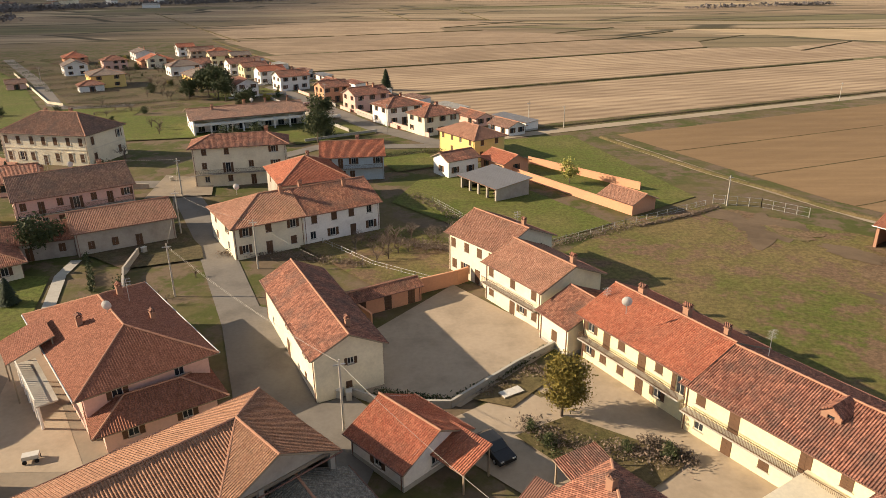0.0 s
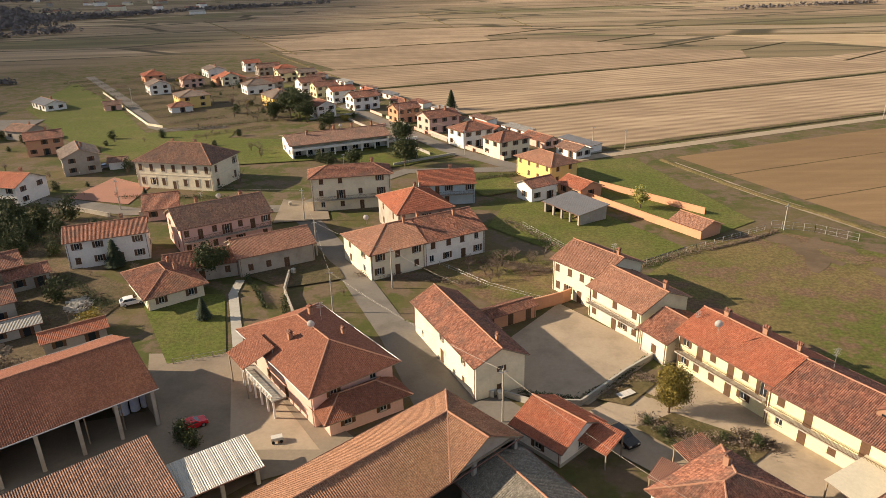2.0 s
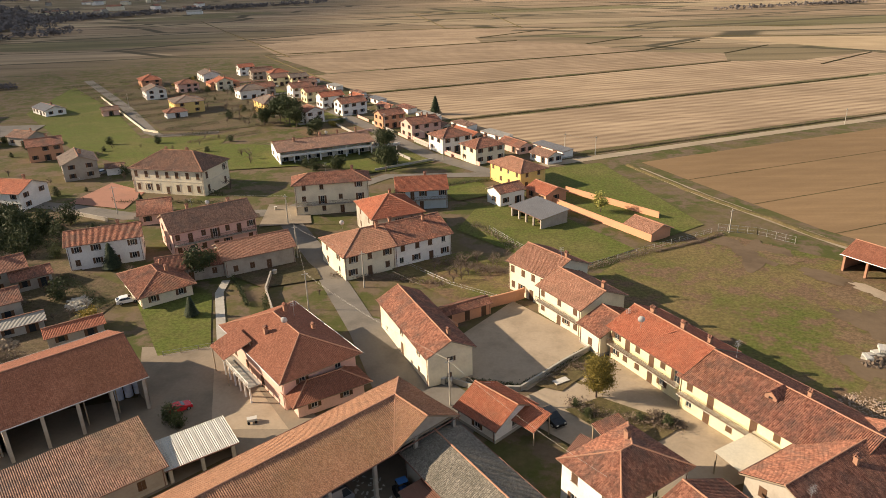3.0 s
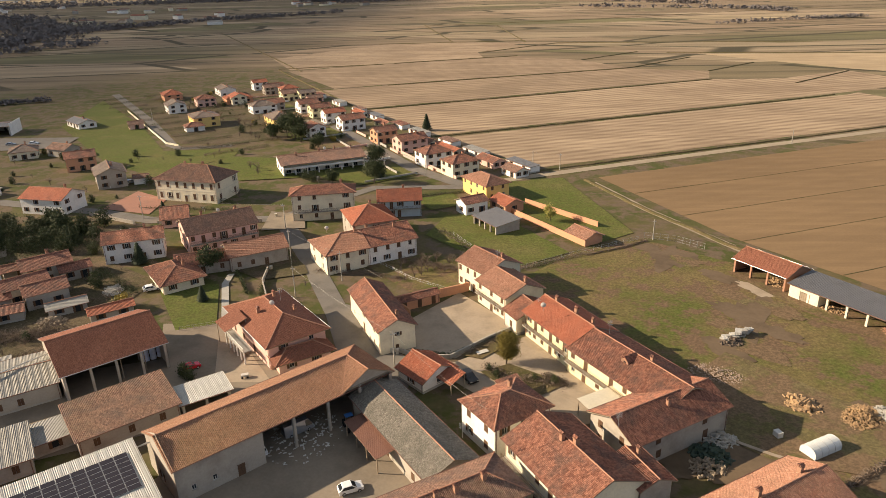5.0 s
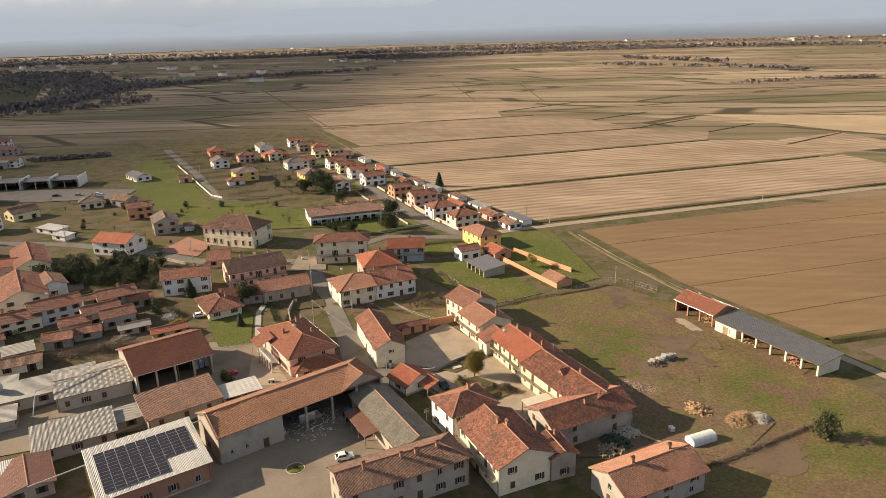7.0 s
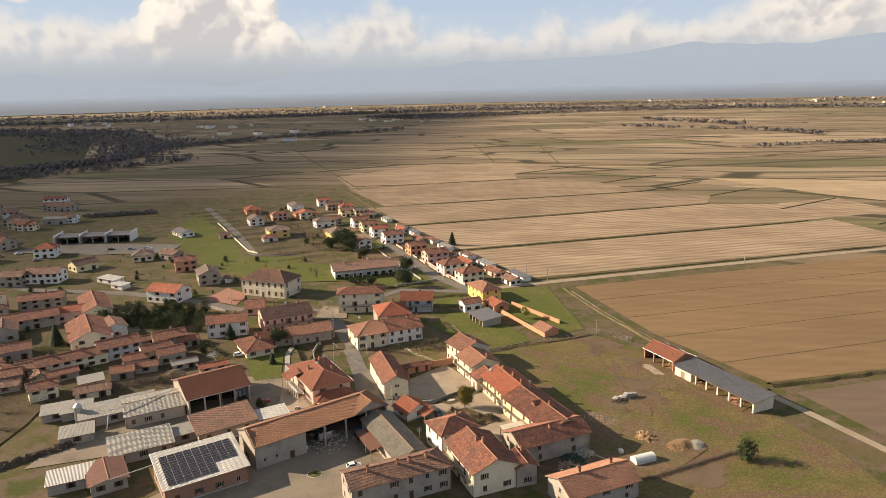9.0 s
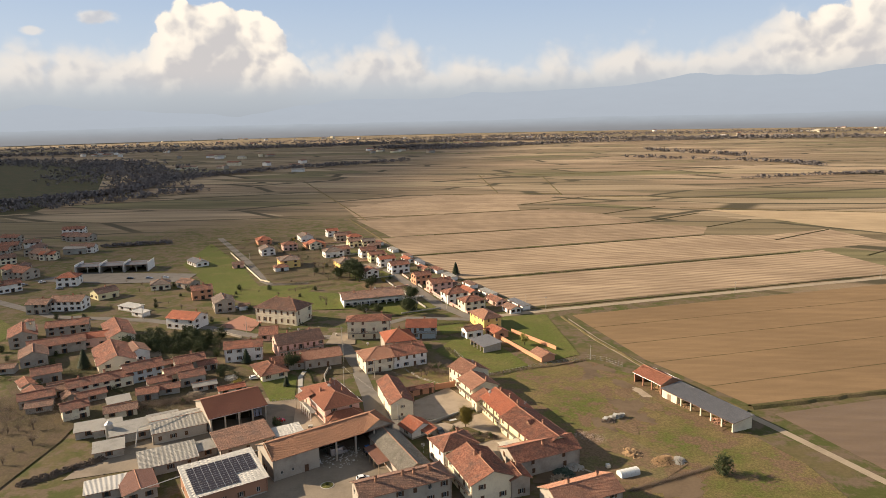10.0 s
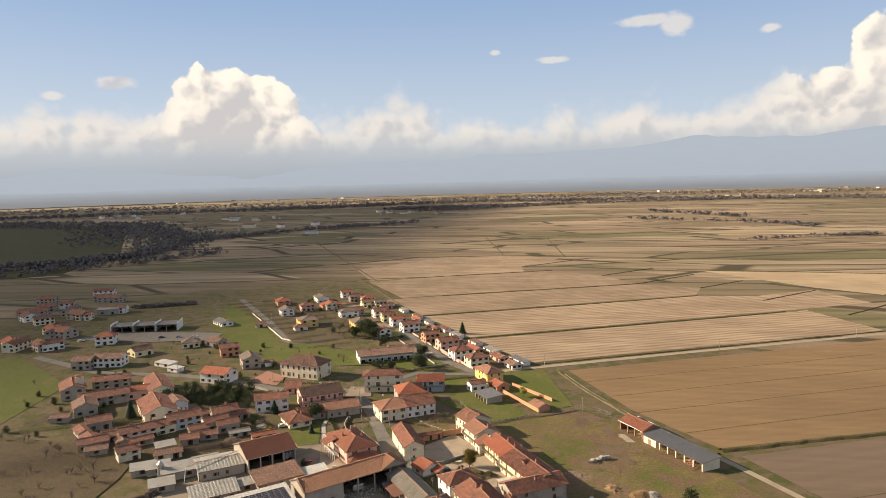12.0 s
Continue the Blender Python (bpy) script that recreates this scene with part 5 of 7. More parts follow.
for hx, hy, hl, ha, ht, hn in ((-136, 51, 8, 30, BROWN, "brown"), (-110, 57, 7, 40, CORR, "corrugated"), (-156, 69, 9, -40, OLD, "dull red"), (-99, 71, 7, 30, OLD, "dull red"), (-86, 45, 9, 36, CORR, "corrugated"), (-62, 27.5, 7, 41, CORR, "corrugated"), (-124, 62, 9, 45, OLD, "dull red"), (-131, 60, 6, -45, BROWN, "brown"), (-112, 96, 8, 40, OLD, "dull red"), (-125, 92, 7, -50, BROWN, "brown"), (-178, 84, 8, 20, BROWN, "brown")):
    house("outbuilding", "old lean-to with " + hn + " roof between gardens", hx, hy, hl, 5.0, ha, 2.6, wall=GREY, tile=ht, cols=1, ends=0, floors=1, chimneys=(), category="outbuilding", roof="mono" if ht is CORR else "gable", pitch=0.12 if ht is CORR else 0.4, doors=0)
house("house", "brown-roofed house with pale arches on a lawn", -193.0, 223.5, 11.0, 10.0, 30.0, 3.6, wall=CREAM, tile=GREYTILE, cols=3, floors=1, roof='hip', chimneys=((0.1, 0.1),))
house("house", "low house with brown roof behind an orange house", -177.0, 227.0, 11.0, 8.0, -20.0, 3.6, wall=GREY, tile=BROWN, cols=2, floors=1, chimneys=((0.2, 0.1),))
house("outbuilding", "low white flat-roofed sheds beside the street", -182.0, 176.0, 13.0, 6.0, -20.0, 2.5, wall=WHITE, tile=CORRW, cols=2, floors=1, ends=0, chimneys=(), category='shed', roof='mono', pitch=0.06, doors=0)
house("outbuilding", "small pale canopy beside the street", -170.0, 166.0, 8.0, 5.0, -20.0, 2.4, wall=WHITE, tile=CORRW, cols=1, floors=1, ends=0, chimneys=(), category='shed', roof='mono', pitch=0.06, doors=0)
for hx, hy, hl, ha, hw, hn in ((-422, 374, 17, 0, GREY, "grey"), (-354, 287, 14, 50, CREAM, "cream"), (-313, 251, 26, 110, GREY, "grey"), (-360, 326, 24, 110, GREY, "stained grey"), (-396, 420, 19, 18, WHITE, "white"), (-309, 208, 17, 95, CREAM, "cream"), (-285, 210, 13, 55, WHITE, "white")):
    house("house", hn + " old house with dull red roof at the village edge", hx, hy, hl, 9.0, ha, 5.0, wall=hw, tile=OLD if hl % 2 else BROWN, cols=4, chimneys=((0.1, 0.1), (-0.3, -0.1)))
house("house", "old house with red roof beside the road", -302.3, 243.8, 14.0, 12.0, -10.0, 5.4, wall=GREY, tile=OLD, cols=3, chimneys=((0.1, 0.1),))
house("house", "old house with brown roof at the village edge", -337.5, 307.4, 18.0, 12.0, -15.0, 5.0, wall=GREY, tile=BROWN, cols=3, chimneys=((0.1, 0.1),))
house("house", "old farmhouse with brown roof", -386.1, 314.2, 22.0, 11.0, 20.0, 5.0, wall=GREY, tile=OLD, cols=4, chimneys=((0.1, 0.1),))
house("house", "grey farmhouse among fields", -363.1, 384.0, 22.0, 11.0, 1.0, 4.5, wall=GREY, tile=BROWN, cols=4, chimneys=((0.1, 0.1),))
house("barn", "pale corrugated barn at the field edge", -327.1, 329.5, 16.0, 12.0, 20.0, 4.5, wall=STONE, tile=CORR, cols=2, floors=1, chimneys=(), category='barn', pitch=0.2)
house("outbuilding", "low outbuilding with old tiles among bare trees", -141.5, 56.3, 11.0, 7.0, 40.0, 3.5, wall=GREY, tile=OLD, cols=3, floors=1, chimneys=(), category='outbuilding')
house("house", "old farmhouse with brown roof near the turret house", -189.1, 136.4, 18.0, 9.0, 30.0, 4.5, wall=GREY, tile=OLD, cols=4, chimneys=((0.1, 0.1),))
house("outbuilding", "low brown-roofed shed among bare trees", -138.9, 64.7, 8.0, 6.0, 40.0, 3.0, wall=GREY, tile=BROWN, cols=1, floors=1, chimneys=(), category='shed')
house("farm_shed", "long shed with blue-grey corrugated roof", -91.7, 35.9, 12.0, 8.0, 36.0, 3.0, wall=STONE, tile=CORR, cols=2, floors=1, chimneys=(), category='shed', roof='mono', pitch=0.1, doors=0)
house("farm_shed", "shed with brown rusty roof", -69.9, 5.2, 11.0, 8.0, -50.0, 3.0, wall=GREY, tile=RUST, cols=1, floors=1, chimneys=(), category='shed', pitch=0.2)
house("farm_shed", "low shed with grey corrugated roof", -106.2, 36.0, 8.0, 6.0, 33.0, 2.6, wall=GREY, tile=CORR, cols=1, floors=1, chimneys=(), category='shed', roof='mono', pitch=0.1, doors=0)
house("farm_shed", "low shed with grey corrugated roof", -101.0, 37.6, 8.0, 6.0, 33.0, 2.6, wall=GREY, tile=CORR, cols=1, floors=1, chimneys=(), category='shed', roof='mono', pitch=0.1, doors=0)
house("farm_shed", "low shed with grey corrugated roof", -91.3, 24.1, 8.0, 6.0, 33.0, 2.6, wall=GREY, tile=CORR, cols=1, floors=1, chimneys=(), category='shed', roof='mono', pitch=0.1, doors=0)
house("farm_shed", "low shed with pale corrugated roof", -77.6, 3.0, 10.0, 6.0, 33.0, 2.8, wall=GREY, tile=CORRW, cols=1, floors=1, chimneys=(), category='shed', roof='mono', pitch=0.1, doors=0)
house("house", "grey old house with old red roof at the village edge", -392.6, 338.7, 13.0, 10.0, 20.0, 4.8, wall=GREY, tile=OLD, cols=3, chimneys=((0.1, 0.1),))
house("house", "white old house with brown roof at the village edge", -377.0, 297.7, 12.0, 10.0, -30.0, 4.8, wall=WHITE, tile=BROWN, cols=3, chimneys=((0.1, 0.1),))
house("house", "cream old house with red roof at the village edge", -316.3, 252.7, 16.0, 10.0, -20.0, 4.8, wall=CREAM, tile=RED, cols=3, chimneys=((0.1, 0.1),))
house("house", "grey old house with old red roof at the village edge", -374.5, 387.1, 13.0, 9.0, 10.0, 4.8, wall=GREY, tile=OLD, cols=3, chimneys=((0.1, 0.1),))
house("house", "white old house with brown roof at the village edge", -323.3, 332.8, 18.0, 10.0, 15.0, 4.8, wall=WHITE, tile=BROWN, cols=3, chimneys=((0.1, 0.1),))
house("house", "cream old house with red roof at the village edge", -317.6, 212.9, 14.0, 10.0, -40.0, 4.8, wall=CREAM, tile=RED, cols=3, chimneys=((0.1, 0.1),))
house("house", "grey old house with old red roof at the village edge", -290.6, 208.2, 12.0, 9.0, -30.0, 4.8, wall=GREY, tile=OLD, cols=3, chimneys=((0.1, 0.1),))
house("house", "white old house with brown roof at the village edge", -384.0, 352.3, 12.0, 9.0, 30.0, 4.8, wall=WHITE, tile=BROWN, cols=3, chimneys=((0.1, 0.1),))
house("house", "cream old house with red roof at the village edge", -330.8, 303.8, 11.0, 8.0, 10.0, 4.8, wall=CREAM, tile=RED, cols=3, chimneys=((0.1, 0.1),))
house("house", "white garden-plot house with grey-brown roof", -169.6, 329.5, 13.0, 10.0, -57.0, 4.8, wall=WHITE, tile=GREYTILE, cols=3, floors=2, roof='gable', chimneys=())
house("house", "pink garden-plot house with old red roof", -159.2, 348.6, 11.0, 9.0, 33.0, 4.8, wall=PINK, tile=OLD, cols=3, floors=2, roof='hip', chimneys=())
house("house", "grey garden-plot house with brown roof", -130.9, 391.0, 10.0, 8.0, 33.0, 4.8, wall=GREY, tile=BROWN, cols=3, floors=2, roof='gable', chimneys=())
house("house", "cream garden-plot house with red roof", -117.6, 385.8, 11.0, 9.0, 33.0, 4.8, wall=CREAM, tile=RED, cols=3, floors=2, roof='hip', chimneys=())
house("house", "yellow garden-plot house with grey-brown roof", -101.1, 365.2, 10.0, 8.0, 33.0, 4.8, wall=YELLOW, tile=GREYTILE, cols=3, floors=2, roof='gable', chimneys=())
house("outbuilding", "small white garden shed with old red roof", -137.3, 276.1, 9.0, 7.0, 33.0, 2.8, wall=WHITE, tile=OLD, cols=1, floors=1, roof='hip', chimneys=())
house("outbuilding", "small pink garden shed with brown roof", -171.4, 283.6, 7.0, 6.0, 33.0, 2.8, wall=PINK, tile=BROWN, cols=1, floors=1, roof='gable', chimneys=())
house("house", "white detached house with old red roof", -129.1, 394.5, 11.0, 9.0, 33.0, 4.8, wall=WHITE, tile=OLD, cols=3, floors=2, chimneys=(), category='house')
house("house", "yellow detached house with brown roof", -112.1, 365.1, 10.0, 9.0, 33.0, 4.8, wall=YELLOW, tile=BROWN, cols=3, floors=2, chimneys=(), category='house')
house("house", "cream detached house with red roof", -141.3, 354.6, 11.0, 9.0, -57.0, 4.8, wall=CREAM, tile=RED, cols=3, floors=2, chimneys=(), category='house')
house("house", "grey detached house with old red roof", -112.5, 330.6, 12.0, 9.0, 33.0, 4.8, wall=GREY, tile=OLD, cols=3, floors=2, chimneys=(), category='house')
house("garage", "low pink garage with brown roof behind a house", -94.5, 358.7, 9.0, 7.0, 33.0, 2.6, wall=PINK, tile=BROWN, cols=2, floors=1, chimneys=(), category='garage')
house("garage", "low white garage with red roof behind a house", -57.5, 307.6, 12.0, 5.0, -57.0, 2.6, wall=WHITE, tile=RED, cols=2, floors=1, chimneys=(), category='garage')
house("garage", "low yellow garage with old red roof behind a house", -40.7, 278.8, 12.0, 5.0, -57.0, 2.6, wall=YELLOW, tile=OLD, cols=2, floors=1, chimneys=(), category='garage')
house("garage", "low cream garage with brown roof behind a house", -16.7, 239.2, 16.0, 5.0, -57.0, 2.6, wall=CREAM, tile=BROWN, cols=2, floors=1, chimneys=(), category='garage')
house("garage", "low grey garage with red roof behind a house", -5.3, 222.4, 16.0, 5.0, -57.0, 2.6, wall=GREY, tile=RED, cols=2, floors=1, chimneys=(), category='garage')
house("garage", "low pink garage with old red roof behind a house", 12.0, 202.5, 12.0, 6.0, -57.0, 2.6, wall=PINK, tile=OLD, cols=2, floors=1, chimneys=(), category='garage')
house("garage", "low white garage with brown roof behind a house", 20.8, 187.6, 9.0, 6.0, -57.0, 2.6, wall=WHITE, tile=BROWN, cols=2, floors=1, chimneys=(), category='garage')
house("outbuilding", "tiny white hut with brown roof on a field edge", -120.1, 181.6, 5.0, 4.0, 20.0, 2.6, wall=WHITE, tile=BROWN, cols=0, ends=0, floors=1, chimneys=(), category='hut')
house("house", "low wing with orange tile roof and chimneys", 47.2, 12.0, 18.0, 10.0, 31.0, 4.6, wall=GREY, tile=ORANGE, near=True, cols=3, ends=1, chimneys=((-0.2, 0.05), (0.3, 0.1)))
house("outbuilding", "old outbuilding with faded red roof among gardens", -105.6, 75.1, 8.0, 6.0, 40.0, 3.4, wall=GREY, tile=OLD, cols=2, floors=1, ends=1, chimneys=(), category='outbuilding')
house("outbuilding", "old outbuilding with faded red roof among gardens", -96.6, 95.0, 7.0, 5.0, 40.0, 3.0, wall=GREY, tile=OLD, cols=2, floors=1, ends=1, chimneys=(), category='outbuilding')
house("outbuilding", "old outbuilding with red roof among gardens", -75.7, 73.0, 9.0, 4.0, 36.0, 2.4, wall=GREY, tile=RED, cols=2, floors=1, ends=1, chimneys=(), category='outbuilding')
house("outbuilding", "old outbuilding with corrugated roof among gardens", -87.4, 75.3, 8.0, 4.0, 36.0, 2.2, wall=STONE, tile=CORR, cols=2, floors=1, ends=1, chimneys=(), category='outbuilding')
house("outbuilding", "old outbuilding with brown roof among gardens", -139.5, 67.1, 9.0, 7.0, 40.0, 3.0, wall=GREY, tile=BROWN, cols=2, floors=1, ends=1, chimneys=(), category='outbuilding')
house("outbuilding", "old outbuilding with faded red roof among gardens", -145.7, 60.4, 8.0, 6.0, -40.0, 3.0, wall=GREY, tile=OLD, cols=2, floors=1, ends=1, chimneys=(), category='outbuilding')
house("outbuilding", "old outbuilding with faded red roof among gardens", -101.7, 82.1, 10.0, 7.0, 45.0, 4.5, wall=CREAM, tile=OLD, cols=2, floors=1, ends=1, chimneys=(), category='outbuilding')
house("outbuilding", "old outbuilding with brown roof among gardens", -133.3, 104.4, 12.0, 8.0, -45.0, 4.5, wall=WHITE, tile=BROWN, cols=2, floors=1, ends=1, chimneys=(), category='outbuilding')
house("outbuilding", "old outbuilding with faded red roof among gardens", -154.6, 78.0, 10.0, 8.0, 40.0, 4.0, wall=GREY, tile=OLD, cols=2, floors=1, ends=1, chimneys=(), category='outbuilding')
house("outbuilding", "old outbuilding with red roof among gardens", -163.8, 120.3, 12.0, 8.0, 30.0, 4.5, wall=PINK, tile=RED, cols=2, floors=1, ends=1, chimneys=(), category='outbuilding')

# ---- trees ----
def crown_mesh(r, h, n, leaf, seed, squash=1.0, gap=0.35):
    """Many small leaves in clumps, with gaps and an uneven outline."""
    rnd = random.Random(seed)
    q = Mesh()
    clumps = []
    for _ in range(26):
        z = rnd.uniform(-1, 1)
        a = rnd.uniform(0, 2 * math.pi)
        k = math.sqrt(1 - z * z) * rnd.uniform(0.45, 0.95)
        clumps.append(Vector((math.cos(a) * k * r, math.sin(a) * k * r, z * h * rnd.uniform(0.6, 0.95))))
    for _ in range(n):
        c = clumps[rnd.randrange(len(clumps))]
        p = c + Vector((rnd.gauss(0, 1), rnd.gauss(0, 1), rnd.gauss(0, 0.8))) * r * gap * 0.62
        a, b = Vector((rnd.gauss(0, 1), rnd.gauss(0, 1), rnd.gauss(0, 1))).normalized(), Vector((rnd.gauss(0, 1), rnd.gauss(0, 1), rnd.gauss(0, 1))).normalized()
        s = leaf * rnd.uniform(0.6, 1.4)
        q.face((p - a * s, p + b * s * 0.5, p + a * s, p - b * s * 0.5))
    return q


def cone_crown(r, h, n, leaf, seed):
    rnd = random.Random(seed)
    q = Mesh()
    for _ in range(n):
        f = rnd.random() ** 0.7
        tier = 0.75 + 0.35 * abs(math.sin(f * 22))
        k = r * (1.04 - (1 - f)) * tier * rnd.uniform(0.35, 1.0)
        a = rnd.uniform(0, 2 * math.pi)
        p = Vector((math.cos(a) * k, math.sin(a) * k, h * (1 - f)))
        out = Vector((math.cos(a), math.sin(a), -0.45)).normalized()
        side = out.cross(Vector((0, 0, 1))).normalized()
        s = leaf * rnd.uniform(0.6, 1.4)
        q.face((p - out * s * 0.3, p + side * s * 0.35, p + out * s, p - side * s * 0.35))
    return q


def limbs(h, spread, seed, depth=4, first=0.16, twigs=3, start=0.35):
    rnd = random.Random(seed)
    q = Mesh()

    def grow(p, d, length, r, level):
        e = p + d * length
        q.tube(p, e, r, r * 0.62, 5 if level < 2 else 3)
        if level >= depth:
            return
        for _ in range(twigs + (level == 0) * 2):
            nd = (d + Vector((rnd.gauss(0, spread), rnd.gauss(0, spread), rnd.uniform(-0.1, 0.35)))).normalized()
            grow(p + d * length * rnd.uniform(0.55, 1.0), nd, length * rnd.uniform(0.5, 0.78), r * 0.5, level + 1)

    grow(Vector((0, 0, -0.1)), Vector((rnd.uniform(-0.05, 0.05), rnd.uniform(-0.05, 0.05), 1)).normalized(), h * start, first, 0)
    return q


def leaf_material(name, c1, c2):
    m, nt, b = nodes_of(name, 0.7, 0.25)
    g = nt.nodes.new("ShaderNodeNewGeometry")
    nt.links.new(blend(nt, g.outputs["Random Per Island"], c1, c2), b.inputs["Base Color"])
    return m


OLIVE = leaf_material("leaf_olive", (0.105, 0.088, 0.016), (0.23, 0.175, 0.034))
EVER = leaf_material("leaf_dark", (0.03, 0.045, 0.018), (0.075, 0.085, 0.03))
CONIF = leaf_material("needle", (0.022, 0.035, 0.02), (0.055, 0.07, 0.035))
GOLD = leaf_material("leaf_golden", (0.22, 0.18, 0.03), (0.34, 0.27, 0.06))
WILLOW = leaf_material("leaf_willow", (0.24, 0.24, 0.06), (0.36, 0.33, 0.09))
TWIG = stained("twigs", (0.19, 0.145, 0.11), (0.13, 0.10, 0.08), 0.5)


def tree(name, label, x, y, trunk_h, crown, crown_mat, crown_z, size=1.0, turn=0.0, group=""):
    root = thing(name, x, y, 0, turn, label, "tree", group)
    part("trunk", limbs(trunk_h, 0.5, hash_of(name, x), 2, 0.18, 3, 0.5), BARK, root)
    part("crown", crown, crown_mat, root, "", pose(0, 0, crown_z))
    return root


def hash_of(name, x):
    return len(name) * 131 + int(x * 7)


round_tree = tree("round_tree", "tall rounded olive-green evergreen in a yard", 13.0, 53.2, 6.0, crown_mesh(1.9, 2.6, 15000, 0.15, 5, 1.0, 0.5), OLIVE, 4.3)
willow = tree("willow", "pale yellow-green willow on a lawn", 29, 135.4, 4.0, crown_mesh(2.2, 1.9, 1500, 0.24, 8), WILLOW, 3.6)
ever = tree("evergreen_tree", "broad dark evergreen tree in front of a farm building", -61.7, 97.0, 6.0, crown_mesh(3.0, 2.0, 2600, 0.28, 6), EVER, 4.8)
golden = tree("golden_shrub", "rounded golden-green conifer shrub", -75.5, 77.5, 2.0, crown_mesh(1.6, 1.7, 1300, 0.2, 9, 1.0, 0.5), GOLD, 1.9)
dark = tree("dark_shrub", "rounded dark evergreen shrub", -87.0, 88.0, 2.0, crown_mesh(1.8, 2.0, 1300, 0.24, 11, 1.0, 0.5), EVER, 2.3)
spruce = tree("spruce", "tall dark spruce with tiered branches", -18.4, 268.5, 6.0, cone_crown(2.6, 7.5, 2600, 0.6, 3), CONIF, 0.7)
for x, y, s in ((-83.5, 103.2, 0.75), (-57.5, 80.5, 0.5), (-98, 150, 0.35), (-148, 91, 1.0), (-30, 183, 0.6)):
    copy_thing(spruce, pose(x, y, 0, 0, 0, x * 37) @ Matrix.Scale(s, 4))
for x, y, s in ((-29.7, 184.5, 1.25), (-33, 188, 1.0), (-54, 180.5, 0.9), (-58, 184, 0.8), (-67, 97.5, 0.7), (86, 31, 1.3), (-48.5, 48, 0.65), (-46.8, 46.8, 0.55), (-92, 258, 1.0), (-97, 168, 0.5), (-110, 268, 0.9), (-25, 152, 0.5),
                (-23, 156, 0.6), (-72, 262, 1.3), (-66, 246, 1.1), (-100, 110, 0.8), (-112, 118, 1.2), (-106, 122, 1.0), (-118, 124, 1.1), (-125, 112, 0.9), (-98, 124, 0.7)):
    copy_thing(dark, pose(x, y, 0, 0, 0, x * 53) @ Matrix.Scale(s, 4))

for x, y, k in ((-84, 256, 1.5), (-79, 251, 1.7), (-86, 268, 1.4), (-75, 246, 1.2), (-90, 252, 1.1), (-31, 178, 1.2), (-34, 203, 1.2), (-64, 231, 0.9), (-46, 176, 0.8)):
    copy_thing(ever, pose(x, y, 0, 0, 0, x * 31) @ Matrix.Scale(k, 4))
rnd = random.Random(31)
for k in range(46):
    copy_thing(dark, pose(rnd.uniform(-146, -108), rnd.uniform(110, 133), 0, 0, 0, k * 67) @ Matrix.Scale(rnd.uniform(0.6, 1.5), 4))
rnd = random.Random(12)
for k in range(46):
    x = rnd.uniform(-175, -55)
    y = 225 + (-55 - x) * 1.15 + rnd.uniform(-10, 45)
    copy_thing(dark if k % 3 else golden, pose(x, y, 0, 0, 0, k * 49) @ Matrix.Scale(rnd.uniform(0.3, 0.75), 4))
for k in range(40):
    copy_thing(dark, pose(rnd.uniform(-230, -80), rnd.uniform(60, 240), 0, 0, 0, k * 77) @ Matrix.Scale(rnd.uniform(0.3, 0.8), 4))
for x, y, k in ((11.0, 48.5, 0.35), (14.5, 46.2, 0.3), (18.0, 47.5, 0.32), (21.5, 46.5, 0.4), (9.6, 51.0, 0.3)):
    copy_thing(dark, pose(x, y, 0, 0, 0, x * 90) @ Matrix.Scale(k, 4))

bare = []
for k in range(3):
    root = thing("bare_tree", (-6.0, -80.0, -103.0)[k], (101.0, 196.0, 284.0)[k], 0, 0, "leafless grey-brown tree with fine twigs", "tree")
    part("trunk", limbs(6.0, 0.62, 40 + k, 2, 0.17, 3, 0.3), BARK, root)
    part("crown", limbs(7.0, 0.7, 50 + k, 5, 0.12, 3, 0.3), TWIG, root)
    bare.append(root)
spots = [(-3.5, 103.5, 0.8), (-8, 99, 0.6), (-78, 190, 0.8), (-118, 288, 1.2), (-108, 276, 1.3), (-84, 200, 0.9), (-84, 160, 0.8), (-38, 82, 0.45), (-35, 89, 0.4), (-92, 262, 1.0), (-32, 212, 0.8), (-36, 80, 0.4), (-76, 162, 1.0), (-99, 272, 1.1), (-12, 96, 0.5), (-1, 96.5, 0.5), (-62, 196, 0.7), (-68, 206, 0.8), (-58, 224, 0.7), (-96, 250, 0.9), (-88, 272, 0.9), (-70, 246, 0.8)]
rnd = random.Random(8)
for _ in range(48):
    f = rnd.random()
    spots.append((-95 - 85 * f + rnd.uniform(-18, 26), 255 + 120 * f + rnd.uniform(-12, 24), rnd.uniform(0.45, 0.95)))
for _ in range(20):
    spots.append((rnd.uniform(-14, 3), rnd.uniform(93, 107), rnd.uniform(0.35, 0.7)))
for _ in range(26):
    spots.append((rnd.uniform(-104, -76), rnd.uniform(60, 100), rnd.uniform(0.3, 0.6)))
rnd = random.Random(4)
for _ in range(52):
    spots.append((rnd.uniform(-215, -118), rnd.uniform(2, 62), rnd.uniform(0.6, 1.2)))
for _ in range(16):
    spots.append((rnd.uniform(-100, -84), rnd.uniform(40, 62), rnd.uniform(0.35, 0.6)))
for _ in range(22):
    spots.append((rnd.uniform(-150, -98), rnd.uniform(104, 132), rnd.uniform(0.4, 0.9)))
for _ in range(34):
    x = rnd.uniform(-170, -60)
    spots.append((x, 215 + (-55 - x) * 1.1 + rnd.uniform(0, 60), rnd.uniform(0.35, 0.8)))
for _ in range(50):
    spots.append((rnd.uniform(-240, -90), rnd.uniform(62, 240), rnd.uniform(0.35, 0.8)))
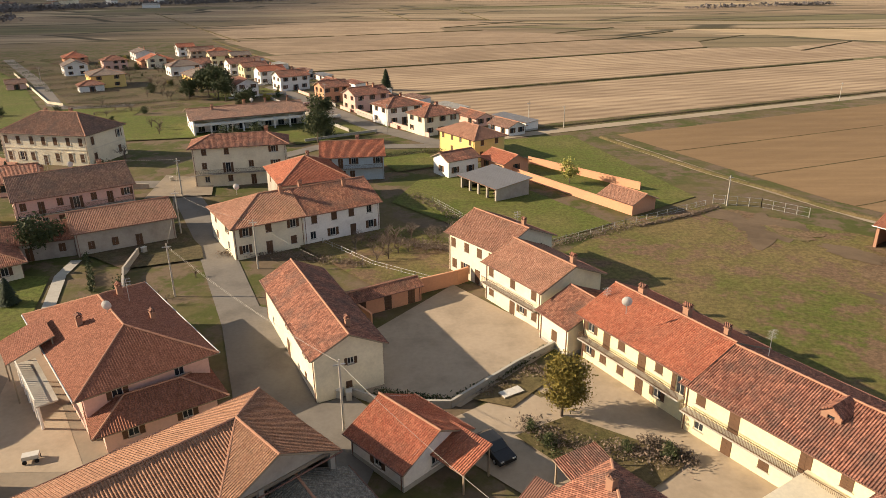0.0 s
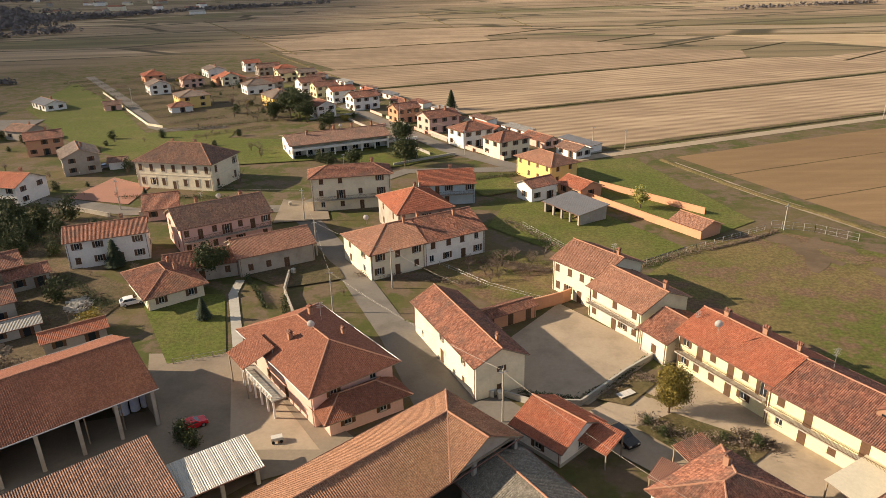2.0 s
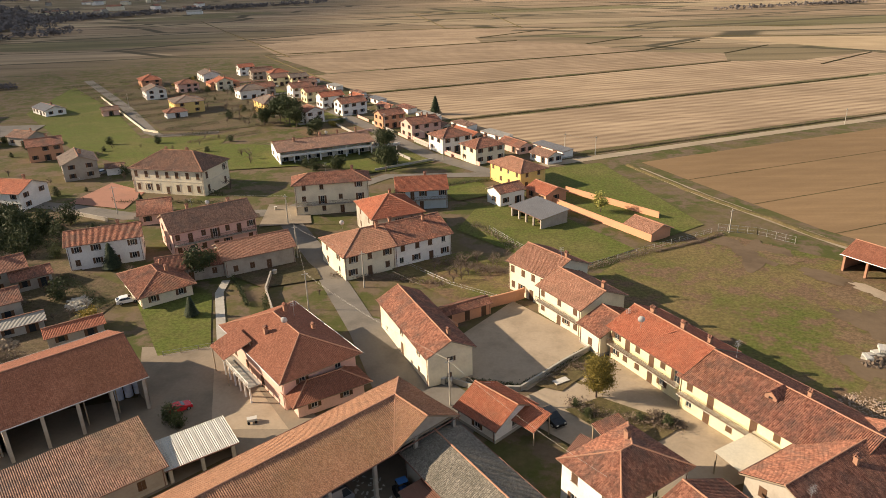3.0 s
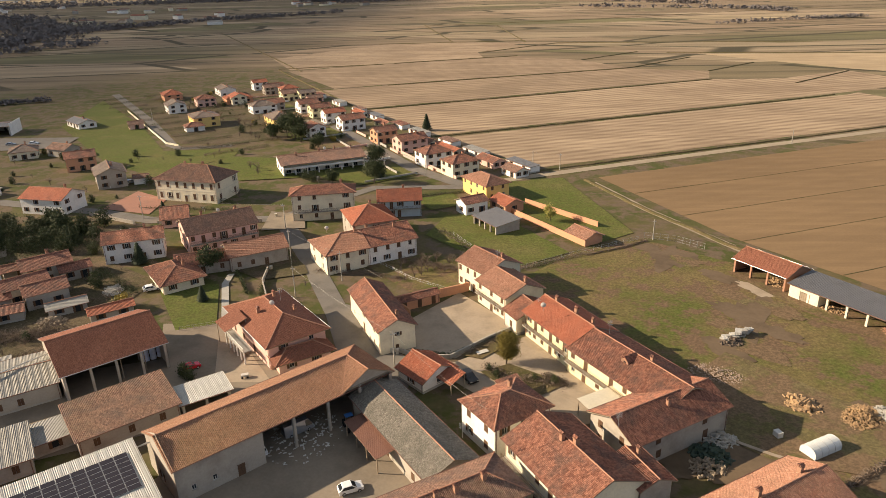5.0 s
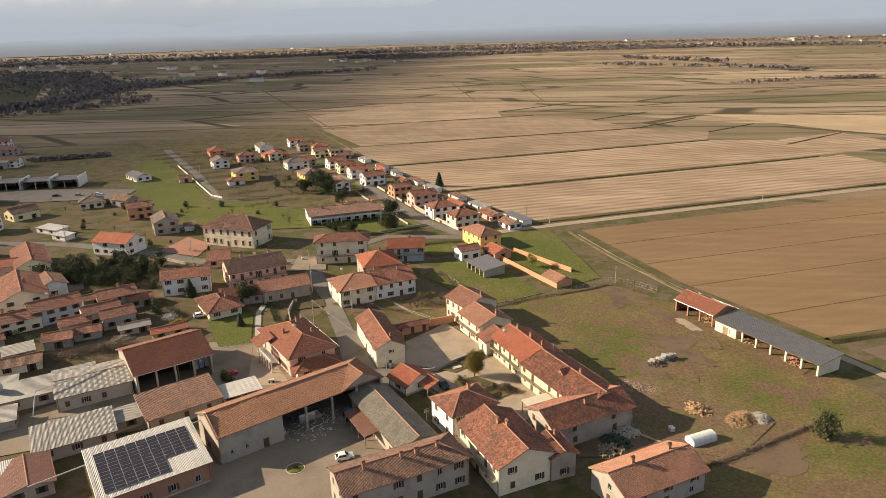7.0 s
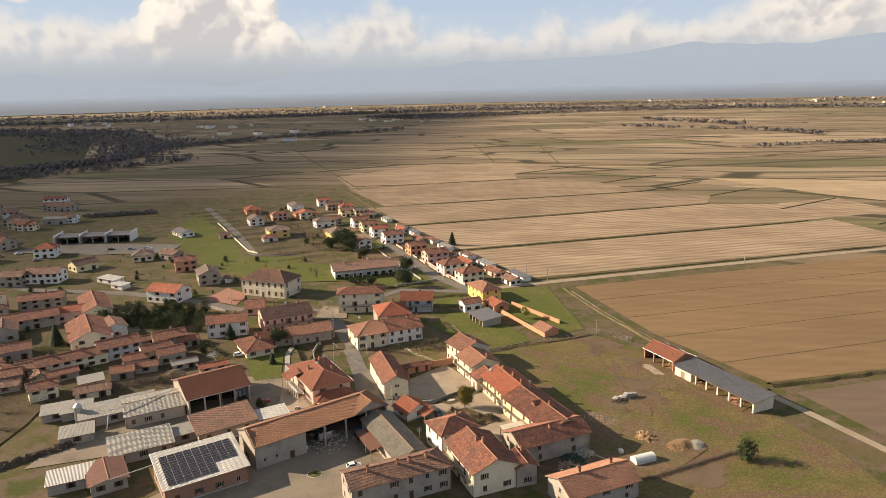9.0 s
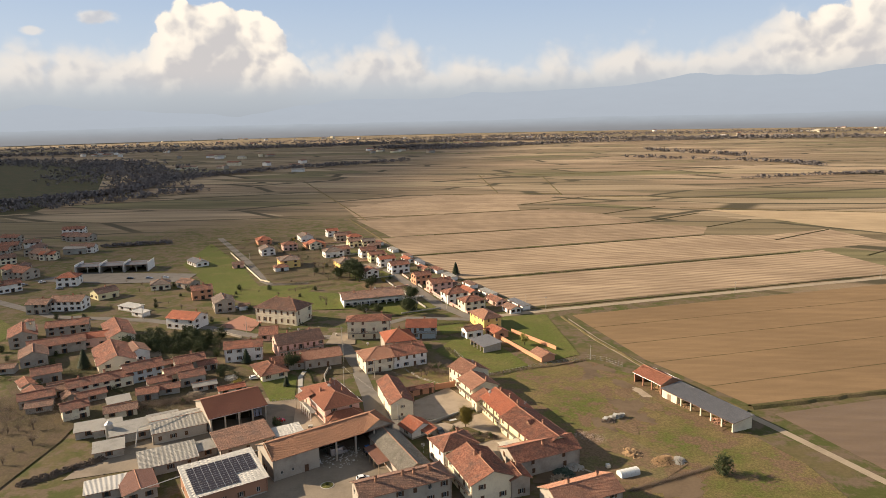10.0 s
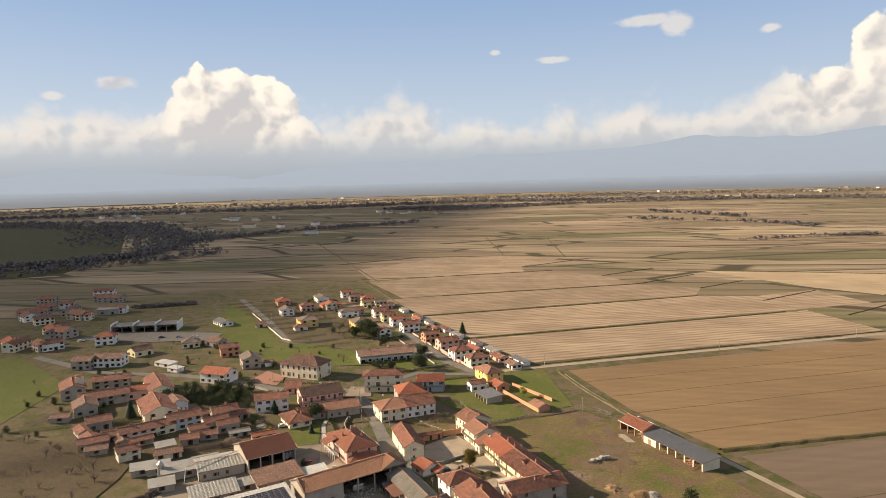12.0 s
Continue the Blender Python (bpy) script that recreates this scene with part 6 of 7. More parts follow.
for k, (x, y, s) in enumerate(spots):
    copy_thing(bare[k % 3], pose(x, y, 0, 0, 0, k * 71) @ Matrix.Scale(s, 4))


# far woods: rows of small leafless crowns
def far_wood(name, line, width, n, h, seed, label):
    rr = random.Random(seed)
    q = Mesh()
    for _ in range(n):
        k = rr.randrange(len(line) - 1)
        a, b = Vector(line[k]), Vector(line[k + 1])
        p = a.lerp(b, rr.random()) + Vector((rr.uniform(-1, 1), rr.uniform(-1, 1))) * width
        hh = h * rr.uniform(0.5, 1.15)
        for j in range(11):
            c = Vector((p.x + rr.gauss(0, hh * 0.28), p.y + rr.gauss(0, hh * 0.28), hh * rr.uniform(0.25, 0.8)))
            s = hh * rr.uniform(0.14, 0.3)
            a1, b1 = Vector((rr.gauss(0, 1), rr.gauss(0, 1), rr.gauss(0, 1))).normalized(), Vector((rr.gauss(0, 1), rr.gauss(0, 1), rr.gauss(0, 1))).normalized()
            q.face((c - a1 * s, c + b1 * s, c + a1 * s, c - b1 * s))
    solid(name, q, WOODS, label, "trees", "", "stuff")


WOODS = stained("far_winter_woods", (0.17, 0.152, 0.145), (0.115, 0.11, 0.11), 0.6, 0.95, 0.05, 0.005)
far_wood("woods", [(-652, 960), (-560, 1180), (-300, 1500)], 25, 420, 9, 1, "far line of leafless winter trees")
far_wood("woods", [(-590, 850), (-700, 1080), (-980, 1340), (-1120, 1560)], 60, 700, 9, 9, "far dark wood of leafless trees")
far_wood("woods", [(-690, 600), (-620, 680), (-575, 770), (-640, 1000)], 14, 420, 10, 10, "far dark hedge of leafless trees")
far_wood("woods", [(-2200, 1900), (-1000, 2500), (-300, 2950), (500, 2750), (1300, 2500)], 90, 2200, 15, 12, "far belt of winter woods")
far_wood("woods", [(-540, 2260), (-300, 2330), (40, 2420)], 40, 600, 13, 13, "far dark wood of leafless trees")
far_wood("woods", [(310, 1820), (480, 1490)], 6, 90, 12, 14, "far row of tall leafless trees")
far_wood("woods", [(-320, 352), (-275, 372)], 2.5, 130, 3.5, 15, "dark hedge across a field")
far_wood("woods", [(-700, 1000), (-1100, 1500), (-1700, 1700)], 120, 900, 11, 2, "far patch of leafless winter woods")
far_wood("woods", [(330, 930), (480, 985), (560, 1010)], 8, 160, 6, 3, "far hedge of leafless shrubs")
far_wood("woods", [(230, 1500), (480, 1300), (520, 1180)], 14, 160, 9, 4, "far row of leafless trees")
far_wood("woods", [(-400, 2100), (100, 2500), (900, 2700)], 60, 900, 11, 5, "far belt of winter woods")
far_wood("woods", [(-2600, 2600), (-900, 3300), (600, 3700), (2300, 3300)], 300, 2600, 11, 6, "far belt of winter woods")
far_wood("woods", [(-700, 500), (-560, 640), (-480, 820)], 30, 260, 8, 8, "far line of leafless winter trees")


# ---- walls, fences, poles ----
def garden_wall(line, h, mat, label, t=0.2, name="garden_wall", cap=True):
    q = Mesh()
    for a, b in zip(line, line[1:]):
        a, b = Vector(a), Vector(b)
        d = (b - a).normalized()
        s = Vector((-d.y, d.x)) * t / 2
        for z0, z1, k in ((0, h, 1.0), (h, h + 0.06, 1.5)) if cap else ((0, h, 1.0),):
            p = [a + s * k, a - s * k, b - s * k, b + s * k]
            lo, hi = [(*v, z0) for v in p], [(*v, z1) for v in p]
            for i in range(4):
                j = (i + 1) % 4
                q.face((lo[i], lo[j], hi[j], hi[i]))
            q.face(hi)
    return solid(name, q, mat, label, "wall")


def mesh_fence(line, h, label, gap=2.5, mat=None):
    root = thing("fence", line[0][0], line[0][1], 0, 0, label, "fence")
    o = Vector(line[0])
    rails = Mesh()
    for a, b in zip(line, line[1:]):
        a, b = Vector(a) - o, Vector(b) - o
        n = max(1, int((b - a).length / gap))
        for k in range(n + 1):
            p = a.lerp(b, k / n)
            pm = Mesh()
            pm.box(-0.05, 0.05, -0.05, 0.05, 0, h)
            part("post", pm, mat or STONE, root, "", pose(p.x, p.y, 0))
        for z in (0.15, h * 0.5, h - 0.05):
            rails.tube((a.x, a.y, z), (b.x, b.y, z), 0.022, None, 4)
    part("rail", rails, mat or METAL, root)
    return root


garden_wall([(17.5, 143.5), (26, 130.5), (35, 117)], 1.7, TERRA, "orange plastered garden wall")
garden_wall([(22.5, 153), (33, 141), (42.5, 130)], 1.7, TERRA, "orange plastered garden wall with low panels")
garden_wall([(-7.5, 72.5), (-10.5, 76.5)], 2.0, TERRA, "ochre courtyard wall")
garden_wall([(-1.5, 82.5), (3.6, 85.2), (5.2, 86.4)], 2.2, TERRA, "ochre courtyard wall with gate posts")
garden_wall([(-8.5, 57.6), (-4.5, 55.2), (2.0, 55.0), (9.5, 62.5), (14.5, 66.8)], 0.9, STONE, "low mossy stone wall along a courtyard")
garden_wall([(-8.0, 44.5), (-2.0, 36.5), (5.0, 27.5)], 1.1, STONE, "low rendered wall along the street")
garden_wall([(-43, 67.5), (-39, 73.0), (-46, 90), (-47, 98)], 1.3, GREY, "low street wall beside the villa garden")
garden_wall([(-200, 332), (-168, 287), (-139, 246), (-131, 241)], 0.9, CREAM, "pale garden wall along a lane")
row_line = [Vector(p) for p in ((-10, 194), (-27, 222), (-46, 255), (-64, 286), (-84, 321), (-120, 384))]
for a, b in zip(row_line, row_line[1:]):
    n = max(1, int((b - a).length / 12))
    for k in range(n):
        garden_wall([a.lerp(b, (k + 0.04) / n), a.lerp(b, (k + 0.72) / n)], 1.0, (PINK, STONE, CREAM)[k % 3], "low plastered garden wall beside a street gate", name="garden_wall")
garden_wall([(-1, 182), (-13, 200), (-29, 228)], 1.3, PINK, "pale pink garden wall along a street")
garden_wall([(-24, 190), (-40, 216), (-60, 250)], 1.1, STONE, "concrete garden wall along a street")
garden_wall([(-93, 135), (-75, 135.5), (-60, 136)], 1.1, GREY, "low wall along the village street")
garden_wall([(-120, 144), (-100, 134.5)], 1.0, GREY, "low wall along the village street")
for k in range(9):
    x, y = -16 - 13.5 * k, 190 + 24 * k
    garden_wall([along(x, y, 0, 0, 33), along(x, y, -22, 0, 33)], 0.9, (STONE, WHITE, PINK)[k % 3], "low garden wall between house plots")
mesh_fence([(15, 97), (34, 109), (52, 119.5)], 1.2, "thin post fence along a meadow")
mesh_fence([(54, 121), (62, 118), (68, 112)], 1.8, "field gate fence of thin posts", 2.0)
mesh_fence([(-57, 66), (-49, 69)], 1.0, "low garden fence of thin rails")
mesh_fence([(-20, 104), (-9, 92), (2, 84.5)], 1.1, "garden fence of thin rails")
mesh_fence([(0, 124), (14, 98)], 1.1, "garden fence of thin posts")

POLE = stained("pole_concrete", (0.42, 0.39, 0.33), (0.3, 0.27, 0.22), 0.4)
poles = []
for x, y, h in ((27.9, 194.7, 7.5), (38.1, 193.7, 6.5), (56.1, 119.5, 6.0), (-8.5, 51.5, 8.0), (-26.5, 92, 8.0), (-35.8, 82.5, 8.0), (-43.5, 107.5, 8.0), (-51, 130, 8.0), (-13, 190, 8.0), (-37, 233, 8.0), (-28, 186, 7.0), (-62, 275, 8.0), (-100, 140, 8.0), (-165, 160, 8.0), (140, 232, 6.5), (230, 270, 6.5), (-170, 300, 7.0)):
    root = thing("utility_pole", x, y, 0, 20, "slim concrete utility pole with crossarm", "utility pole", "utility poles")
    q = Mesh()
    q.tube((0, 0, -0.2), (0, 0, h), 0.15, 0.09, 8)
    part("pole", q, POLE, root)
    q = Mesh()
    q.box(-0.6, 0.6, -0.05, 0.05, h - 0.6, h - 0.5)
    part("crossarm", q, METAL, root)
    poles.append((x, y, h))


def cable(a, b, sag, r=0.014):
    q = Mesh()
    a, b = Vector(a), Vector(b)
    last = a
    for k in range(1, 15):
        f = k / 14
        p = a.lerp(b, f) - Vector((0, 0, 4 * sag * f * (1 - f)))
        q.tube(last, p, r, None, 4)
        last = p
    solid("overhead_cable", q, STONE, "grey overhead cable between poles", "cable", "overhead cables")


for a, b in ((3, 5), (5, 6), (6, 7), (4, 6), (8, 9), (9, 11), (0, 1), (12, 7)):
    cable((poles[a][0], poles[a][1], poles[a][2] - 0.3), (poles[b][0], poles[b][1], poles[b][2] - 0.3), 0.8)
cable((-36, 82.5, 7.7), (-8.5, 51.5, 7.7), 0.9)
cable((-8.5, 51.5, 7.6), (9, 27, 8.0), 0.7, 0.02)
cable((-26.5, 92, 7.6), (-14, 77, 7.6), 0.3)


# ---- vehicles ----
def car(x, y, ang, paint, label, L=4.2, W=1.75, H=1.45, van=False):
    root = thing("van" if van else "car", x, y, 0.06, ang, label, "van" if van else "car")
    l, w = L / 2, W / 2
    low = 0.32
    if van:
        prof = [(-l, low), (l, low), (l, 0.95), (l - 0.15, 1.05), (l - 0.9, H), (-l + 0.05, H), (-l, H - 0.15)]
        glass = [(l - 0.28, 1.15), (l - 0.86, H - 0.1), (l - 1.5, H - 0.1), (l - 1.5, 1.15)]
    else:
        prof = [(-l, low), (l, low), (l, 0.72), (l - 0.12, 0.8), (l * 0.42, 0.95), (l * 0.08, H), (-l * 0.62, H - 0.03), (-l * 0.92, 1.0), (-l, 0.92)]
        glass = [(l * 0.36, 0.98), (l * 0.06, H - 0.08), (-l * 0.58, H - 0.1), (-l * 0.8, 1.0)]
    q = Mesh()
    taper = lambda z: w * (1.0 if z < 0.98 else 1.0 - 0.16 * (z - 0.98) / 0.5)
    for (x0, z0), (x1, z1) in zip(prof, prof[1:] + prof[:1]):
        q.face(((x0, -taper(z0), z0), (x1, -taper(z1), z1), (x1, taper(z1), z1), (x0, taper(z0), z0)))
    q.face([(a, -taper(b), b) for a, b in prof]), q.face([(a, taper(b), b) for a, b in prof][::-1])
    body = part("body", q, paint, root)
    for s in (-1, 1):
        g = Mesh()
        g.face([(a, s * (taper(b) + 0.012), b) for a, b in (glass if s > 0 else glass[::-1])])
        part("side_window", g, GLASS, body)
    g = Mesh()
    if not van:
        a, b = prof[4], prof[5]
        g.face([(a[0] + 0.02, -w * 0.82, a[1] + 0.02), (b[0] + 0.03, -w * 0.74, b[1] - 0.02), (b[0] + 0.03, w * 0.74, b[1] - 0.02), (a[0] + 0.02, w * 0.82, a[1] + 0.02)][::-1])
        part("windscreen", g, GLASS, body)
        r = Mesh()
        a, b = prof[6], prof[7]
        r.face([(a[0] - 0.02, -w * 0.74, a[1] - 0.03), (b[0] - 0.02, -w * 0.8, b[1] + 0.04), (b[0] - 0.02, w * 0.8, b[1] + 0.04), (a[0] - 0.02, w * 0.74, a[1] - 0.03)])
        part("rear_window", r, GLASS, body)
    else:
        g.face([(l - 0.16, -w * 0.85, 1.08), (l - 0.87, -w * 0.8, H - 0.06), (l - 0.87, w * 0.8, H - 0.06), (l - 0.16, w * 0.85, 1.08)][::-1])
        part("windscreen", g, GLASS, body)
    for s in (-1, 1):
        k = Mesh()
        k.box(l - 0.05, l + 0.015, s * w * 0.7 - 0.18, s * w * 0.7 + 0.18, 0.62, 0.76)
        part("headlight", k, FRAME, body)
        for fx in (-0.62, 0.62):
            t = Mesh()
            t.tube((fx * l, s * (w - 0.2), 0.31), (fx * l, s * (w + 0.01), 0.31), 0.31, None, 14)
            wheel = part("wheel", t, RUBBER, root)
            t = Mesh()
            t.tube((fx * l, s * (w + 0.0), 0.31), (fx * l, s * (w + 0.025), 0.31), 0.19, None, 10)
            part("rim", t, METAL, wheel)
    return root


car(5.8, 47.8, -60, CARBLACK, "shiny black car parked in a shaded yard", 4.5, 1.85, 1.5)
car(-11.0, 17.6, 25, CARWHITE, "small white hatchback parked in a farmyard", 3.7, 1.6, 1.5)
car(-22.3, 31.4, 40, CARGREY, "grey panel van parked by a barn", 5.2, 1.95, 2.2, True)
car(-27.5, 26.2, -50, CARWHITE, "small white van parked in front of a barn", 4.2, 1.7, 1.8, True)
car(-48.2, 50.6, 40, CARRED, "small red covered car behind a shrub", 3.4, 1.5, 1.3)
for x, y, a, p, c in ((-72.5, 86.5, 30, CARWHITE, "white"), (-127.5, 176, 40, CARWHITE, "white"), (-124, 181, 40, CARGREY, "silver"), (-137.5, 120, 45, CARRED, "red"), (-280, 232, 60, CARWHITE, "white"), (-286, 224, 60, CARGREY, "silver"), (-256, 217, 60, CARGREY, "silver"), (-227, 245, 10, CARBLACK, "black"), (-215, 247, 10, CARGREY, "silver"), (-205, 249, 10, CARWHITE, "white")):
    car(x, y, a, p, c + " car parked beside a house")


# ---- additions to houses ----
def canopy(x, y, L, W, ang, h, tile, label, pitch=0.15, posts=3, name="canopy"):
    root = thing(name, x, y, 0, ang, label, "canopy")
    planes, _, _, _ = roof_planes(L, W, 0.2, h, pitch, "mono")
    part("roof", roof_mesh(planes, False, thick=0.1), [tile, WOODL], root)
    for k in range(posts + 1):
        for s in (-1, 1):
            q = Mesh()
            q.box(-0.07, 0.07, -0.07, 0.07, 0, h + (pitch * W if s > 0 else 0) - 0.05)
            part("post", q, WOODL, root, "", pose(-L / 2 + L * k / posts, s * (W / 2 - 0.1), 0))
    return root


canopy(-8.8, 27.2, 11.0, 4.8, -55, 3.0, RUST, "rusty brown sheet canopy beside a barn", 0.12)
canopy(2.3, 45.2, 4.6, 3.4, -45.6, 2.3, RED, "small red-tiled porch on a garage", 0.3, 1)
canopy(-58.6, 52.0, 8.5, 5.4, 42, 4.5, RUST, "brown sheet porch in front of an open barn", 0.15, 2)
canopy(29.9, 37.0, 9.5, 5.2, 31.5, 2.9, TRIM, "white corrugated sheet canopy against a house", 0.1, 2)
canopy(13.4, 43.2, 4.4, 3.2, 30, 1.9, OLD, "small garden shed roof with old tiles", 0.2, 1)
canopy(9.5, 38.6, 4.6, 3.0, -40, 2.0, RUST, "small lean-to with rusty red roof", 0.2, 1)


def dish(x, y, z, ang, r=0.55):
    root = thing("satellite_dish", x, y, z, ang, "round white satellite dish on a roof", "satellite dish", "satellite dishes")
    q = Mesh()
    n = 14
    for ring in range(3):
        r0, r1 = r * ring / 3, r * (ring + 1) / 3
        for k in range(n):
            a0, a1 = 2 * math.pi * k / n, 2 * math.pi * (k + 1) / n
            pt = lambda rr, a: (rr * math.cos(a), 0.35 * rr * rr / r, rr * math.sin(a) + 0.5)
            q.face((pt(r0, a0), pt(r1, a0), pt(r1, a1), pt(r0, a1)))
    d = part("reflector", q, FRAME, root)
    q = Mesh()
    q.tube((0, 0.1, -0.9), (0, 0.1, 0.5), 0.04, None, 6)
    part("mast", q, METAL, root)
    q = Mesh()
    q.tube((0, 0, 0.2), (0, -r * 0.9, 0.45), 0.02, None, 5)
    part("arm", q, METAL, d)


for x, y, z, a in ((20.3, 59.2, 9.2, -10), (-34.6, 61.9, 8.3, 0), (-32.8, 106.6, 8.2, 0), (-67, 120, 9.0, 10), (29.5, 53.5, 5.2, -30), (-118, 82, 8, 0), (-54, 202, 7.2, 0)):
    dish(x, y, z, a)


def antenna(x, y, z, h=2.2):
    root = thing("tv_antenna", x, y, z, 25, "thin metal television antenna on a roof", "antenna", "tv antennas")
    q = Mesh()
    q.tube((0, 0, -0.6), (0, 0, h), 0.03, None, 5)
    part("mast", q, METAL, root)
    for k in range(3):
        q = Mesh()
        zz = h - 0.15 - 0.35 * k
        q.box(-0.5, 0.5, -0.015, 0.015, zz, zz + 0.03)
        boom = part("boom", q, METAL, root)
        for j in range(4):
            e = Mesh()
            e.box(-0.42 + 0.26 * j, -0.4 + 0.26 * j, -0.28, 0.28, zz, zz + 0.02)
            part("element", e, METAL, boom)


for x, y, z in ((32.0, 52.0, 8.0), (20.0, 66.0, 6.0), (5.5, 20.0, 8.5), (-43, 143, 10.5), (-70, 118, 9), (-34, 66, 8.0), (12, 86, 8.5), (28, 22, 9)):
    antenna(x, y, z)

# dormer with an arched opening on the long yellow house
root = thing("dormer", 34.0, 43.5, 5.9, -57.4, "brick dormer with arched opening on a tiled roof", "dormer")
q = Mesh()
wall_grid(q, (-0.85, -1.1), (1, 0), 1.7, 0, 1.5, [(0.55, 1.15, 0.4, 1.2)])
q.face(((-0.85, -1.1, 1.5), (0.85, -1.1, 1.5), (0, -1.1, 2.1)))
q.box(-0.85, -0.7, -1.095, 1.4, 0, 1.5), q.box(0.7, 0.85, -1.095, 1.4, 0, 1.5)
part("wall", q, BRICKY, root)
q = Mesh()
q.box(-0.3, 0.3, -0.97, -0.94, 0.4, 1.2)
part("pane", q, GLASS, root)
q = Mesh()
for s in (-1, 1):
    q.face(((s * 1.05, -1.3, 1.4), (0, -1.3, 2.2), (0, 1.5, 2.2), (s * 1.05, 1.5, 1.4)), 0, [(0, 0), (0, 1.3), (2.8, 1.3), (2.8, 0)])
    q.face(((s * 1.05, -1.3, 1.28), (0, -1.3, 2.08), (0, 1.5, 2.08), (s * 1.05, 1.5, 1.28)), 0)
    q.face(((s * 1.05, -1.3, 1.28), (s * 1.05, -1.3, 1.4), (0, -1.3, 2.2), (0, -1.3, 2.08)))
part("roof", q, OLD, root)

# solar panels on the white barn
def solar_field(cx, cy, ang, z, pitch, nx, ny):
    base = pose(cx, cy, z, 0, 0, ang) @ pose(0, 0, 0, math.degrees(math.atan(pitch)))
    root = thing("solar_array", cx, cy, z, ang, "array of dark solar panels on a white roof", "solar panels")
    root.matrix_basis = base
    q = Mesh()
    q.box(-0.92, 0.92, -0.48, 0.48, 0, 0.05, 1)
    q.box(-0.88, 0.88, -0.45, 0.45, 0.05, 0.056, 0)
    me = q.data("solar_panel", [SOLAR, METAL])
    for i in range(nx):
        for j in range(ny):
            if i > nx - 4 and j < 4:
                continue
            part("solar_panel", me, None, root, "", pose((i - (nx - 1) / 2) * 1.9, (j - (ny - 1) / 2) * 1.0, 0.12))


solar_field(-46.6, 8.0, 40.4, 4.5 + 0.12 * 7.0, 0.12, 9, 12)

# the long hay barn, with a gabled cross wing at its end
barn = house("barn", "long hay barn with weathered orange tile roof and open front", -25.4, 31.5, 38.3, 11.8, 43.7, 6.5, wall=GREY, tile=BARN, roof="cross", hip=5.4, pitch=0.5, near=True, open_front=True, posts=6,
             floors=1, cols=3, ends=1, chimneys=(), doors=0, category="barn", over=0.4)
q = Mesh()
q.face([(8.9, -5.7, 6.2), (18.9, -5.7, 6.2), (13.9, -5.7, 8.7)]), q.face([(18.9, -5.5, 6.2), (8.9, -5.5, 6.2), (13.9, -5.5, 8.7)])
q.face([(8.9, -5.7, 6.2), (8.9, -5.5, 6.2), (18.9, -5.5, 6.2), (18.9, -5.7, 6.2)])
part("gable_wall", q, GREY, barn)
q = Mesh()
wall_grid(q, (-19.1, -5.95), (1, 0), 13.6, 0, 6.2, [(2.0, 2.7, 1.6, 2.5), (5.2, 5.9, 1.6, 2.5), (9.0, 10.2, 0.05, 2.2)], 0.2)
q.face([(-5.5, -5.95, 0), (-5.5, -5.6, 0), (-5.5, -5.6, 6.2), (-5.5, -5.95, 6.2)])
part("front_wall", q, GREY, barn, "stained plastered front wall of the closed bays")
for cx, z0, ww, hh in ((-16.75, 1.6, 0.7, 0.9), (-13.55, 1.6, 0.7, 0.9), (-9.5, 0.05, 1.2, 2.15)):
    add_window(barn, cx, -5.95, z0, 0, ww, hh, 1 if z0 < 1 else 0, WOOD, z0 < 1)


def pipe(points, r, label):
    q = Mesh()
    for a, b in zip(points, points[1:]):
        q.tube(a, b, r, None, 8)
    solid("roof_pipe", q, FRAME, label, "pipe")


pipe([(-64.4, -1.5, 5.0), (-56.8, 5.1, 5.6), (-44.7, 18.2, 5.8), (-40.4, 23.0, 5.4)], 0.13, "long white pipe carried over farm roofs")
pipe([(-84.9, 27.5, 1.0), (-86.2, 31.3, 5.2), (-80.7, 38.1, 5.2), (-74.0, 47.6, 5.2)], 0.13, "long white pipe carried over farm roofs")

# laundry in front of the yellow house
for x, y, w, h, mat, label in ((20.4, 61.4, 2.6, 1.6, FRAME, "white bed sheet hung to dry"), (21.2, 59.9, 0.6, 0.9, CARRED, "pink cloth hung on a line"), (21.6, 59.1, 0.7, 1.0, BRIGHT, "yellow cloth hung on a line"), (22.6, 57.3, 2.2, 1.5, FRAME, "white bed sheet hung to dry")):
    q = Mesh()
    n = 10
    for k in range(n):
        x0, x1 = -w / 2 + w * k / n, -w / 2 + w * (k + 1) / n
        y0, y1 = 0.06 * math.sin(k * 1.9), 0.06 * math.sin((k + 1) * 1.9)
        q.face(((x0, y0, 0.6), (x1, y1, 0.6), (x1, y1 * 0.4, 0.6 + h), (x0, y0 * 0.4, 0.6 + h)))
        q.face(((x0, y0 + 0.015, 0.6), (x0, y0 * 0.4 + 0.015, 0.6 + h), (x1, y1 * 0.4 + 0.015, 0.6 + h), (x1, y1 + 0.015, 0.6)))
    solid("laundry", q, mat, label + " on a clothes line", "laundry", "laundry", "", pose(x, y, 0.5, 0, 0, -60))

TARP = stained("bale_wrap", (0.55, 0.60, 0.72), (0.35, 0.42, 0.60), 0.6, 0.5, 2.0, 1.2)
for k in range(6):
    q = Mesh()
    q.tube((0, 0, 0), (0, 0, 1.2), 0.62, 0.6, 14)
    solid("wrapped_bale", q, TARP, "blue and white wrapped bale under a porch", "bale", "wrapped bales", "", pose(-58.6 + 1.0 * (k % 3), 53.6 + 0.95 * (k % 3), 0.07 + 1.21 * (k // 3)))

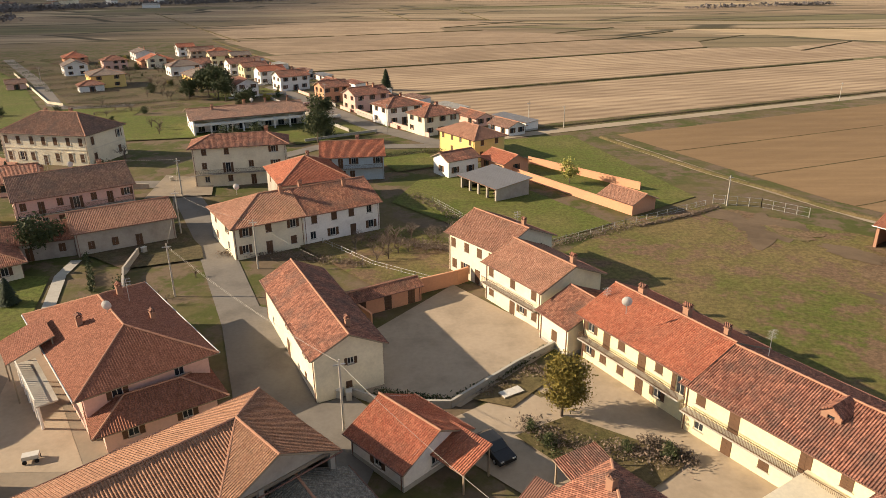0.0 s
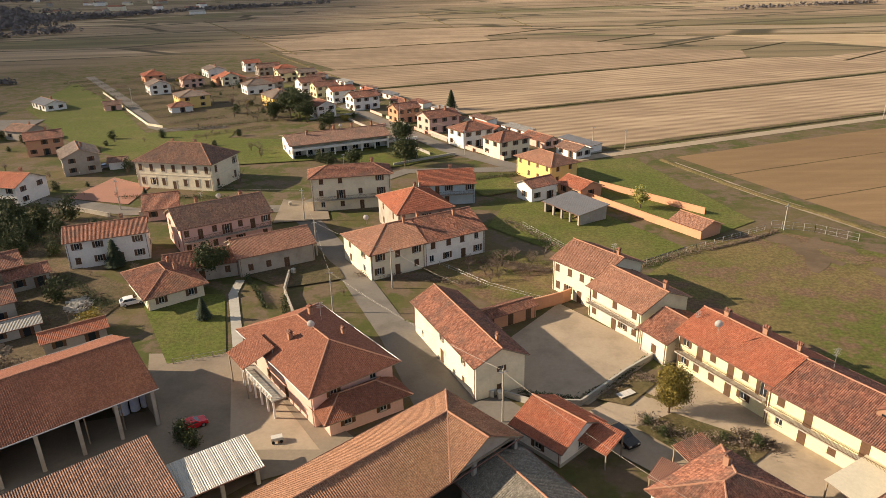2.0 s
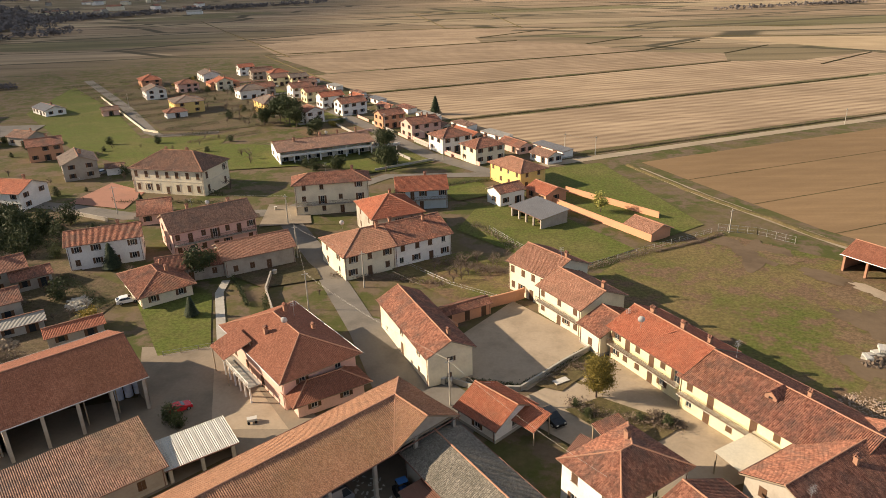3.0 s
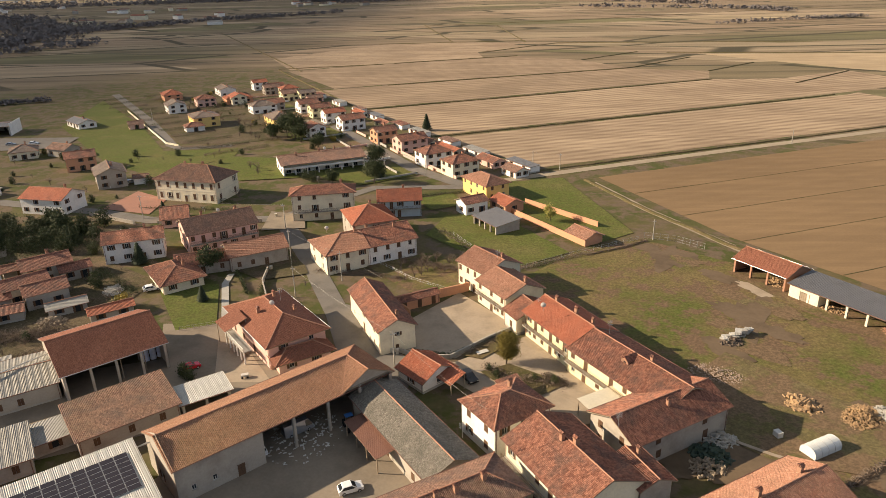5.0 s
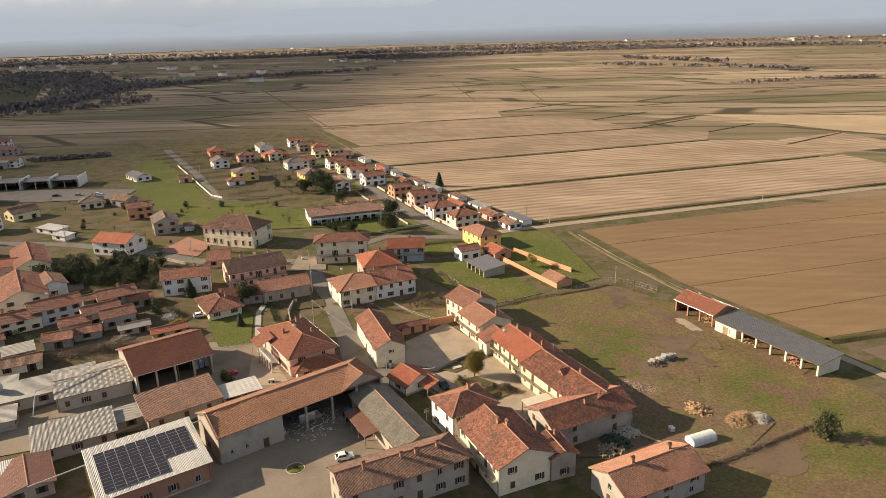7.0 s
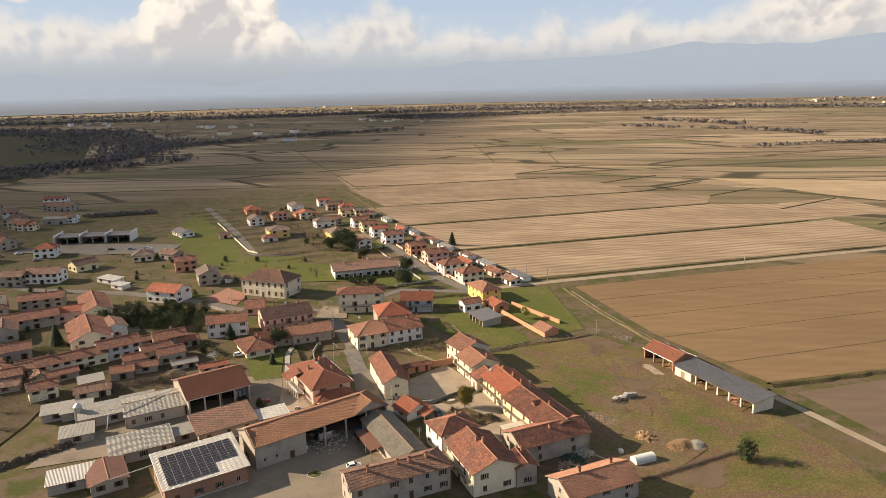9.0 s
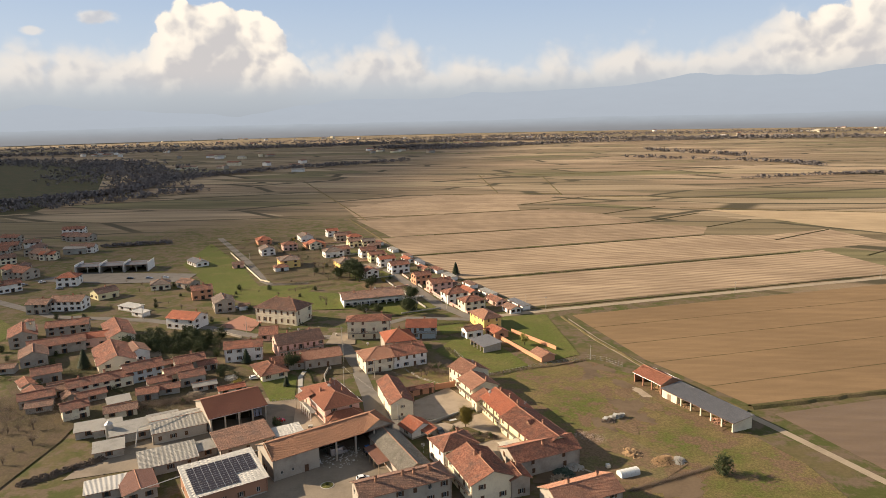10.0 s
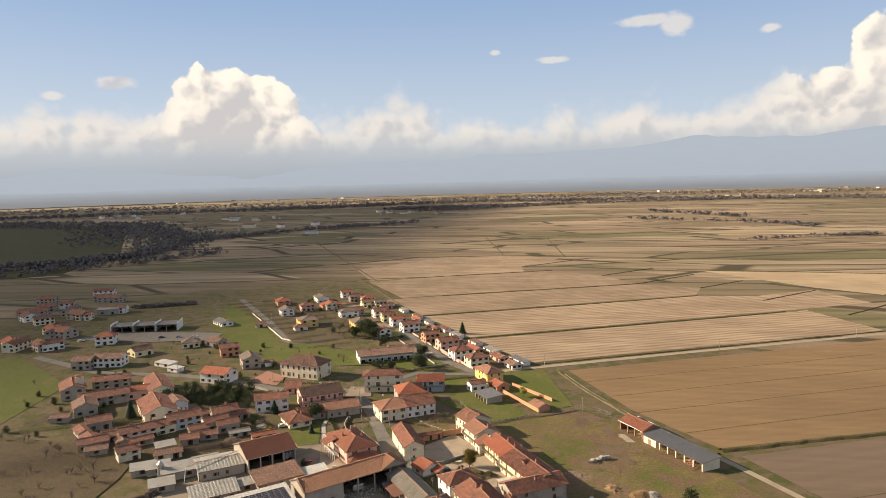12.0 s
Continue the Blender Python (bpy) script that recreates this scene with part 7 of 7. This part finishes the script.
# small garden furniture and bins in the villa forecourt
root = thing("garden_cart", -36.6, 47.6, 0.15, 20, "small white garden cart on a paved forecourt", "cart")
q = Mesh()
q.box(-0.7, 0.7, -0.4, 0.4, 0.35, 0.75)
part("tray", q, FRAME, root)
for sx in (-0.5, 0.5):
    for sy in (-0.45, 0.45):
        q = Mesh()
        q.tube((sx, sy - 0.05, 0.2), (sx, sy + 0.05, 0.2), 0.2, None, 10)
        part("wheel", q, RUBBER, root)
for x, y in ((-9.6, 57.2), (-8.6, 56.8), (-46.5, 99.0), (-57, 141), (18.6, 64.2), (27.2, 49.8)):
    root = thing("waste_bin", x, y, 0.1, x * 20, "pale wheeled waste bin by a wall", "bin", "waste bins")
    q = Mesh()
    q.box(-0.3, 0.3, -0.35, 0.35, 0, 0.95)
    part("body", q, STONE, root)
    q = Mesh()
    q.box(-0.33, 0.33, -0.38, 0.38, 0.954, 1.03)
    part("lid", q, FRAME, root)

# stacked concrete pipes
for k in range(5):
    q = Mesh()
    q.tube((-2.6, 0, 0), (2.6, 0, 0), 0.3, None, 12)
    solid("concrete_pipe", q, STONE, "pale concrete pipe lying on bare ground", "pipe", "concrete pipes", "", pose(-111.8 + 0.45 * (k % 3) - 0.1, 37.7 + 0.5 * (k % 3), 0.3 + 0.55 * (k // 3), 0, 0, -48))

# blue tractor under the shed edge
root = thing("tractor", -13.8, 32.8, 0.1, -60, "old blue tractor beside a shed", "tractor")
TRACTOR = glossy("tractor_blue", (0.05, 0.16, 0.42), 0.35)
q = Mesh()
q.box(0.0, 1.7, -0.35, 0.35, 0.6, 1.2), q.box(-0.9, 0.0, -0.55, 0.55, 0.55, 0.9)
part("body", q, TRACTOR, root)
q = Mesh()
q.box(-0.95, 0.1, -0.65, 0.65, 2.1, 2.2)
part("roof", q, TRACTOR, root)
for sx in (-0.9, 0.05):
    for sy in (-0.6, 0.6):
        q = Mesh()
        q.box(sx - 0.03, sx + 0.03, sy - 0.03, sy + 0.03, 0.85, 2.1)
        part("cab_post", q, RUBBER, root)
for fx, r in ((-0.6, 0.75), (1.3, 0.42)):
    for sy in (-1, 1):
        q = Mesh()
        q.tube((fx, sy * 0.6, r - 0.05), (fx, sy * 0.95, r - 0.05), r, None, 16)
        part("wheel", q, RUBBER, root)

# villa: porch roof, balcony and pale columns
root = thing("porch", -27.2, 53.6, 0, 33.6, "low tiled porch in front of a pink villa", "porch")
planes, lines, _, _ = roof_planes(11.5, 6.2, 0.5, 2.8, 0.42, "hip")
rf = part("roof", roof_mesh(planes, True), [VILLA, WOODL], root)
part("ridge_cap", ridge_caps(lines), MORTAR, rf)
q = Mesh()
wall_grid(q, (-5.2, -2.6), (1, 0), 10.4, 0, 2.8, [(2, 3, 1, 2.2), (7, 8, 1, 2.2)])
wall_grid(q, (5.2, -2.6), (0, 1), 5.2, 0, 2.8, [])
wall_grid(q, (-5.2, 2.6), (0, -1), 5.2, 0, 2.8, [])
part("wall", q, PINK, root)
for cx in (-2.7, 2.3):
    add_window(root, cx, -2.6, 1.0, 0, 1.0, 1.2, 2, WOOD)
root = thing("balcony", -40.3, 57.0, 0, -50.8, "white balcony with pale columns on a villa", "balcony")
for k in range(6):
    q = Mesh()
    q.tube((-5 + 2.0 * k, -1.2, 0), (-5 + 2.0 * k, -1.2, 2.7), 0.16, 0.14, 10)
    part("column", q, WHITE, root)
q = Mesh()
q.box(-5.2, 5.2, -1.4, 0.6, 2.7, 2.86)
part("slab", q, STONE, root)
q = Mesh()
q.box(-5.2, 5.2, -1.4, -1.3, 3.6, 3.7)
for k in range(21):
    q.box(-5.15 + 0.49 * k, -5.03 + 0.49 * k, -1.38, -1.3, 2.86, 3.6)
part("balustrade", q, WHITE, root)
canopy(-43.0, 60.3, 5.5, 4.4, -50.8, 5.0, VILLA, "tiled side roof of a pink villa over a balcony", 0.35, 1, "side_roof")

# turret on the old brick house
root = thing("turret", -196, 121, 0, -50, "square brick turret with a tiled cap", "turret")
q = Mesh()
for st, wy, ln in (((-1.8, -1.8), (1, 0), 3.6), ((1.8, -1.8), (0, 1), 3.6), ((1.8, 1.8), (-1, 0), 3.6), ((-1.8, 1.8), (0, -1), 3.6)):
    wall_grid(q, st, wy, ln, 0, 10.5, [(1.3, 2.3, 8.3, 9.8)])
part("wall", q, CREAM, root)
planes, lines, _, _ = roof_planes(3.6, 3.59, 0.3, 10.5, 0.4, "hip")
part("roof", roof_mesh(planes, False), [OLD, WOODL], root)


# ---- yard clutter ----
def heap(name, label, x, y, r, h, n, size, mat, seed, cat="heap"):
    """A loose heap of logs, stones or rubble as one pile."""
    rr = random.Random(seed)
    q = Mesh()
    for _ in range(n):
        a, k = rr.uniform(0, 2 * math.pi), math.sqrt(rr.random())
        z = h * (1 - k) * rr.uniform(0.5, 1.0)
        p = Vector((r * k * math.cos(a), 0.7 * r * k * math.sin(a), z))
        d = Vector((rr.gauss(0, 1), rr.gauss(0, 1), rr.gauss(0, 0.3))).normalized()
        q.tube(p - d * size * rr.uniform(0.4, 1), p + d * size * rr.uniform(0.4, 1), size * rr.uniform(0.2, 0.42), None, 5)
    return solid(name, q, mat, label, cat, "", "stuff", pose(x, y, 0.05, 0, 0, seed * 40))


LOGS = stained("cut_logs", (0.36, 0.24, 0.13), (0.22, 0.15, 0.09), 0.5, 0.9, 3.0, 1.0)
RUBBLE = stained("rubble", (0.34, 0.26, 0.20), (0.22, 0.17, 0.13), 0.5, 0.95, 3.0, 0.8)
heap("log_heap", "large heap of split firewood", 71.5, 36.8, 4.6, 1.7, 700, 0.32, LOGS, 1)
heap("stone_heap", "heap of grey stones beside firewood", 75.5, 37.5, 3.0, 1.3, 260, 0.36, STONE, 2)
heap("log_pile", "pile of large logs and timber", 63.0, 40.6, 3.4, 1.3, 90, 0.9, LOGS, 3)
heap("rubble_heap", "low spread of reddish rubble on bare earth", 52.5, 49.5, 6.0, 0.5, 600, 0.28, RUBBLE, 4)
rr = random.Random(5)
for k in range(16):
    q = Mesh()
    bl, bw, bh = rr.uniform(0.5, 1.1), rr.uniform(0.35, 0.6), rr.uniform(0.4, 0.8)
    q.box(-bl, bl, -bw, bw, 0, bh)
    solid("concrete_block", q, STONE if k % 3 else CORRW, "pale concrete block stacked on the meadow", "block", "concrete blocks", "", pose(57.2 + 0.85 * (k % 8) + rr.uniform(-0.3, 0.3), 62.6 + 0.45 * (k % 8) + rr.uniform(-0.5, 0.5), 0.12 + 0.82 * (k // 12), 0, 0, rr.uniform(0, 90)))
heap("timber_pile", "dark timber stacked beside concrete blocks", 58.5, 62.0, 2.6, 1.0, 80, 0.7, BARK, 5)
TARPG = stained("green_tarpaulin", (0.05, 0.075, 0.055), (0.03, 0.045, 0.035), 0.5, 0.5)
heap("tarpaulin_heap", "dark green tarpaulins over garden goods", 43.5, 26.5, 3.2, 1.8, 70, 1.1, TARPG, 17)
heap("timber", "loose timber under a barn roof", 79.0, 90.5, 3.5, 0.8, 120, 0.6, LOGS, 6)
heap("timber", "loose timber and scrap under a barn roof", 92.5, 65.0, 3.5, 0.9, 160, 0.5, BRICKY, 7)
heap("timber", "scrap and tools under a barn roof", 85.0, 76.0, 3.0, 0.8, 120, 0.5, LOGS, 8)
heap("scrap_heap", "scrap and tarpaulins beside a farmhouse", 46.0, 30.5, 3.0, 1.6, 160, 0.6, STONE, 9)
heap("scrap_heap", "garden scrap beside a farmhouse", 42.5, 24.0, 3.4, 1.4, 160, 0.6, WOODL, 10)
heap("firewood", "stacked firewood inside an open shed", 14.0, 129.0, 2.6, 1.4, 200, 0.3, LOGS, 11)
heap("garden_scrap", "boards and scrap among garden sheds", -82, 86, 3.2, 1.0, 120, 0.7, STONE, 12)
heap("garden_scrap", "boards and scrap among garden sheds", -88, 70, 3.6, 1.0, 140, 0.7, WOODL, 13)
heap("garden_scrap", "pale timber and tarpaulin beside a road", -99, 126, 4.0, 1.4, 120, 0.8, FRAME, 14)
heap("yard_goods", "white sacks and goods strewn in a farmyard", -20.5, 29.5, 7.5, 0.3, 150, 0.38, FRAME, 15)
heap("yard_goods", "white sacks and goods under a barn roof", -25.5, 34.0, 4.0, 0.5, 90, 0.34, STONE, 16)
for k in range(9):
    heap("stalk_stack", "dark row of stacked stalks at the yard edge", -91.5 - 1.6 * k, 20.5 - 1.9 * k, 2.2, 1.7, 110, 0.55, BARK, 20 + k)

# greenhouse and tank
strip("garden_path", [(47.6, 30.6), (53, 26.8), (57.7, 24.4)], 0.7, 0.06, PAVED, "narrow pale concrete garden path", "path")
root = thing("greenhouse", 60.7, 28.2, 0, 28, "small white polytunnel greenhouse", "greenhouse")
q = Mesh()
arc = [(1.4 * math.cos(a), 0.9 + 1.0 * math.sin(a)) for a in np.linspace(0, math.pi, 11)]
arc = [(1.4, 0.0)] + arc + [(-1.4, 0.0)]
for (y0, z0), (y1, z1) in zip(arc, arc[1:]):
    q.face(((-2.9, y0, z0), (-2.9, y1, z1), (2.9, y1, z1), (2.9, y0, z0)))
q.face([(2.9, y, z) for y, z in arc]), q.face([(-2.9, y, z) for y, z in arc][::-1])
part("cover", q, stained("greenhouse_film", (0.62, 0.63, 0.60), (0.45, 0.45, 0.42), 0.4, 0.5), root)
for k in range(5):
    q = Mesh()
    for (y0, z0), (y1, z1) in zip(arc, arc[1:]):
        q.tube((-2.9 + 1.45 * k, y0 * 1.01, z0 * 1.01), (-2.9 + 1.45 * k, y1 * 1.01, z1 * 1.01), 0.035, None, 4)
    part("hoop", q, METAL, root)
root = thing("water_tank", 55.6, 31.6, 0, 20, "white cube water tank in a cage", "tank")
q = Mesh()
q.box(-0.5, 0.5, -0.6, 0.6, 0.15, 1.15)
part("tank", q, FRAME, root)
q = Mesh()
q.box(-0.55, 0.55, -0.65, 0.65, 0, 0.145)
part("pallet", q, WOODL, root)
root = thing("silo", -97.5, 33.5, 0, 0, "pale upright metal silo beside farm sheds", "silo")
q = Mesh()
q.tube((0, 0, 0), (0, 0, 5.0), 1.2, None, 18)
q.tube((0, 0, 5.0), (0, 0, 6.0), 1.25, 0.25, 18)
part("tank", q, METAL, root)

# round planted island in the farmyard, kerbed
root = thing("planted_island", -20.0, 13.8, 0.06, 0, "round grassy island with low kerb in a farmyard", "planting bed")
q = Mesh()
q.tube((0, 0, 0), (0, 0, 0.14), 1.9, None, 28)
part("kerb", q, STONE, root)
q = Mesh()
q.tube((0, 0, 0.1), (0, 0, 0.24), 1.7, 1.5, 28)
part("turf", q, LAWN, root)
part("shrub", crown_mesh(0.5, 0.35, 200, 0.12, 21), EVER, root, "", pose(0, 0, 0.5))

# vegetable garden, beds and hedges
def leafy_bank(name, line, w, h, n, mat, seed, label):
    rr = random.Random(seed)
    n, w = n * 3, w * 0.6
    q = Mesh()
    for _ in range(n):
        k = rr.randrange(len(line) - 1)
        p = Vector(line[k]).lerp(Vector(line[k + 1]), rr.random())
        c = Vector((p.x + rr.gauss(0, w), p.y + rr.gauss(0, w), abs(rr.gauss(h * 0.5, h * 0.28))))
        a, b = Vector((rr.gauss(0, 1), rr.gauss(0, 1), rr.gauss(0, 1))).normalized(), Vector((rr.gauss(0, 1), rr.gauss(0, 1), rr.gauss(0, 1))).normalized()
        s = 0.13 * rr.uniform(0.6, 1.5)
        q.face((c - a * s, c + b * s * 0.6, c + a * s, c - b * s * 0.6))
    return solid(name, q, mat, label, "hedge", "", "stuff")


leafy_bank("hedge", [(-55, 97), (-51, 90), (-48, 84)], 0.35, 1.1, 700, EVER, 1, "clipped dark hedge along a garden path")
leafy_bank("hedge", [(-6, 58), (2, 56), (9, 62), (14, 67)], 0.4, 0.6, 700, EVER, 2, "straggling hedge along a courtyard wall")
leafy_bank("shrubs", [(20, 49), (22, 47.5), (23.5, 45.5)], 0.6, 0.9, 500, BARK, 3, "dark bare shrubs in a planted bed")
leafy_bank("shrubs", [(10, 50.5), (12, 46.5), (17, 44.5)], 0.6, 0.5, 350, EVER, 4, "low shrubs and pots in a garden")
leafy_bank("hedge", [(60, 19.5), (72, 27), (85, 35.5)], 0.6, 0.9, 1200, TWIG, 5, "straggling dry hedge across a field")
leafy_bank("hedge", [(-80, 168), (-86, 158), (-76, 155)], 0.5, 1.4, 700, EVER, 6, "dark clipped hedge beside a public building")
leafy_bank("shrubs", [(-100, 116), (-120, 120), (-140, 112)], 4.0, 2.2, 2600, EVER, 7, "dark overgrown thicket")
leafy_bank("shrubs", [(-10, 104), (-3, 100), (3, 98)], 1.4, 1.2, 1200, TWIG, 8, "bare brown shrubs in a garden")
leafy_bank("shrubs", [(-34, 98), (-20, 96), (-10, 92)], 1.2, 0.7, 900, TWIG, 9, "bare garden shrubs in front of a white house")
leafy_bank("shrubs", [(-70, 60), (-92, 52)], 2.0, 1.0, 700, TWIG, 10, "dry brambles behind farm sheds")
leafy_bank("shrubs", [(-125, 50), (-160, 36), (-200, 8)], 16.0, 3.0, 9000, TWIG, 11, "dense dry thicket at the village edge")
leafy_bank("hedge", [(54, 118), (46, 113), (36, 108)], 0.5, 0.7, 700, TWIG, 12, "dry grass and brambles along a fence")
for k in range(11):
    x, y = -74 - 12.2 * k, 262 + 13.4 * k
    for j in range(2):
        a0 = along(x - 4, y - 2, 4 - 30 * j, 0, 33)
        leafy_bank("hedge", [a0, along(*a0, -22, 0, 33)], 0.7, 1.4, 420, EVER if (k + j) % 3 else TWIG, 40 + 2 * k + j, "straggling garden hedge between house plots")
for k, (a, b, h, m) in enumerate((((-150, 66), (-128, 74), 1.6, TWIG), ((-128, 74), (-112, 66), 1.8, EVER), ((-112, 88), (-92, 86), 1.5, TWIG), ((-98, 60), (-80, 66), 1.5, TWIG), ((-92, 98), (-76, 84), 1.6, EVER), ((-160, 84), (-140, 86), 1.8, EVER), ((-120, 102), (-104, 104), 2.0, EVER), ((-182, 96), (-190, 76), 2.0, TWIG), ((-168, 78), (-190, 66), 1.6, EVER),
                                  ((-104, 150), (-70, 148), 0.9, EVER), ((-64, 190), (-40, 178), 1.2, EVER), ((-112, 222), (-88, 240), 1.2, TWIG), ((-50, 212), (-30, 180), 1.0, EVER), ((-128, 236), (-106, 240), 1.0, TWIG), ((-16, 160), (2, 166), 0.9, EVER), ((14, 97), (36, 109), 0.8, TWIG), ((-4, 128), (12, 100), 1.0, TWIG), ((22, 198), (-14, 250), 0.9, TWIG), ((-14, 250), (-60, 326), 0.9, TWIG))):
    leafy_bank("hedge", [a, b], 1.2, h, 620, m, 90 + k, "ragged hedge between gardens" if m is EVER else "dry bramble hedge between gardens")
leafy_bank("shrubs", [(9, 52), (13, 48), (19, 47), (23, 46)], 1.3, 0.9, 900, TWIG, 120, "bare shrubs in a planted garden plot")
leafy_bank("shrubs", [(5.5, 57), (11, 62), (13.5, 60)], 0.8, 0.5, 500, TWIG, 121, "dry plants in a vegetable plot")
leafy_bank("hedge", [(-47.5, 70), (-42.5, 77), (-45.5, 88)], 0.7, 1.2, 900, EVER, 70, "dark hedge behind the street wall")
leafy_bank("shrubs", [(-112, 112), (-128, 118), (-144, 126)], 7.0, 3.0, 5000, EVER, 71, "dark overgrown thicket between old yards")
leafy_bank("shrubs", [(-84, 66), (-94, 60), (-104, 56)], 3.0, 1.8, 2200, TWIG, 72, "dry brambles behind farm sheds")
for k in range(5):
    bank("garden_bed", [(7.0 + 1.3 * k, 60.5 - 0.9 * k), (9.0 + 1.3 * k, 58.4 - 0.9 * k)], 1.0, 0.22, BANK, "raised dark earth vegetable bed", "garden bed")
root = thing("cold_frame", 8.4, 57.2, 0.06, 30, "small glazed cold frame in a vegetable garden", "cold frame")
q = Mesh()
q.box(-1.3, 1.3, -0.6, 0.6, 0, 0.35)
part("box", q, WOODL, root)
for k in range(3):
    q = Mesh()
    q.box(-1.25 + 0.85 * k, -0.45 + 0.85 * k, -0.58, 0.58, 0.354, 0.4)
    part("lid", q, FRAME, root)


# ---- distance ----
for k in range(2):
    rr = random.Random(30 + k)
    for _ in range(70):
        if k == 0:
            x, y = rr.uniform(-2400, 2400), rr.uniform(2500, 4200)
        else:
            x, y = rr.choice(((-900, 1750), (-1500, 2100), (-180, 2450), (60, 3000), (-600, 1350), (900, 2900), (-420, 2000)))
            x, y = x + rr.gauss(0, 90), y + rr.gauss(0, 60)
        L, W, h = rr.uniform(12, 34), rr.uniform(9, 16), rr.uniform(4, 8)
        root = thing("far_house", x, y, 0, rr.uniform(0, 180), "far pale farmhouse on the plain", "house", "far houses")
        q = Mesh()
        q.box(-L / 2, L / 2, -W / 2, W / 2, 0, h)
        part("wall", q, (WHITE, CREAM, GREY)[rr.randrange(3)], root)
        planes, _, _, _ = roof_planes(L, W, 0.4, h, 0.4, "gable")
        part("roof", roof_mesh(planes, False), [(OLD, BROWN, CORR)[rr.randrange(3)], WOODL], root)


# emission whose colour carries the distance haze, blended from low to high
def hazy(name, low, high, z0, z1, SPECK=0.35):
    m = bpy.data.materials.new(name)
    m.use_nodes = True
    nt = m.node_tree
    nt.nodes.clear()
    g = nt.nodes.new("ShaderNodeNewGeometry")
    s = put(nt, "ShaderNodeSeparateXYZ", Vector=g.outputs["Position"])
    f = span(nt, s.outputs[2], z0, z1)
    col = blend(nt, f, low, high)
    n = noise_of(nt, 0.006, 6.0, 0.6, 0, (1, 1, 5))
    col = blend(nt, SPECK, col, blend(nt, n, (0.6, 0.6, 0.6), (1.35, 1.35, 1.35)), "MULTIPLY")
    e = put(nt, "ShaderNodeEmission", Color=col, Strength=HAZE_GLOW)
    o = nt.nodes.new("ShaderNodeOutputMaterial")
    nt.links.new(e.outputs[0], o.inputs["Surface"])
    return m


# how strongly the painted haze glows
HAZE_GLOW = 0.50
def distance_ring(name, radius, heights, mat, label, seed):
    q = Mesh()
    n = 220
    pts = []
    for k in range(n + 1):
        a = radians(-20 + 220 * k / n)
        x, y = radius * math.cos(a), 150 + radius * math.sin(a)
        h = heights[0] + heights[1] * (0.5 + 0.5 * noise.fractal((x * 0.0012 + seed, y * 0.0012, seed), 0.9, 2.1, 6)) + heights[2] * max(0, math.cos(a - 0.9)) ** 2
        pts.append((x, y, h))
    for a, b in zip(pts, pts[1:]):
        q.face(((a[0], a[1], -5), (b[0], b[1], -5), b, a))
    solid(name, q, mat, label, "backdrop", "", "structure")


# both rings are self-lit, with distance haze painted into their colours
distance_ring("backdrop_plain", 4560, (78, 22, 0), hazy("painted_haze_plain", (0.29, 0.29, 0.30), (0.44, 0.48, 0.525), 5, 100, 0.25), "glowing far plain with woods, villages and painted haze", 2.0)
distance_ring("backdrop_mountains", 4640, (95, 130, 190), hazy("painted_haze_mountains", (0.46, 0.50, 0.555), (0.475, 0.52, 0.58), 60, 330, 0.08), "glowing blue mountain range with painted haze", 7.0)

# a thick cloud outside the view shades the western plain
def cloud_material():
    m = bpy.data.materials.new("cloud")
    m.use_nodes = True
    nt = m.node_tree
    nt.nodes.clear()
    d = put(nt, "ShaderNodeBsdfDiffuse", Color=(0.85, 0.85, 0.85, 1))
    t = nt.nodes.new("ShaderNodeBsdfTransparent")
    uv = put(nt, "ShaderNodeSeparateXYZ", Vector=nt.nodes.new("ShaderNodeUVMap").outputs[0])
    thick = calc(nt, "ADD", uv.outputs[0], calc(nt, "MULTIPLY", calc(nt, "SUBTRACT", noise_of(nt, 0.0035, 4.0, 0.55), 0.5), 0.12))
    mx = put(nt, "ShaderNodeMixShader", Fac=calc(nt, "MULTIPLY", span(nt, thick, 0.0, 0.15), 0.86))
    nt.links.new(t.outputs[0], mx.inputs[1])
    nt.links.new(d.outputs[0], mx.inputs[2])
    o = nt.nodes.new("ShaderNodeOutputMaterial")
    nt.links.new(mx.outputs[0], o.inputs["Surface"])
    return m


q = Mesh()
CH = 2000.0
ox, oy = CH / math.tan(radians(SUN_EL)) * math.cos(radians(SUN_AZ)), CH / math.tan(radians(SUN_EL)) * math.sin(radians(SUN_AZ))
rim = []
for k in range(72):
    a = 2 * math.pi * k / 72
    sx, sy = abs(math.cos(a)) ** 0.4 * math.copysign(1, math.cos(a)), abs(math.sin(a)) ** 0.4 * math.copysign(1, math.sin(a))
    w = 1 + 0.07 * noise.fractal((math.cos(a) * 1.6, math.sin(a) * 1.6, 4.0), 0.8, 2.0, 5)
    rim.append((-1925 + ox + 1850 * sx * w, 1400 + oy + 1750 * sy * w))
for k in range(72):
    j = (k + 1) % 72
    mid = (-1925 + ox, 1400 + oy)
    q.face(((*rim[j], CH), (*rim[k], CH), (*mid, CH - 40)), 0, [(0, 0), (0, 0), (1, 0)])
solid("cloud", q, cloud_material(), "broad grey cloud over the western plain", "cloud", "", "structure")
